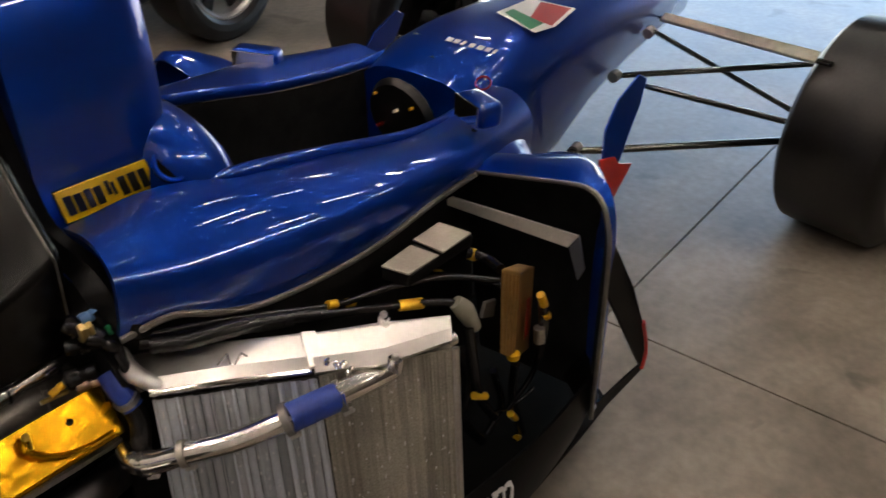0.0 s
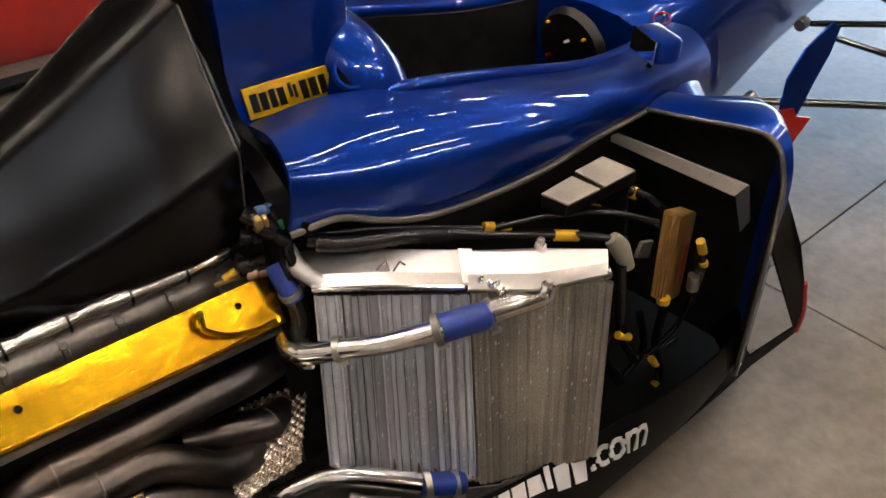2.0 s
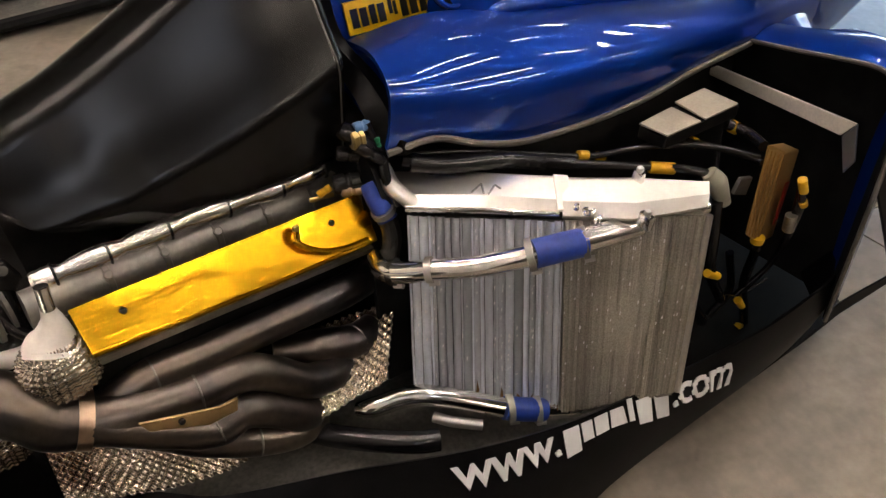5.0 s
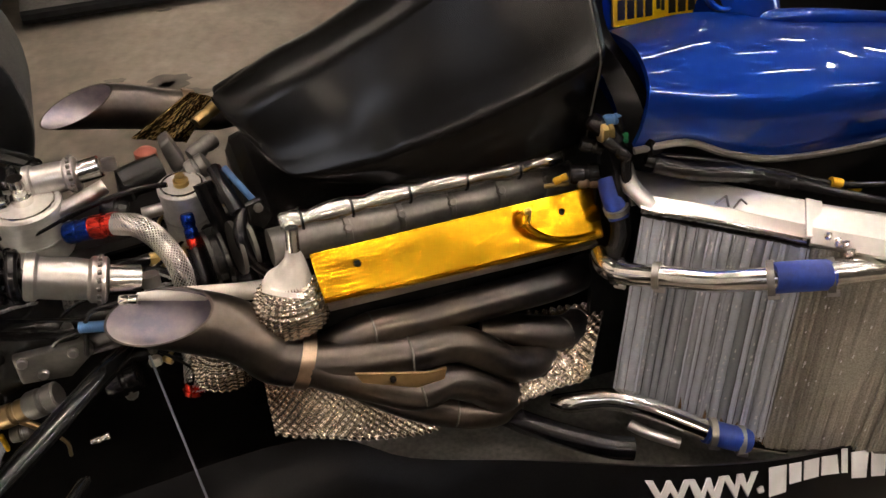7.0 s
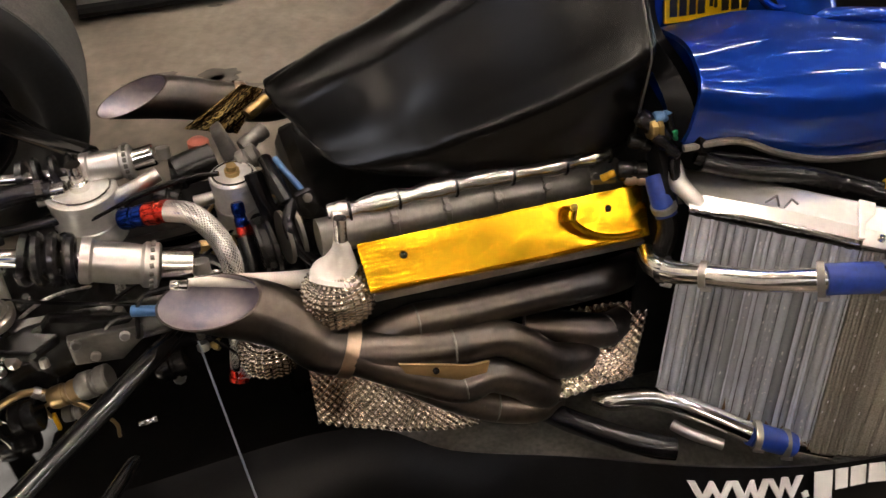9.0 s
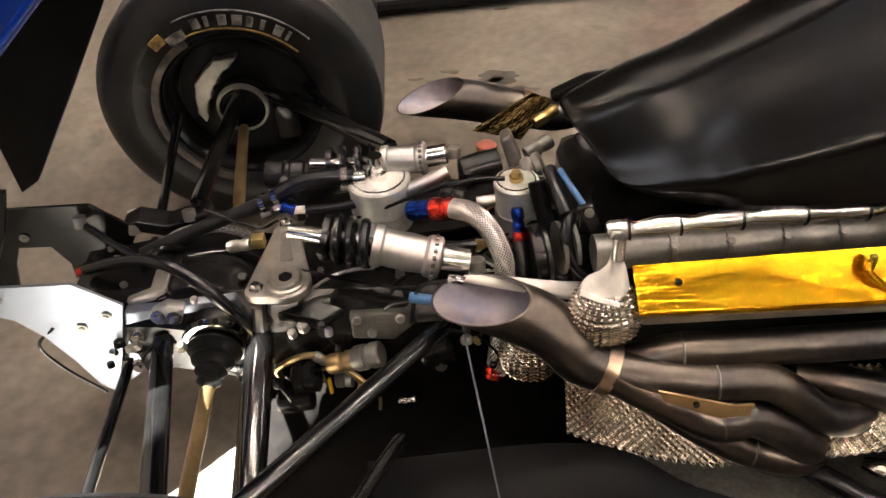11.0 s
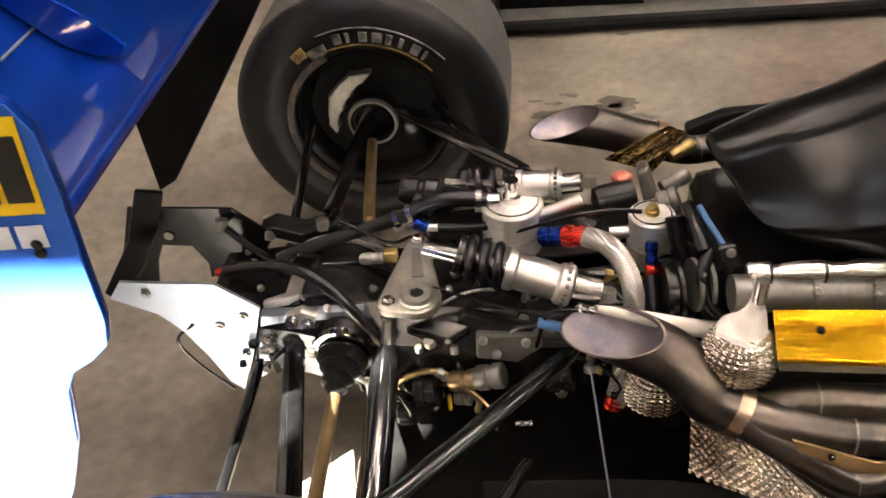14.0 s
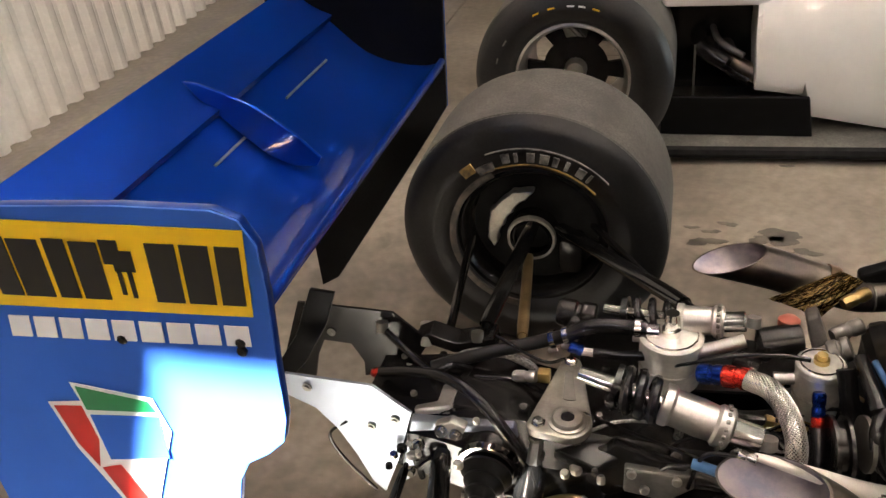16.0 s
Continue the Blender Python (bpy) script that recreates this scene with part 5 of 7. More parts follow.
flat_shape([(-0.352, 0.734), (-0.303, 0.742), (-0.308, 0.771), (-0.2, 0.76), (-0.19, 0.71), (-0.25, 0.57), (-0.3, 0.57), (-0.338, 0.66)], WHITEINK, label="shield-shaped print with white outline")
flat_shape([(-0.344, 0.73), (-0.304, 0.735), (-0.299, 0.68), (-0.315, 0.632), (-0.333, 0.67)], REDP, yy=-0.5186)
flat_shape([(-0.301, 0.766), (-0.207, 0.755), (-0.2, 0.74), (-0.298, 0.73)], GREENP, yy=-0.5186)
flat_shape([(-0.312, 0.63), (-0.282, 0.64), (-0.256, 0.576), (-0.293, 0.574)], REDP, yy=-0.5186)
flat_shape([(-0.296, 0.722), (-0.199, 0.733), (-0.205, 0.665), (-0.293, 0.648)], CYAN, yy=-0.5186)
for px in ((-0.21, -0.517, 0.845), (-0.065, -0.517, 0.845), (-0.064, -0.517, 0.856)):
    part("endplate_bolt", bolt(px, (0, -1, 0), 0.006), DARKCAST, skin_r)

# support plates behind the gearbox
PR = [(-0.3153, -0.1081, 0.3984), (-0.2882, -0.1061, 0.4338), (-0.1246, -0.1071, 0.4274), (-0.058, -0.1084, 0.374), (-0.0974, -0.1122, 0.2524), (-0.1292, -0.1154, 0.1731), (-0.1511, -0.1152, 0.1969), (-0.1741, -0.1134, 0.2589), (-0.2042, -0.1114, 0.3201), (-0.2388, -0.1096, 0.3617)]
plr = part("support_plate", slab(PR, (0, 0.006, 0)), STEEL, car, "grey metal support plate with bolts")
PLP = [(-0.3513, 0.0998, 0.4357), (-0.1534, 0.1035, 0.4259), (-0.0871, 0.1065, 0.3595), (-0.1276, 0.1014, 0.2891), (-0.2304, 0.0951, 0.2644), (-0.2273, 0.0963, 0.3001), (-0.2496, 0.0972, 0.3437), (-0.3076, 0.0963, 0.348), (-0.3277, 0.0945, 0.3082), (-0.3425, 0.0921, 0.2516), (-0.42, 0.0916, 0.2567)]
pll = part("support_plate", slab(PLP, (0, 0.006, 0)), DARKCAST, car, "dark grey metal support plate with bolts")
for q, m, w in (((-0.2478, -0.109, 0.4105), plr, -1), ((-0.1371, -0.112, 0.334), plr, -1), ((-0.0903, -0.111, 0.355), plr, -1), ((-0.2881, 0.0958, 0.3702), pll, -1)):
    b = part("plate_bolt", lathe(q, Vector(q) + Vector((0, w * 0.006, 0)), [(0, 0.009), (0.002, 0.009), (0.002, 0.005), (0.005, 0.0045)], 14), CAST, m)

# gearbox
bm = bmesh.new()
def rbox(x, w, z0, z1):
    k = 0.25
    return [(x, -w, z0 + k * (z1 - z0)), (x, -w, z1 - k * (z1 - z0)), (x, -w * 0.6, z1), (x, w * 0.6, z1), (x, w, z1 - k * (z1 - z0)), (x, w, z0 + k * (z1 - z0)), (x, w * 0.6, z0), (x, -w * 0.6, z0)]
rings(bm, [rbox(-0.16, 0.09, 0.2, 0.36), rbox(-0.02, 0.11, 0.17, 0.37), rbox(0.1, 0.13, 0.15, 0.36), rbox(0.3, 0.11, 0.13, 0.33), rbox(0.5, 0.095, 0.12, 0.31), rbox(0.68, 0.12, 0.12, 0.33)])
gb = part("gearbox", bm, DARKCAST, car, "oily black gearbox casing with fittings")
for k, (x, z, m) in enumerate(((0.62, 0.25, DARKCAST), (0.68, 0.31, CAVITY))):
    part("bell_housing", slab([(x, -0.16, 0.1), (x, 0.16, 0.1), (x, 0.16, z), (x, 0.09, z + 0.09), (x, -0.09, z + 0.09), (x, -0.16, z)], (0.06, 0, 0), 0.01), m, gb)


# ---- rear suspension and running gear ----
def arm(a, b, r, material=GLOSSARM, name="wishbone_arm", flat=0.75, label=""):
    d = Vector(b) - Vector(a)
    return part(name, tube([a, Vector(a) + d * 0.06, Vector(a) + d * 0.12, Vector(b) - d * 0.08, b], [r * 0.5, r * 0.7, r, r, r * 0.7], 14, 3, flat=flat), material, car, label)


def eye(p, way, r=0.012, w=0.02, parent=None):
    p, way = Vector(p), Vector(way).normalized()
    return part("rod_end", lathe(p - way * w / 2, p + way * w / 2, [(0, r * 0.4), (0, r), (w, r), (w, r * 0.4)], 14), ALU_DULL, parent or car)


arm((0.4694, -0.1687, 0.337), (0.165, -0.555, 0.41), 0.0165, label="black carbon suspension arm")
arm((0.394, -0.398, 0.36), (0.3435, -0.568, 0.4589), 0.010)
arm((-0.005, -0.12, 0.316), (0.097, -0.555, 0.415), 0.018, flat=0.6)
arm((-0.0775, -0.12, 0.259), (-0.038, -0.53, 0.34), 0.0095)
pr = arm((0.157, -0.125, 0.309), (0.158, -0.54, 0.222), 0.025, name="pushrod", flat=0.8, label="thick black carbon pushrod with a steel end")
part("pushrod_end", tube([(0.1655, -0.117, 0.372), (0.162, -0.117, 0.352), (0.159, -0.123, 0.33), (0.157, -0.133, 0.306)], [0.007, 0.011, 0.0115, 0.013], 6, 2), ALU_DULL, pr, "bright threaded end with lock nuts")
for k, h in ((0.013, 0.366), (0.015, 0.326)):
    part("lock_nut", lathe((0.1615, -0.1185, h), (0.161, -0.1195, h - 0.008), [(0, k * 0.8), (0.001, k), (0.007, k), (0.008, k * 0.8)], 6), CASTLT, pr)
part("thin_rod", tube([(0.4912, -0.1839, 0.3206), (0.5244, -0.3823, 0.1511)], 0.0017, 8, 1), STEEL, car, "thin bare steel rod")
# left side arms
arm((0.4008, 0.1241, 0.4744), (0.1105, 0.5498, 0.3672), 0.018)
arm((0.016, 0.1462, 0.368), (0.0447, 0.5507, 0.3705), 0.018, flat=0.6)
arm((-0.0598, 0.1335, 0.3396), (-0.105, 0.5531, 0.3272), 0.010)
arm((0.0885, 0.1547, 0.3443), (0.0323, 0.5507, 0.2826), 0.012, SHAFT)
arm((0.3884, 0.1254, 0.4644), (0.1845, 0.5688, 0.3668), 0.009)
for q in ((-0.0948, 0.1138, 0.3579), (0.0064, 0.1276, 0.367), (-0.1714, 0.0857, 0.4042), (-0.1124, 0.1706, 0.3436)):
    eye(q, (0, 0.3, 1))
part("pickup_bracket", slab([(-0.118, 0.1039, 0.3635), (-0.0876, 0.1068, 0.3768), (-0.0353, 0.1127, 0.3552), (0.0388, 0.1236, 0.3686), (0.0431, 0.1233, 0.3335), (-0.0406, 0.1115, 0.3319)], (0, 0.05, 0), 0.004), DARKCAST, car)
part("pickup_bracket", slab([(-0.0633, -0.0814, 0.358), (0.0077, -0.0793, 0.3783), (0.0021, -0.0799, 0.3532), (-0.0625, -0.0817, 0.3424)], (0, 0.06, 0), 0.003), ALU_DULL, car, "bright machined pick-up bracket")
pb = part("pickup_bracket", slab([(-0.0159, -0.1171, 0.3579), (0.0138, -0.1164, 0.3727), (0.0405, -0.1161, 0.3603), (0.0269, -0.1168, 0.3294), (-0.0148, -0.1176, 0.3326)], (0, 0.02, 0), 0.003), ALU_DULL, car, "bright machined pick-up bracket")
for q in ((-0.0027, -0.1197, 0.3538), (0.0226, -0.1194, 0.3482), (-0.0475, -0.1215, 0.3147), (-0.0671, -0.1236, 0.2464)):
    part("pickup_bolt", lathe(q, Vector(q) + Vector((0, -0.012, 0.004)), [(0, 0.012), (0.004, 0.012), (0.004, 0.007), (0.012, 0.006)], 12), ALU, pb)
part("cross_member", slab([(-0.066, -0.0999, 0.3496), (0.1193, -0.0969, 0.3569), (0.1323, -0.0973, 0.3236), (0.0067, -0.0998, 0.2706), (-0.1049, -0.1053, 0.1846)], (0, 0.02, 0), 0.004), STEEL, car, "bright metal crash member plate")

# driveshaft with its joint and rubber boot
j0, j1, j2, j3 = Vector((0.078, -0.0791, 0.294)), Vector((0.0776, -0.1398, 0.2888)), Vector((0.0749, -0.2189, 0.2792)), Vector((0.103, -0.57, 0.345))
d = (j1 - j0).normalized()
ds = part("driveshaft", tube([j1, j2, j3], 0.0115, 16, 3), SHAFT, car, "bronze-coloured driveshaft with black rubber boot")
part("joint_housing", lathe(j0 - d * 0.02, j1, [(0, 0.03), (0.0, 0.052), (0.07, 0.052), (0.075, 0.045), (0.078, 0.02)], 30), DARKCAST, ds)
ring = part("joint_ring", lathe(j1 - d * 0.02, j1, [(0, 0.046), (0, 0.054), (0.014, 0.054), (0.016, 0.046)], 30), ALU, ds)
for k in range(14):
    a = 2 * math.pi * k / 14
    s1 = d.cross(Vector((0, 0, 1))).normalized()
    s2 = d.cross(s1)
    pp = j1 - d * 0.013 + 0.053 * (math.cos(a) * s1 + math.sin(a) * s2)
    part("ring_hole", lathe(pp, pp + (pp - (j1 - d * 0.013)).normalized() * 0.003, [(0, 0.005), (0.003, 0.005)], 8), CAVITY, ring)
bl = (j2 - j1).length
prof = []
for k in range(13):
    u = k / 12
    prof.append((u * bl, 0.046 * (1 - u) ** 1.3 + 0.014 * u + (0.004 if k % 3 == 1 else -0.002)))
part("rubber_boot", lathe(j1, j2, prof, 28), BOOT, ds)

# spring and damper units
def coil(p, q, r, wire, turns, seg=8):
    p, q = Vector(p), Vector(q)
    t = (q - p).normalized()
    a = t.cross(Vector((0, 0, 1))).normalized()
    b = t.cross(a)
    L = (q - p).length
    nn = int(turns * 16)
    return tube([p + t * (L * i / nn) + r * (math.cos(2 * math.pi * turns * i / nn) * a + math.sin(2 * math.pi * turns * i / nn) * b) for i in range(nn + 1)], wire, seg, 1)


def damper(a, b, c, e, f, k=1.0):
    """a: rocker end; b, c: spring; e: end of the big body; f: end of the small body."""
    a, b, c, e, f = [Vector(v) for v in (a, b, c, e, f)]
    t = (f - b).normalized()
    L = (e - c).length
    body = part("damper", lathe(c, e, [(0, 0.02 * k), (0, 0.034 * k), (L * 0.12, 0.034 * k), (L * 0.16, 0.030 * k), (L * 0.55, 0.031 * k), (L * 0.75, 0.029 * k), (L * 0.8, 0.034 * k), (L * 0.97, 0.034 * k), (L, 0.03 * k)], 28), ALU_DULL, car, "satin metal damper with black coil spring")
    for i in range(18):
        an = 2 * math.pi * i / 18
        s1 = t.cross(Vector((0, 0, 1))).normalized()
        s2 = t.cross(s1)
        o = e - t * L * 0.1 + 0.034 * k * (math.cos(an) * s1 + math.sin(an) * s2)
        part("collar_notch", box(o, (0.006, 0.006, 0.006), bev=0.001), CAST, body)
    part("damper_end", lathe(e, f, [(0, 0.022 * k), ((f - e).length * 0.95, 0.022 * k), ((f - e).length, 0.018 * k)], 24), SATIN, body)
    eye(f + t * 0.012, (0, 0.3, 1), 0.014 * k, 0.018, body)
    part("spring", coil(b, c, 0.032 * k, 0.0085 * k, 3.4), HOSE, body, "black coil spring")
    part("damper_rod", tube([a, b, c], [0.012 * k, 0.014 * k, 0.012 * k], 14, 3), ALU, body)
    part("spring_seat", lathe(b - t * 0.006, b + t * 0.004, [(0, 0.012), (0, 0.036 * k), (0.01, 0.036 * k)], 24), HOSE, body)
    return body


damper((0.2293, -0.068, 0.4671), (0.2886, -0.0837, 0.4623), (0.361, -0.0995, 0.4509), (0.4646, -0.1158, 0.4243), (0.5082, -0.1175, 0.4113))
damper((0.2514, 0.1048, 0.4743), (0.2907, 0.1005, 0.4726), (0.3787, 0.0891, 0.4757), (0.4541, 0.0802, 0.483), (0.4892, 0.0772, 0.4899), 0.8)
# rocker plate: pear-shaped, with a hexagon socket
RZ = 0.378
LOBES = [(0.213, -0.104, 0.04), (0.1665, -0.117, 0.02), (0.2, 0.042, 0.0185)]
def hull(pts):
    pts = sorted(pts)
    def half(seq):
        out = []
        for p in seq:
            while len(out) > 1 and (out[-1][0] - out[-2][0]) * (p[1] - out[-2][1]) - (out[-1][1] - out[-2][1]) * (p[0] - out[-2][0]) <= 0:
                out.pop()
            out.append(p)
        return out[:-1]
    return half(pts) + half(pts[::-1])
def pear(shrink, z):
    return [(x, y, z) for x, y in hull([(cx + (r - shrink) * math.cos(a), cy + (r - shrink) * math.sin(a)) for cx, cy, r in LOBES for a in (2 * math.pi * k / 24 for k in range(24))])]
rk = part("rocker", slab(pear(0, RZ), (0, 0, 0.016), 0.004), CASTLT, car, "machined grey pear-shaped suspension rocker")
# Slightly raised, darker plate painting the shade of a shallow recess.
part("rocker_recess_shade", slab([(x, y, RZ + 0.0158) for x, y in hull([(0.209 + 0.011 * math.cos(a), -0.052 + 0.004 * math.sin(a)) for a in (k * 0.5 for k in range(13))] + [(0.2 + 0.007 * math.cos(a), 0.014 + 0.007 * math.sin(a)) for a in (k * 0.5 for k in range(13))])], (0, 0, 0.0012)), CAST, rk)
rp = Vector((0.213, -0.104, RZ + 0.016))
part("rocker_boss", lathe(rp - Vector((0, 0, 0.002)), rp + Vector((0, 0, 0.01)), [(0, 0.033), (0.005, 0.0325), (0.006, 0.027), (0.01, 0.026), (0.012, 0.024), (0.012, 0.0115)], 30, False), CASTLT, rk)
# Solid hexagon whose black colour gives the shade of an open socket.
part("rocker_socket", lathe(rp + Vector((0, 0, 0.002)), rp + Vector((0, 0, 0.0095)), [(0, 0.012), (0.0075, 0.012)], 6), HOLE_SHADE, rk)
for q in ((0.1665, -0.117), (0.2, 0.042)):
    q = Vector((*q, RZ + 0.016))
    part("rocker_bolt", lathe(q, q + Vector((0, 0, 0.012)), [(0, 0.0125), (0.003, 0.0125), (0.003, 0.009), (0.009, 0.009), (0.012, 0.006)], 6), ALU, rk)
part("rocker_shelf", slab([(0.19, -0.13, 0.35), (0.255, -0.1, 0.352), (0.35, -0.088, 0.345), (0.26, -0.145, 0.335)], (0, 0, -0.02), 0.004), DARKCAST, gb)

# oil catch tanks
def can(top, r, h, name, label, cap):
    top = Vector(top)
    base = top - Vector((0, 0, h))
    o = part(name, lathe(base, top, [(0, r * 0.9), (0.006, r), (h - 0.014, r), (h - 0.012, r * 1.04), (h - 0.003, r * 1.04), (h, r * 0.97), (h, 0.0)], 32), CANALU, car, label)
    part("cap_stem", lathe(top, top + Vector((0, 0, 0.05)), cap, 14), BRASS if "brass" in label else ALU, o)
    return o
t1 = can((0.3691, 0.052, 0.4706), 0.052, 0.1, "catch_tank", "round bare aluminium catch tank", [(0, 0.016), (0.012, 0.016), (0.012, 0.011), (0.03, 0.011), (0.032, 0.014), (0.044, 0.012)])
t2 = can((0.5969, -0.0042, 0.4826), 0.036, 0.1, "catch_tank", "slim bare aluminium tank with a brass cap", [(0, 0.012), (0.008, 0.012), (0.008, 0.008), (0.016, 0.008)])
for at, rr_, hh in ((Vector((0.3691, 0.052, 0.4706)), 0.052, 0.1), (Vector((0.5969, -0.0042, 0.4826)), 0.036, 0.1)):
    host = t1 if rr_ > 0.04 else t2
    ring = [(at.x + (rr_ * 0.86) * math.cos(k * math.pi / 10), at.y + (rr_ * 0.86) * math.sin(k * math.pi / 10), at.z + 0.0005) for k in range(21)]
    part("lid_seam", tube(ring, 0.0016, 6, 1), ALU, host)
    for k in range(3):
        t_ = at.z - hh * (0.3 + 0.28 * k)
        band = [(at.x + rr_ * math.cos(j * math.pi / 10), at.y + rr_ * math.sin(j * math.pi / 10), t_) for j in range(21)]
        if k == 1:
            part("weld_band", tube(band, 0.0022, 6, 1), ALU_DULL, host)
part("tank_neck", tube([(0.3266, 0.0486, 0.4754), (0.3507, 0.0453, 0.4782)], 0.013, 12, 2), ALU, t1)
part("tank_neck", tube([(0.4009, 0.0374, 0.4434), (0.4544, 0.0411, 0.4619), (0.4875, 0.0479, 0.4716)], 0.012, 12, 3), ALU_DULL, t1)
part("tank_neck", tube([(0.531, -0.0032, 0.4416), (0.5726, -0.0042, 0.4453)], 0.010, 12, 2), ALU_DULL, t2)
def fitting(a, b, r, material, parent, name="hose_fitting"):
    a, b = Vector(a), Vector(b)
    L = (b - a).length
    return part(name, lathe(a, b, [(0, r * 0.85), (L * 0.1, r), (L * 0.45, r), (L * 0.5, r * 0.86), (L * 0.6, r * 0.86), (L * 0.65, r), (L * 0.95, r), (L, r * 0.85)], 8 if material in (ALU_DULL, BRASS) else 14), material, parent)
BHP = [(0.4893, -0.0292, 0.4552), (0.5225, -0.0497, 0.4558), (0.5502, -0.0684, 0.4255), (0.5648, -0.0949, 0.3875), (0.5636, -0.1166, 0.332), (0.5526, -0.134, 0.2558), (0.5412, -0.147, 0.1774)]
bhz = part("braided_hose", tube(BHP, 0.0162, 16, 6), SATIN, car, "steel-braided hose with red and blue fittings")
hp = spline(BHP, 14)
weave = bmesh.new()
for way in (-1, 1):
    for k in range(18):
        strand = []
        for i, p in enumerate(hp):
            t = (hp[min(i + 1, len(hp) - 1)] - hp[max(i - 1, 0)]).normalized()
            s1 = (Vector((0, 1, 0)) - t * t.y).normalized()
            s2 = t.cross(s1)
            a = way * i * 0.22 + 2 * math.pi * k / 18
            strand.append(p + (0.0163 + 0.0004 * way) * (math.cos(a) * s1 + math.sin(a) * s2))
        tube(strand, 0.00085, 4, 1, True, weave, 0.7)
tagged(part("steel_braid", weave, ALU_DULL, bhz, "bright crossed steel braid"), kind="stuff")
fitting((0.4166, 0.0063, 0.4288), (0.4569, -0.0076, 0.4398), 0.0175, BLUEAN, bhz)
fitting((0.4533, -0.0072, 0.4396), (0.4974, -0.0203, 0.4472), 0.019, REDAN, bhz)
fitting((0.5426, -0.1426, 0.1946), (0.5367, -0.1515, 0.1718), 0.018, REDAN, bhz)
h2 = part("tank_hose", tube([(0.5933, -0.0765, 0.4126), (0.5951, -0.1026, 0.3809), (0.5904, -0.129, 0.3427)], 0.013, 12, 4), HOSE, car, "black hose with blue and red fittings")
fitting((0.5923, -0.05, 0.4603), (0.5934, -0.0677, 0.4252), 0.0105, BLUEAN, h2)
fitting((0.5935, -0.0677, 0.427), (0.594, -0.0782, 0.4052), 0.011, REDAN, h2)
h3 = part("breather_hose", tube([(0.3295, 0.0483, 0.4775), (0.2828, 0.0544, 0.476), (0.2333, 0.0593, 0.4658), (0.1911, 0.062, 0.4425)], 0.0145, 14, 6), HOSE, car, "black breather hose with steel clips")
part("breather_tail", tube([(0.191, 0.062, 0.4396), (0.1276, 0.0636, 0.4144), (0.0558, 0.0524, 0.3952), (-0.0163, 0.0382, 0.3764), (-0.0571, 0.0262, 0.365)], 0.0125, 12, 6), PLASTIC, h3)
for q, dd in (((0.3137, 0.0505, 0.4781), (1, 0, 0)), ((0.191, 0.062, 0.4406), (1, 0, 0.4)), ((0.1665, 0.0629, 0.4278), (1, 0, 0.4))):
    clip(q, dd, 0.0145, h3, ALU)
fitting((0.1972, 0.0426, 0.4332), (0.2204, 0.041, 0.4243), 0.011, BLUEAN, h3)
part("spigot", tube([(0.2185, 0.0411, 0.4243), (0.2403, 0.0393, 0.4243)], 0.007, 8, 1), CLOTH, h3)
part("black_pipe", tube([(0.2403, 0.0393, 0.4243), (0.2895, 0.0337, 0.4286), (0.329, 0.0284, 0.4368)], 0.009, 10, 2), HOSE, h3)
part("loom_hose", tube([(-0.1436, -0.0119, 0.3768), (-0.0674, -0.0439, 0.4119), (-0.0014, -0.0694, 0.4306), (0.0585, -0.1011, 0.4235), (0.1088, -0.1246, 0.378), (0.1394, -0.1162, 0.3019), (0.1366, -0.0434, 0.1646)], 0.0105, 14, 6), HOSE, car, "scuffed black ribbed hose")
part("strut", tube([(-0.1698, 0.0856, 0.3993), (-0.0871, 0.0329, 0.3714), (-0.0098, -0.0158, 0.3595)], 0.0075, 10, 3), HOSE, car)
fitting((-0.1749, 0.0187, 0.3442), (-0.1421, 0.0045, 0.3622), 0.010, REDAN, car)
for q, w in ((((0.0602, 0.0624, 0.4255), (0.1489, 0.0347, 0.3984), (0.1933, 0.0144, 0.4252)), 0.003), (((0.0262, 0.0134, 0.3644), (0.1058, 0.0158, 0.365), (0.1809, -0.0325, 0.3715)), 0.004), (((0.2358, -0.0828, 0.3949), (0.3079, -0.0916, 0.374), (0.4002, -0.1236, 0.3716), (0.4526, -0.1558, 0.3777)), 0.003), (((0.3851, 0.039, 0.4189), (0.4619, 0.0113, 0.466), (0.5324, -0.0222, 0.5025), (0.5758, -0.0323, 0.5075)), 0.004), (((0.1784, -0.0991, 0.2386), (0.262, -0.1142, 0.2724), (0.3405, -0.1342, 0.2955), (0.3719, -0.1385, 0.3517), (0.4177, -0.1531, 0.3763)), 0.004), (((0.4071, -0.1519, 0.3247), (0.427, -0.1542, 0.4018), (0.4744, -0.1665, 0.4228)), 0.0035), (((-0.1835, -0.1104, 0.3393), (-0.2268, -0.104, 0.2923), (-0.2045, -0.1061, 0.2351), (-0.147, -0.1159, 0.1742)), 0.003), (((0.2083, -0.1099, 0.2345), (0.1752, -0.1277, 0.1975), (0.2117, -0.1299, 0.1669)), 0.004)):
    part("cable", tube(list(q), w, 8, 6), HOSE, car)
part("sleeve", tube([(0.4108, -0.1525, 0.3815), (0.4566, -0.1652, 0.3805)], 0.0085, 10, 1), LBLUE, car, "light blue sleeve")
fitting((0.4746, -0.1666, 0.4266), (0.4997, -0.1762, 0.4275), 0.008, ALU, car)
fitting((0.1046, -0.0027, 0.3903), (0.1467, -0.0124, 0.4021), 0.011, ALU_DULL, car)
part("connector", box(Vector((0.1603, -0.0127, 0.407)), (0.022, 0.02, 0.022), bev=0.003), BRASS, car)
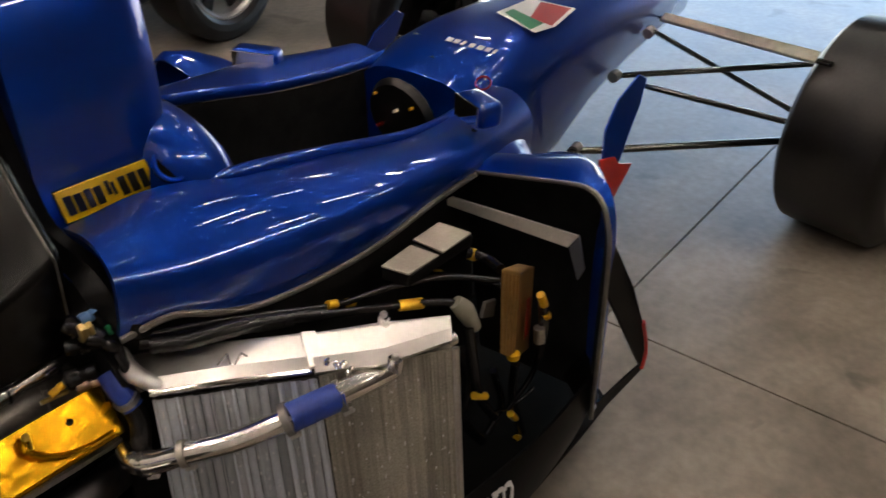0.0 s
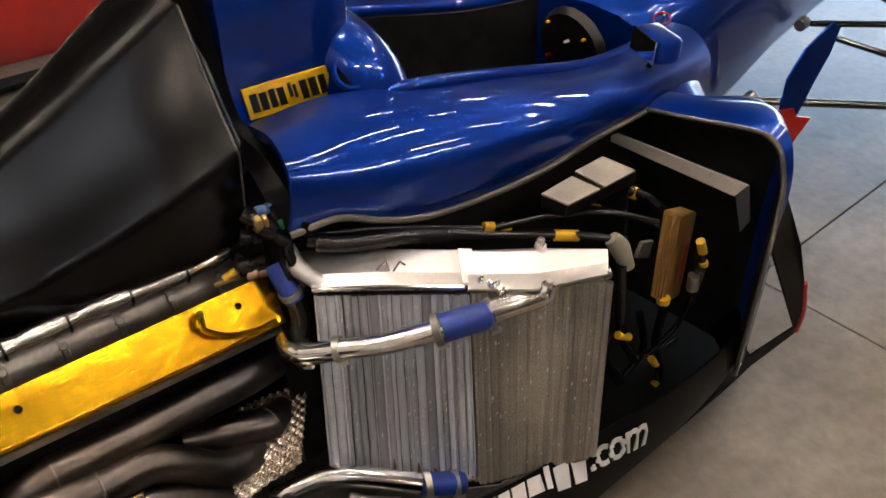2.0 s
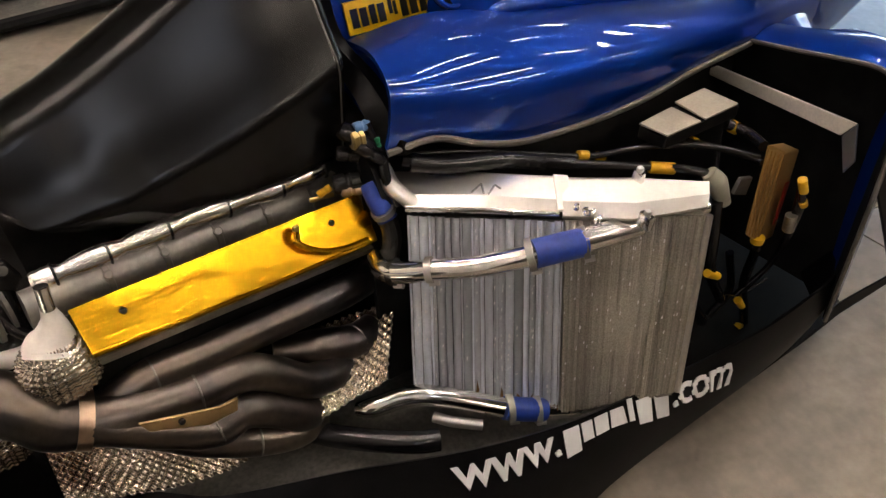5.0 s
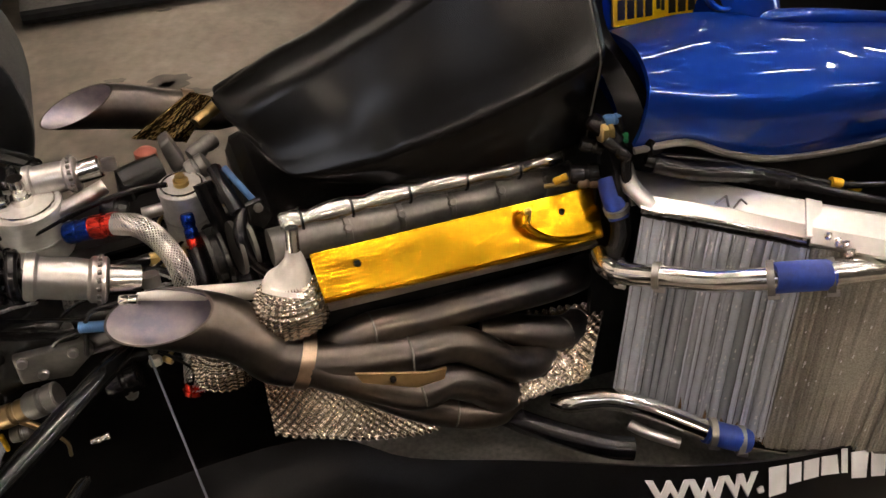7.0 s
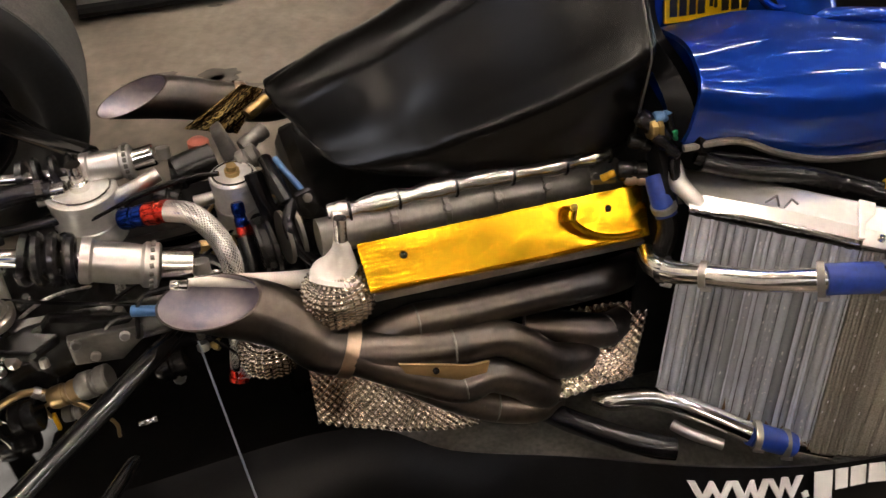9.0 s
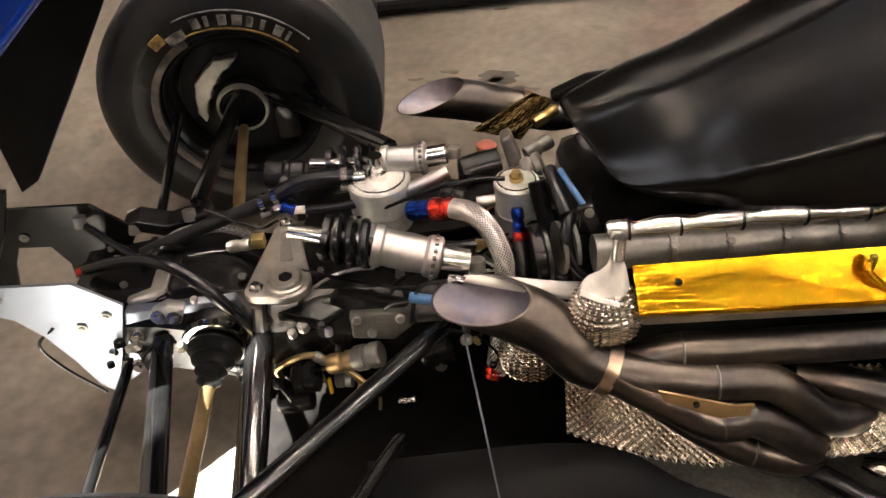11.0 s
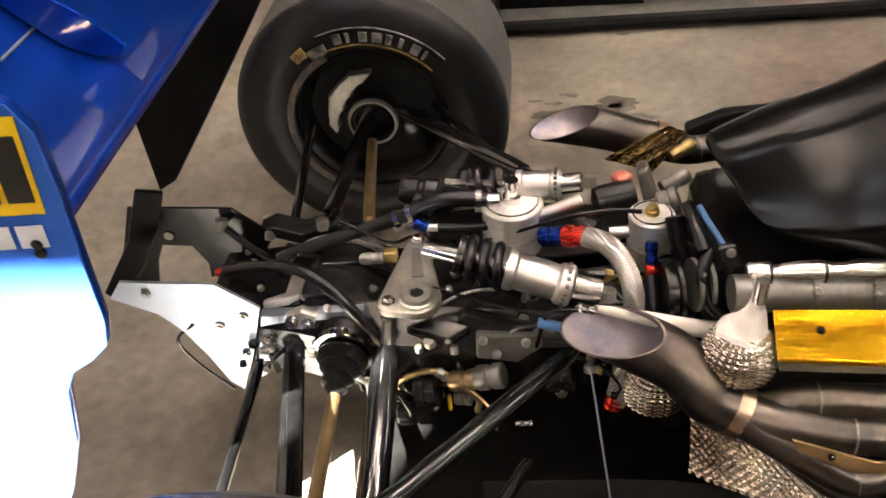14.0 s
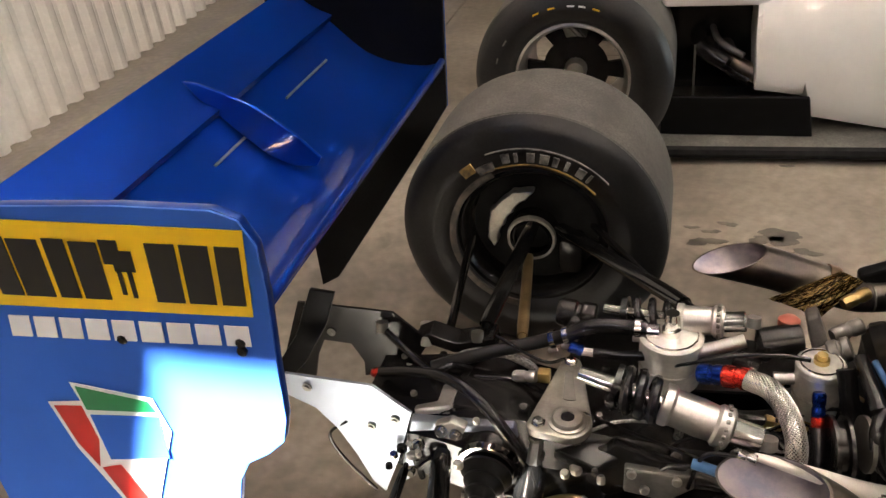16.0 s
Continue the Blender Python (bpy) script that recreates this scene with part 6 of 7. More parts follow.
# valve block and actuators on the gearbox flank
vb = part("valve_block", slab([(0.3079, -0.1383, 0.3356), (0.412, -0.1525, 0.351), (0.4179, -0.1529, 0.3247), (0.3769, -0.1485, 0.282), (0.3068, -0.1386, 0.2824)], (0, 0.02, 0), 0.004), CAST, car, "grey valve block with fittings")
for a, b, r, m in (((0.2598, -0.1516, 0.2381), (0.3098, -0.1579, 0.254), 0.018, SHAFT), ((0.3051, -0.1573, 0.2533), (0.3533, -0.1641, 0.2695), 0.022, CAST), ((0.4212, -0.1621, 0.2525), (0.4684, -0.1647, 0.2639), 0.022, DARKCAST), ((0.3708, -0.1767, 0.1567), (0.4004, -0.1793, 0.1629), 0.007, ALU), ((0.2641, -0.1436, 0.1884), (0.2946, -0.1475, 0.191), 0.014, CAST), ((0.1666, -0.1744, 0.1776), (0.2266, -0.1773, 0.1862), 0.02, DARKCAST), ((0.1997, -0.1564, 0.2147), (0.2393, -0.1591, 0.2227), 0.028, DARKCAST)):
    fitting(a, b, r, m, vb, "actuator")
part("tape_mark", box((0.2573, -0.1659, 0.2006), (0.006, 0.01, 0.035), bev=0.002), YELLOW, vb)
for q in ((0.3199, -0.1429, 0.3308), (0.3907, -0.1529, 0.3366), (0.3414, -0.1464, 0.3023)):
    part("block_bolt", bolt(q, (0, -1, 0.3), 0.008, 0.006), ALU_DULL, vb)
part("gearbox_lug", slab([(0.2578, -0.1131, 0.3459), (0.279, -0.1156, 0.3529), (0.2969, -0.1182, 0.3223), (0.2835, -0.1165, 0.3012), (0.2619, -0.1137, 0.3191)], (0, 0.01, 0), 0.003), CAST, gb)
part("gearbox_rib", slab([(0.2251, -0.1105, 0.2905), (0.2901, -0.117, 0.3668), (0.4082, -0.1429, 0.3538), (0.279, -0.1258, 0.2478)], (0, 0.02, 0), 0.004), DARKCAST, gb)
# Studs at random places, many bright, added to stand in for small glints.
rg = random.Random(11)
for k in range(64):
    x, s = rg.uniform(-0.12, 0.62), rg.choice((-1, -1, 1))
    q = Vector((x, s * rg.uniform(0.02, 0.12), 0.345 + rg.uniform(-0.03, 0.02))) if k < 40 else Vector((x, -rg.uniform(0.12, 0.17), rg.uniform(0.2, 0.33)))
    part("gearbox_glint_stud", bolt(q, (0, s * 0.3, 1), rg.uniform(0.006, 0.011), rg.uniform(0.006, 0.014)), rg.choice((CAST, DARKCAST, ALU_DULL, ALU)), gb)
# crowded fittings between gearbox and engine
alt = part("alternator", lathe((0.5071, 0.0561, 0.4601), (0.5805, 0.0734, 0.4664), [(0, 0.014), (0.004, 0.026), (0.05, 0.028), (0.07, 0.026), (0.072, 0.014)], 22), DARKCAST, car, "dark alternator with an orange cap")
part("orange_cap", lathe((0.557, 0.092, 0.466), (0.558, 0.096, 0.494), [(0, 0.017), (0.022, 0.018), (0.028, 0.01)], 14), mat("orange_cap", (0.4, 0.1, 0.06), 0.5, 0, 0, 0.15, 20), alt)
part("grey_bracket", slab([(0.5785, 0.0734, 0.507), (0.5966, 0.0734, 0.5176), (0.6156, 0.0537, 0.4734), (0.5928, 0.0535, 0.4565)], (0, 0.03, 0), 0.005), CAST, alt)
part("black_cap", lathe((0.5164, 0.0457, 0.4429), (0.5188, 0.0457, 0.478), [(0, 0.014), (0.03, 0.014)], 12), HOSE, alt)
for a, b, r, m in (((0.6225, 0.0738, 0.4753), (0.6683, 0.0959, 0.487), 0.014, CAST), ((0.6481, 0.1571, 0.4818), (0.6899, 0.1801, 0.4943), 0.012, BRASS), ((0.6132, 0.0341, 0.4701), (0.6448, 0.0351, 0.4852), 0.02, CAST), ((0.473, 0.039, 0.4387), (0.5101, 0.0266, 0.4281), 0.018, DARKCAST), ((0.1651, 0.1292, 0.4434), (0.236, 0.1243, 0.4366), 0.026, DARKCAST), ((0.1866, 0.1094, 0.4379), (0.2241, 0.1064, 0.4131), 0.02, DARKCAST)):
    fitting(a, b, r, m, alt, "fitting")
part("belt", tube([(0.6245, -0.0396, 0.5021), (0.6377, -0.0649, 0.4415), (0.6588, -0.089, 0.3639)], 0.014, 8, 4, flat=0.4), HOSE, car)
for a, b, r, m in (((0.6469, -0.1234, 0.4331), (0.6697, -0.1202, 0.4326), 0.042, CAST), ((0.6071, -0.1106, 0.4056), (0.6431, -0.1073, 0.4067), 0.05, DARKCAST)):
    part("pulley", lathe(a, b, [(0, r * 0.5), (0, r), (0.006, r), (0.008, r * 0.8), (0.018, r * 0.8), (0.02, r), (0.026, r), (0.026, r * 0.4)], 26), m, car)
pbk = part("pale_bracket", slab([(0.668, -0.1601, 0.5351), (0.693, -0.1558, 0.5376), (0.7056, -0.1546, 0.502), (0.6901, -0.1576, 0.4853), (0.6693, -0.1607, 0.4986)], (0, 0.012, 0), 0.003), DARKCAST, car, "dark cast bracket with bolts")
part("bracket_bolt", bolt((0.6853, -0.159, 0.5279), (0, -1, 0.4), 0.007, 0.006), CAST, pbk)
part("blue_line", tube([(0.6617, -0.0362, 0.519), (0.6718, -0.0604, 0.5091), (0.6813, -0.0838, 0.5023), (0.6903, -0.0989, 0.4917)], 0.005, 10, 4), LBLUE, car, "light blue coolant line")
part("black_hose", tube([(0.6697, -0.1026, 0.482), (0.6565, -0.1382, 0.4684), (0.6687, -0.1543, 0.4247), (0.6946, -0.1681, 0.4008)], 0.010, 10, 5), HOSE, car)
part("black_hose", tube([(0.648, -0.0201, 0.5076), (0.6539, -0.0712, 0.5023), (0.6624, -0.1037, 0.484)], 0.012, 10, 4), HOSE, car)

# crowded small lines, clips and unions over the gearbox
cl = random.Random(23)
for k in range(34):
    x = cl.uniform(-0.05, 0.6)
    y = cl.uniform(-0.14, 0.06)
    z = 0.335 + 0.05 * cl.random() - (0.1 if y < -0.09 else 0.0)
    a = Vector((x, y, z - (0.06 if 0.0 < x < 0.27 and y > -0.2 else 0.0)))
    dx, dy = cl.uniform(0.05, 0.16), cl.uniform(-0.06, 0.06)
    mid = a + Vector((dx * 0.5, dy * 0.3, cl.uniform(0.0, 0.035)))
    end = a + Vector((dx, dy, cl.uniform(-0.03, 0.01)))
    r = cl.choice((0.0025, 0.003, 0.004, 0.006, 0.008))
    line = part("small_line", tube([a - Vector((0, 0, 0.03)), a, mid, end, end - Vector((0, 0, 0.04))], r, 8, 5), cl.choice((HOSE, HOSE, HOSE, DARKCAST, BRAID, SHAFT)), gb)
    if k % 2 == 0:
        fitting(mid, mid + (end - mid).normalized() * cl.uniform(0.018, 0.03), r + 0.0035, cl.choice((ALU_DULL, CAST, BRASS, ALU, DARKCAST)), line, "union")
part("breather_cable", tube([(0.3225, 0.0193, 0.4115), (0.3863, 0.001, 0.4466), (0.4613, -0.0172, 0.4882), (0.5312, -0.0315, 0.5107), (0.5715, -0.0323, 0.5076)], 0.003, 8, 4), HOSE, car)

# ---- nose, front suspension, mirrors ----
def nose_ring(x, w, z0, z1, e=2.8, k=28, cy=0.0, tuck=0.0):
    out = []
    for i in range(k):
        a = 2 * math.pi * i / k
        c, s = math.cos(a), math.sin(a)
        out.append((x, cy + w * (1 - tuck * max(0.0, 0.35 - s) / 1.35) * math.copysign(abs(c) ** (2 / e), c), (z0 + z1) / 2 + (z1 - z0) / 2 * math.copysign(abs(s) ** (2 / e), s)))
    return out
bm = bmesh.new()
rings(bm, [nose_ring(x, w, z0, z1, e, tuck=0.42) for x, w, z0, z1, e in ((2.24, 0.20, 0.13, 0.62, 3.6), (2.34, 0.205, 0.13, 0.668, 3.6), (2.5, 0.205, 0.14, 0.688, 3.6), (2.75, 0.195, 0.2, 0.692, 3.6), (2.95, 0.18, 0.29, 0.69, 3.4), (3.2, 0.16, 0.355, 0.675, 3.2), (3.5, 0.13, 0.4, 0.64, 3), (3.8, 0.08, 0.41, 0.57, 3), (3.88, 0.03, 0.45, 0.52, 2.8))])
nose = part("nose", bm, BLUE, car, "long glossy blue nose with sponsor prints")
for k in range(7):
    a, b = 0.04 + k * 0.135, 0.04 + k * 0.135 + (0.1, 0.09, 0.05, 0.08, 0.1, 0.09, 0.05)[k]
    p, q = Vector((2.352, 0.0, 0.674)), Vector((2.362, -0.165, 0.671))
    part("nose_print", slab([p.lerp(q, a), p.lerp(q, b), p.lerp(q, b) + Vector((0.02, 0.002, 0.003)), p.lerp(q, a) + Vector((0.02, 0.002, 0.003))], (0, 0, 0.0012)), WHITEINK, nose)
part("nose_print", slab([(2.525, -0.16, 0.6865), (2.6, -0.175, 0.688), (2.77, -0.14, 0.691), (2.76, 0.0, 0.6935), (2.59, 0.0, 0.691)], (0, 0, 0.001)), WHITEINK, nose)
part("nose_print", slab([(2.535, -0.14, 0.688), (2.6, -0.02, 0.6925), (2.64, -0.02, 0.693), (2.6, -0.14, 0.689)], (0, 0, 0.0012)), GREENP, nose)
part("nose_print", slab([(2.6, -0.165, 0.6885), (2.615, -0.09, 0.691), (2.75, -0.04, 0.6935), (2.76, -0.13, 0.6915)], (0, 0, 0.0012)), REDP, nose)
part("nose_print", tube([(2.28 + 0.012 * math.cos(k * 0.785), -0.175 + 0.02 * math.sin(k * 0.785), 0.628 + 0.012 * math.cos(k * 0.785)) for k in range(9)], 0.002, 6, 2), REDP, nose)
gd = Vector((2.2225, -0.3072, 0.5055))
part("round_sticker", lathe(gd, gd + Vector((-0.001, -0.004, 0.002)), [(0, 0.022), (0.004, 0.022), (0.004, 0.0)], 24), WHITEINK, nose)
part("round_sticker", lathe(gd + Vector((-0.001, -0.004, 0.002)), gd + Vector((-0.0015, -0.006, 0.003)), [(0, 0.0185), (0.002, 0.0185), (0.002, 0.0)], 24), GREENP, nose, "green round sticker")
# mirrors
def mirror(base, c, w, h, side, lab):
    base, c = Vector(base), Vector(c)
    m = part("mirror", box(c, (0.06, w, h), pose(0, 0, 0, 0, 0, side * 24), 0.016, seg=3), BLUE, car, lab)
    part("mirror_glass", box(c + pose(0, 0, 0, 0, 0, side * 24) @ Vector((-0.031, 0, 0)), (0.004, w * 0.9, h * 0.86), pose(0, 0, 0, 0, 0, side * 24), 0.001), MIRROR, m)
    part("mirror_stem", tube([base, c - Vector((0, 0, h / 2))], 0.006, 8, 1), HOSE, m)
mirror((2.0398, -0.3022, 0.5893), (2.0509, -0.3195, 0.6768), 0.10, 0.055, -1, "small glossy blue wing mirror on a thin stem")
mirror((2.0612, 0.309, 0.5572), (2.045, 0.3325, 0.6255), 0.12, 0.062, 1, "small glossy blue wing mirror on a thin stem")
# right front suspension, seen against the daylight
def fsusp(f, flipy):
    m = mir if flipy else (lambda p: p)
    for a, b, r in (((2.73, -0.19, 0.293), (3.42, -0.74, 0.262), 0.015), ((3.009, -0.165, 0.439), (3.404, -0.74, 0.52), 0.012), ((3.248, -0.15, 0.342), (3.309, -0.74, 0.328), 0.013), ((3.262, -0.15, 0.53), (3.336, -0.74, 0.325), 0.011), ((3.393, -0.13, 0.53), (3.182, -0.74, 0.57), 0.012)):
        arm(m(a), m(b), r)
    for q in ((2.76, -0.2, 0.293), (3.012, -0.175, 0.441), (3.262, -0.16, 0.515)):
        eye(m(q), (1, 0, 0.2), 0.018, 0.03)
    part("arm_fairing", slab([m(k) for k in ((3.2, -0.7, 0.585), (3.37, -0.16, 0.548), (3.33, -0.16, 0.535), (3.15, -0.7, 0.568))], (0, 0, 0.01), 0.003), CASTLT, car)
fsusp(fr, False)
fsusp(fl, True)
# barge boards
BB = [(1.9544, -0.6749, 0.5769), (1.9873, -0.6955, 0.5106), (2.0333, -0.7178, 0.4201), (2.0918, -0.7298, 0.3048), (2.1178, -0.7358, 0.225), (2.1102, -0.7374, 0.1808), (2.0251, -0.7249, 0.3077), (1.953, -0.7009, 0.4356)]
for f in (lambda p: p, mir):
    bb = part("barge_board", slab([f(p) for p in BB], (0.0, 0.006, 0), 0.001), CARBON, car, "black curved barge board with a red edge")
    part("red_edge", tube([f((2.0907, -0.7294, 0.3098)), f((2.121, -0.7361, 0.2241)), f((2.1148, -0.7381, 0.1737))], 0.005, 8, 4), REDP, bb)
    part("foot_strip", slab([f(p) for p in ((2.0, -0.69, 0.116), (2.065, -0.712, 0.15), (2.103, -0.735, 0.19), (2.118, -0.738, 0.168), (2.088, -0.712, 0.112), (2.015, -0.69, 0.068))], (0, 0.004, 0), 0.001), CARBON, bb)
    tv = part("turning_vane", slab([f(p) for p in ((2.66, -0.4, 0.6), (2.7, -0.404, 0.58), (2.672, -0.41, 0.52), (2.63, -0.413, 0.47), (2.58, -0.416, 0.39), (2.49, -0.411, 0.42), (2.5, -0.402, 0.5), (2.56, -0.398, 0.56))], (0.0, 0.006, 0), 0.001), BLUE, car, "blue turning vane with a red lower tab")
    part("red_tab", slab([f(p) for p in ((2.4637, -0.4147, 0.4367), (2.5335, -0.4225, 0.423), (2.5545, -0.4265, 0.3975), (2.6246, -0.4337, 0.3745), (2.5145, -0.4308, 0.2783), (2.4681, -0.4238, 0.338))], (0.0, 0.006, 0), 0.001), REDP, tv)

# ---- radiator bay electrics ----
ecu_q = [(1.6474, -0.4025, 0.5296), (1.655, -0.4571, 0.5321), (1.8357, -0.4661, 0.5365), (1.8333, -0.3907, 0.5328)]
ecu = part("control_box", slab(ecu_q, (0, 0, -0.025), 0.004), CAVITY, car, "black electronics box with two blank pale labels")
for q in (((1.6439, -0.4059, 0.5346), (1.6516, -0.4605, 0.5371), (1.7295, -0.4651, 0.5394), (1.7265, -0.4036, 0.5368)), ((1.7449, -0.3956, 0.5369), (1.7409, -0.4658, 0.5398), (1.8261, -0.4671, 0.5413), (1.8233, -0.3949, 0.5378))):
    part("blank_label", slab(list(q), (0, 0, 0.003)), BEIGE, ecu)
gbx = [(1.7742, -0.569, 0.5347), (1.8296, -0.5763, 0.5018), (1.8164, -0.5916, 0.3139), (1.7683, -0.585, 0.3547)]
gx = part("gold_box", slab(gbx, Vector((1.9194, -0.5563, 0.4608)) - Vector((1.8296, -0.5763, 0.5018)), 0.003), BROWNGOLD, car, "gold-brown finned connector box with red marks")
for k in range(5):
    rib_a, rib_b = Vector(gbx[0]).lerp(Vector(gbx[1]), (k + 0.5) / 5), Vector(gbx[3]).lerp(Vector(gbx[2]), (k + 0.5) / 5)
    part("box_rib", tube([rib_a.lerp(rib_b, 0.04), rib_a.lerp(rib_b, 0.96)], 0.0022, 6, 1), BROWNGOLD, gx)
part("red_mark", slab([(1.8464, -0.5863, 0.4352), (1.8693, -0.5818, 0.4281), (1.8613, -0.5875, 0.3536), (1.8397, -0.5929, 0.3508)], (-0.003, -0.003, 0)), REDP, gx)
part("box_tip", lathe((1.8106, -0.5899, 0.3327), (1.8104, -0.5913, 0.3116), [(0, 0.013), (0.012, 0.012), (0.016, 0.006)], 14), YELLOW, gx)
part("grey_clip", slab([(1.7693, -0.5469, 0.4536), (1.8008, -0.5502, 0.4453), (1.7912, -0.5526, 0.4121), (1.7558, -0.5484, 0.4259)], (0, 0.008, 0), 0.002), CAST, gx)
part("rubber_boot", tube([(1.7212, -0.5119, 0.466), (1.7327, -0.5246, 0.4475), (1.748, -0.5398, 0.406)], [0.014, 0.019, 0.013], 14, 4), GREYGREEN, car, "grey-green rubber cable boot")
LOOMS = (
    (((1.2465, -0.2784, 0.5511), (1.2934, -0.3059, 0.5416), (1.3722, -0.3309, 0.5304), (1.4743, -0.3529, 0.4985), (1.5345, -0.3731, 0.4812)), 0.012),
    (((1.2673, -0.2699, 0.5464), (1.3463, -0.3074, 0.542), (1.4429, -0.3312, 0.5144), (1.5623, -0.3722, 0.4837), (1.6515, -0.4237, 0.4973), (1.7407, -0.4804, 0.4956), (1.8057, -0.5467, 0.4829)), 0.006),
    (((1.5201, -0.373, 0.4858), (1.6047, -0.4142, 0.4712), (1.6764, -0.4586, 0.4642), (1.7187, -0.5021, 0.4616), (1.7373, -0.5151, 0.4464)), 0.008),
    (((1.7521, -0.4329, 0.4757), (1.7668, -0.4737, 0.4818), (1.7969, -0.5169, 0.4749), (1.801, -0.5566, 0.4802)), 0.006),
    (((1.8301, -0.4562, 0.4943), (1.8495, -0.4888, 0.4856), (1.8264, -0.537, 0.4928)), 0.010),
    (((1.7299, -0.5372, 0.4177), (1.7415, -0.5452, 0.3355), (1.7573, -0.5521, 0.2437), (1.8096, -0.5606, 0.1531)), 0.010),
    (((1.8317, -0.5845, 0.2914), (1.8555, -0.573, 0.1781), (1.8882, -0.5804, 0.08), (1.9127, -0.5873, -0.0197)), 0.009),
    (((1.8656, -0.6044, 0.4478), (1.8848, -0.6047, 0.3436), (1.8929, -0.593, 0.229), (1.8407, -0.5728, 0.1566)), 0.006),
    (((1.8674, -0.6058, 0.4343), (1.8839, -0.612, 0.3763), (1.8997, -0.6006, 0.275)), 0.008),
    (((1.9307, -0.5799, 0.1569), (1.8733, -0.5668, 0.1378), (1.8087, -0.5599, 0.1666)), 0.003),
    (((1.7328, -0.5234, 0.3544), (1.7546, -0.5316, 0.2621), (1.7378, -0.534, 0.1844), (1.7981, -0.5433, 0.0842)), 0.012),
    (((1.8294, -0.5384, 0.2482), (1.8612, -0.5463, 0.1397), (1.815, -0.5445, 0.0893)), 0.008),
)
for q, r in LOOMS:
    part("cable_loom", tube(list(q), r, 10, 6), HOSE, car)
lm = part("ribbed_conduit", tube([(1.2528, -0.2907, 0.5475), (1.3048, -0.318, 0.5388), (1.3828, -0.3466, 0.5317), (1.4644, -0.3627, 0.5055)], [0.0125 + 0.0025 * (k % 2) for k in range(48)], 12, 12), HOSE, car, "ribbed black cable conduit")
def band(a, b, r, material=YELLOW, name="yellow_band"):
    part(name, tube([a, b], r, 12, 1), material, lm)
band((1.5474, -0.3667, 0.4897), (1.5656, -0.3721, 0.4846), 0.008)
band((1.5826, -0.3777, 0.4795), (1.5974, -0.3832, 0.4766), 0.008)
band((1.6494, -0.4417, 0.4658), (1.6873, -0.4647, 0.4609), 0.0105)
band((1.7568, -0.4384, 0.4752), (1.7666, -0.4446, 0.471), 0.010)
band((1.8348, -0.4618, 0.4918), (1.8447, -0.4682, 0.4856), 0.012)
band((1.7383, -0.5548, 0.256), (1.7731, -0.5587, 0.233), 0.008)
band((1.8834, -0.5879, 0.0128), (1.9195, -0.5926, -0.0174), 0.010)
band((1.8704, -0.5846, 0.059), (1.9001, -0.5883, 0.0367), 0.008)
band((1.852, -0.5746, 0.1375), (1.8719, -0.5775, 0.1125), 0.008)
band((1.8571, -0.6083, 0.4515), (1.8702, -0.612, 0.4229), 0.0085)
band((1.8708, -0.6069, 0.3659), (1.8727, -0.6095, 0.3322), 0.011, CASTLT, "grey_connector")
band((1.8764, -0.6145, 0.3997), (1.8816, -0.6156, 0.39), 0.008)
# connectors at the bulkhead corner
for a, b, r, m in (((1.1692, -0.2289, 0.6076), (1.2055, -0.259, 0.5775), 0.014, HOSE), ((1.1755, -0.2475, 0.5931), (1.1956, -0.2502, 0.5933), 0.015, BRASS), ((1.1856, -0.2417, 0.6084), (1.2116, -0.2448, 0.6085), 0.009, LBLUE), ((1.2123, -0.2578, 0.5928), (1.218, -0.2606, 0.5774), 0.007, GREENP), ((1.1826, -0.2546, 0.5874), (1.2166, -0.2741, 0.5573), 0.011, HOSE), ((1.1644, -0.2222, 0.5624), (1.1952, -0.2383, 0.5554), 0.012, DARKCAST), ((1.1269, -0.2224, 0.4986), (1.1482, -0.2252, 0.507), 0.006, YELLOW), ((1.1124, -0.2205, 0.4929), (1.151, -0.2271, 0.4926), 0.004, BRASS), ((1.152, -0.2256, 0.5094), (1.1933, -0.2429, 0.5135), 0.016, DARKCAST), ((1.1588, -0.2384, 0.5017), (1.1889, -0.249, 0.5023), 0.010, COPPER)):
    fitting(a, b, r, m, lm, "connector")
part("silver_lead", tube([(1.2068, -0.2437, 0.6131), (1.2189, -0.2623, 0.5654), (1.2155, -0.2773, 0.5322), (1.2219, -0.3063, 0.4901)], 0.009, 10, 5), HOSE, lm)

# lettering bars along the black lower panel
rs = spline(U, 12)
rl_ = spline(L, 12)
def on_rim(u, v):
    s = u * (len(rs) - 1)
    k = min(int(s), len(rs) - 2)
    a = rs[k].lerp(rs[k + 1], s - k)
    b = rl_[k].lerp(rl_[k + 1], s - k)
    mid = a * 0.5 + b * 0.5 + Vector((0, -0.012, 0.015))
    return a.lerp(mid, v * 2) if v < 0.5 else mid.lerp(b, v * 2 - 1)
def u_of(x):
    return min(range(400), key=lambda i: abs(on_rim(i / 399, 0.4).x - x)) / 399
def gp(g, h, lift=0.006):
    """A place on the panel: g along the line of print in letters, h up from its base line."""
    s = g / 14.6
    vb = 0.27 + (-0.02 * 2 * s if s < 0.5 else -0.02 + 0.37 * (2 * s - 1))
    vt = 0.07 + (-0.05 * 2 * s if s < 0.5 else -0.05 + 0.18 * (2 * s - 1))
    return on_rim(u_of(1.105 + 0.57 * (g + 0.28 * h) / 14.6), vb + (vt - vb) * h) + Vector((0, -lift, lift))
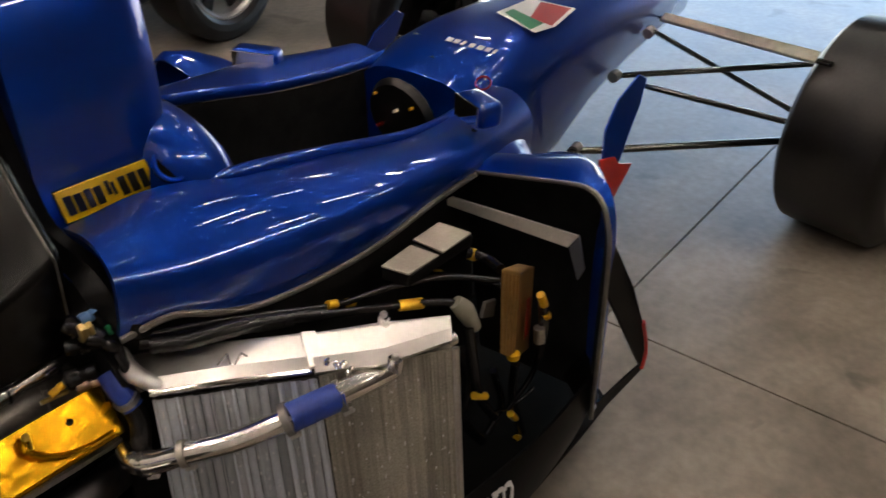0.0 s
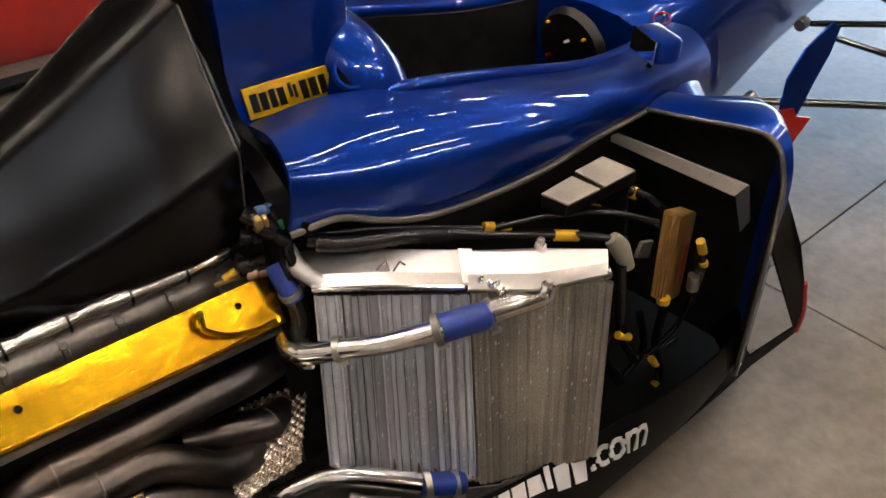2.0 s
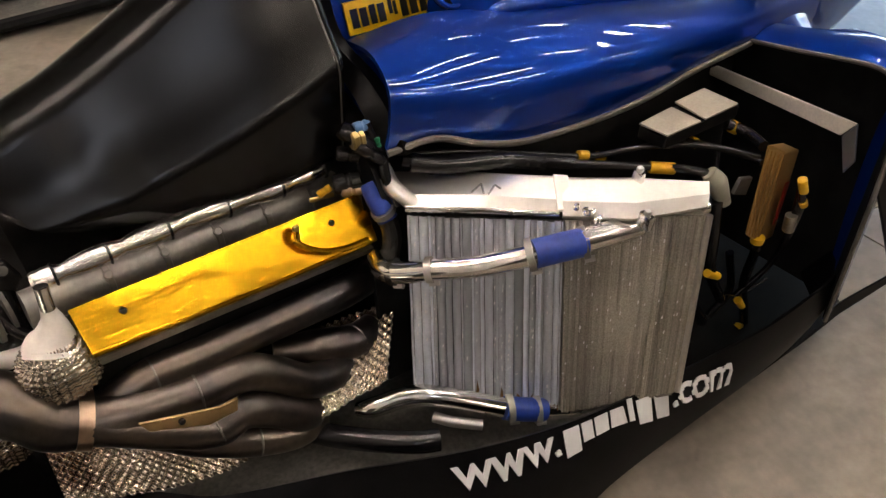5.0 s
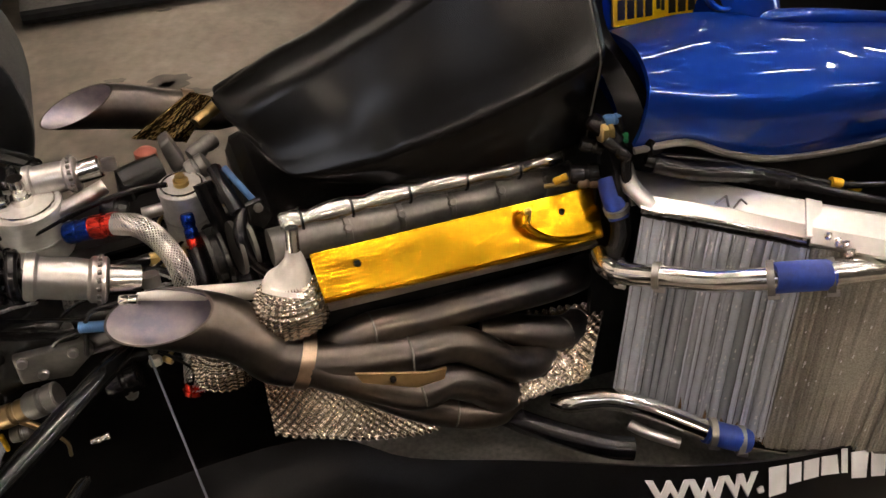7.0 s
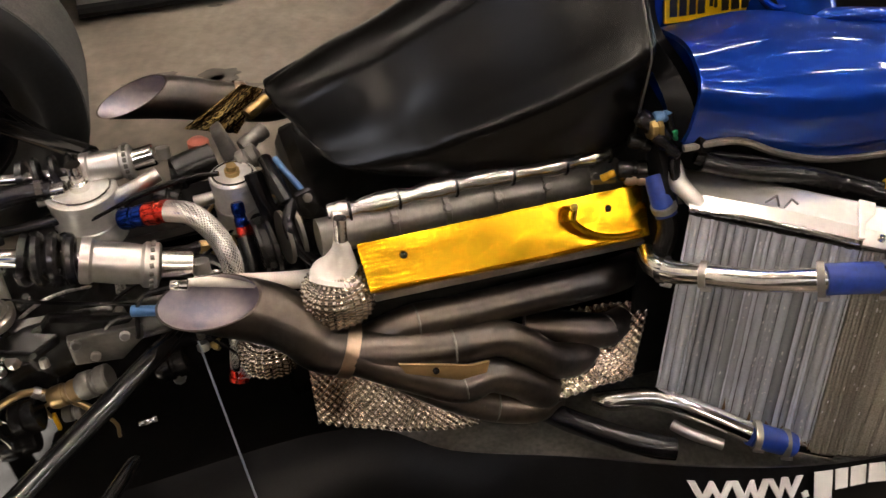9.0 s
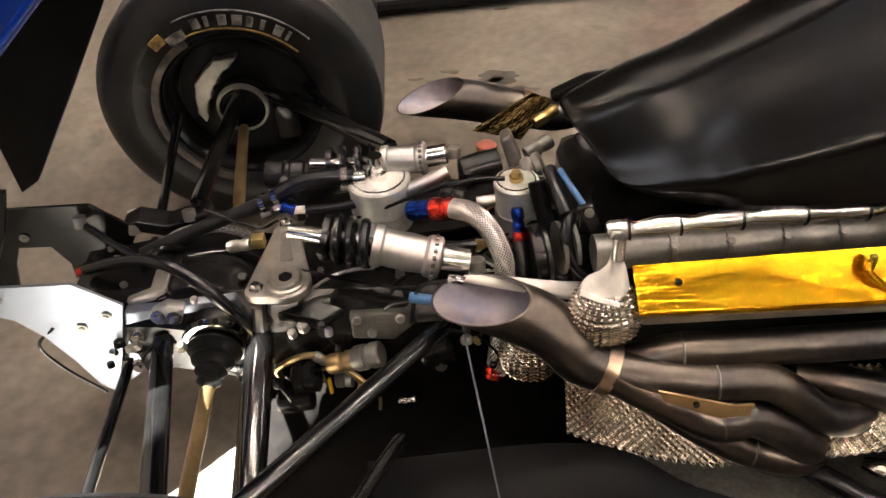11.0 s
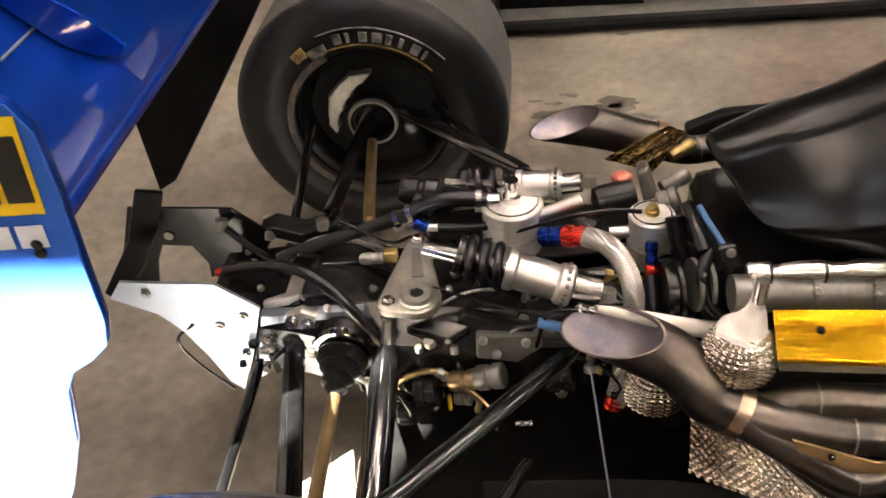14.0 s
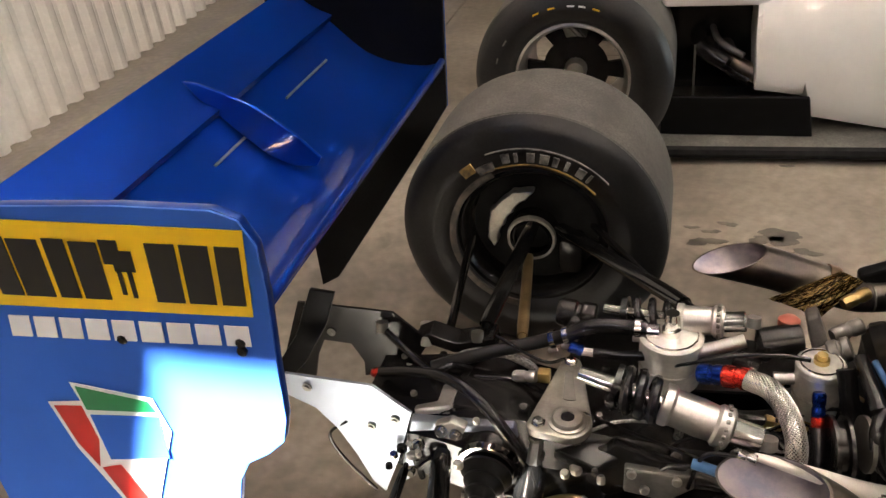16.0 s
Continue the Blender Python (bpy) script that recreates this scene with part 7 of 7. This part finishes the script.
for g0, g1, lo, hi in [(4.65, 5.45, -0.3, 0.95), (5.65, 6.1, 0, 0.95), (6.25, 7.05, 0, 0.95), (7.2, 7.95, 0, 0.95), (8.1, 8.5, 0, 1.2), (8.65, 9.5, -0.3, 0.95), (9.7, 10.6, -0.3, 0.95)]:
    part("print_bar", slab([gp(g0, lo), gp(g1, lo), gp(g1, hi), gp(g0, hi)], (0, -0.001, 0.001)), WHITEINK, side_panel)


def letters(text, size, extrude=0.001, shear=0.25):
    cu = bpy.data.curves.new("lettering", "FONT")
    cu.body, cu.size, cu.extrude, cu.shear, cu.offset = text, size, extrude, shear, 0.012 * size
    ob = new("lettering", cu)
    me = bpy.data.meshes.new_from_object(ob.evaluated_get(bpy.context.evaluated_depsgraph_get()))
    bpy.data.objects.remove(ob)
    return me


def put_letters(me, material, parent, label):
    me.materials.clear()
    me.materials.append(material)
    t = new("lettering", me)
    t.parent = parent
    t["label"] = label
    return t


for word, g0, g1 in (("www.", 0.0, 4.4), (".com", 10.9, 14.6)):
    me = letters(word, 1.0, 0.002, 0.0)
    xs = [v.co.x for v in me.vertices]
    for v in me.vertices:
        v.co = gp(g0 + (v.co.x - min(xs)) / (max(xs) - min(xs)) * (g1 - g0), v.co.y / 0.52, 0.006 + v.co.z * 0.5)
    put_letters(me, WHITEINK, side_panel, "white italic lettering")


# ---- heat sheet and dark cowl by the far exhaust ----
part("gold_sheet", sheet(dimple([(0.54, 0.24, 0.425), (0.63, 0.215, 0.41), (0.69, 0.225, 0.487), (0.655, 0.245, 0.492)], 60, 24, 0.0015, 15, 6, 0, 0.012), 0.0006), mat("gold_heat_sheet", (0.2, 0.14, 0.06), 0.22, 1.0, 0, 0.25, 9, 0.2, 120), car, "dull gold dimpled heat sheet")
part("far_cowl", slab([(0.7022, 0.3131, 0.4396), (0.7734, 0.3183, 0.468), (0.9314, 0.3236, 0.4769), (0.9535, 0.3214, 0.3662), (0.7096, 0.3156, 0.3778)], (0, 0.03, 0), 0.006), CARBON, car)

# ---- the white and red racing car beside it ----
other = tagged(empty("racing_car"), "white and red single-seater racing car parked alongside", "racing car")
OY = 1.65
wheel("rear_wheel", (0.008, OY + 0.09, 0.335), 0.335, 0.4, 0.19, -1, other, ALU_DULL, "black slick tyre on a silver rim with dark spokes", DARKCAST)
wheel("rear_wheel", (0.008, OY + 1.47, 0.335), 0.335, 0.4, 0.19, 1, other, ALU_DULL, "black slick tyre on a silver rim with dark spokes", DARKCAST)
wheel("front_wheel", (3.3, OY + 0.42, 0.3), 0.3, 0.26, 0.19, -1, other, ALU_DULL, "black slick tyre on a silver rim with dark spokes", DARKCAST)
wheel("front_wheel", (3.3, OY + 1.2, 0.3), 0.3, 0.26, 0.19, 1, other, ALU_DULL, "black slick tyre on a silver rim with dark spokes", DARKCAST)
for a0, m in ((118, YELLOW), (106, YELLOW), (92, WHITEINK), (84, WHITEINK), (74, YELLOW), (150, OLDPRINT), (165, OLDPRINT)):
    arc_bar((0.008, 0, 0.335), OY - 0.114, 0.252, 0.262, a0, a0 - 5, 0.006, m, other, 4, "tyre_mark")
part("undertray", slab([(0.3, OY - 0.0, 0.035), (2.4, OY + 0.08, 0.035), (2.4, OY + 1.6, 0.035), (0.3, OY + 1.6, 0.035)], (0, 0, 0.02), 0.003), GREYFLOOR, other, "dull brown-grey undertray")
part("undertray_edge", tube([(0.3, OY - 0.004, 0.04), (2.4, OY + 0.076, 0.04)], 0.022, 8, 1), CAVITY, other)
part("skirt", slab([(0.3, OY + 0.11, 0.2), (0.79, OY + 0.11, 0.2), (0.815, OY + 0.11, 0.056), (0.3, OY + 0.11, 0.056)], (0, 0.02, 0), 0.004), CARBON, other)
part("engine_bay", box((0.47, OY + 0.75, 0.31), (0.5, 0.7, 0.4), bev=0.04), DARKCAST, other)
for k, (x, z, r, m) in enumerate(((0.4, 0.34, 0.03, DARKCAST), (0.48, 0.28, 0.022, DARKCAST), (0.45, 0.37, 0.012, CAST), (0.5, 0.3, 0.03, EXH))):
    part("side_pipe", tube([(x, OY + 0.7, z), (x + 0.03, OY + 0.3, z - 0.02), (x + 0.12, OY + 0.22, z - 0.06)], r, 12, 5), m, other)
part("side_stay", tube([(0.406, OY + 0.28, 0.33), (0.41, OY + 0.3, 0.055)], 0.004, 8, 1), ALU_DULL, other)
part("rear_deck", slab([(0.28, OY + 0.16, 0.5), (0.64, OY + 0.16, 0.5), (0.64, OY + 1.3, 0.5), (0.28, OY + 1.3, 0.5)], (0, 0, 0.05), 0.02), WHITEP, other, "white rear deck over the bare engine")


def flank_panel(name, pts, material, label):
    """A body side: outline on the near plane, rolled over to the top and the far side."""
    bm = bmesh.new()
    def ring(x, zb, zt):
        return [(x, OY + 0.16, zb), (x, OY + 0.13, zb + 0.06), (x, OY + 0.14, zt - 0.1), (x, OY + 0.2, zt - 0.02), (x, OY + 0.3, zt), (x, OY + 1.2, zt), (x, OY + 1.36, zt - 0.1), (x, OY + 1.36, zb)]
    rings(bm, [ring(*p) for p in pts])
    return part(name, bm, material, other, label)


flank_panel("rear_bodywork", [(0.598, 0.36, 0.57), (0.612, 0.21, 0.58), (0.77, 0.19, 0.59), (0.79, 0.115, 0.59), (1.0, 0.08, 0.6), (1.238, 0.045, 0.6)], WHITEP, "white rear bodywork with louvres")
red_side = flank_panel("sidepod", [(1.24, 0.043, 0.602), (2.0, 0.045, 0.58), (2.3, 0.06, 0.46), (2.45, 0.1, 0.36)], REDP, "red sidepod with black lettering")
for k in range(9):
    part("louvre", slab([(0.7 + 0.05 * k, OY + 0.24, 0.592), (0.72 + 0.05 * k, OY + 0.24, 0.592), (0.73 + 0.05 * k, OY + 0.38, 0.606), (0.71 + 0.05 * k, OY + 0.38, 0.606)], (0, 0, 0.003)), CAVITY, other)
bm = bmesh.new()
rings(bm, [nose_ring(0.8, 0.26, 0.3, 0.9, cy=OY + 0.78), nose_ring(1.4, 0.3, 0.3, 0.85, cy=OY + 0.78), nose_ring(2.4, 0.3, 0.2, 0.66, cy=OY + 0.78), nose_ring(3.6, 0.16, 0.2, 0.4, cy=OY + 0.78)])
part("tub", bm, WHITEP, other, "white tub and nose")
for y in (OY + 0.33, OY + 1.25):
    for x in (2.85, 3.2):
        part("front_arm", tube([(x, OY + 0.78 + (0.2 if y > OY + 0.78 else -0.2), 0.33), (3.3, y + (0.09 if y < OY + 0.78 else -0.09), 0.3)], 0.012, 10, 1), DARKCAST, other)
for y in (OY + 0.33, OY + 1.35):
    for x in (-0.12, 0.3):
        part("rear_arm", tube([(x, OY + 0.78 + (0.15 if y > OY + 0.78 else -0.15), 0.33), (0.008, y, 0.33)], 0.012, 10, 1), DARKCAST, other)


me = letters("formula", 0.15)
me.transform(pose(1.6, OY + 0.124, 0.27, 88, 0, 0))
put_letters(me, INK, red_side, "black italic lettering")
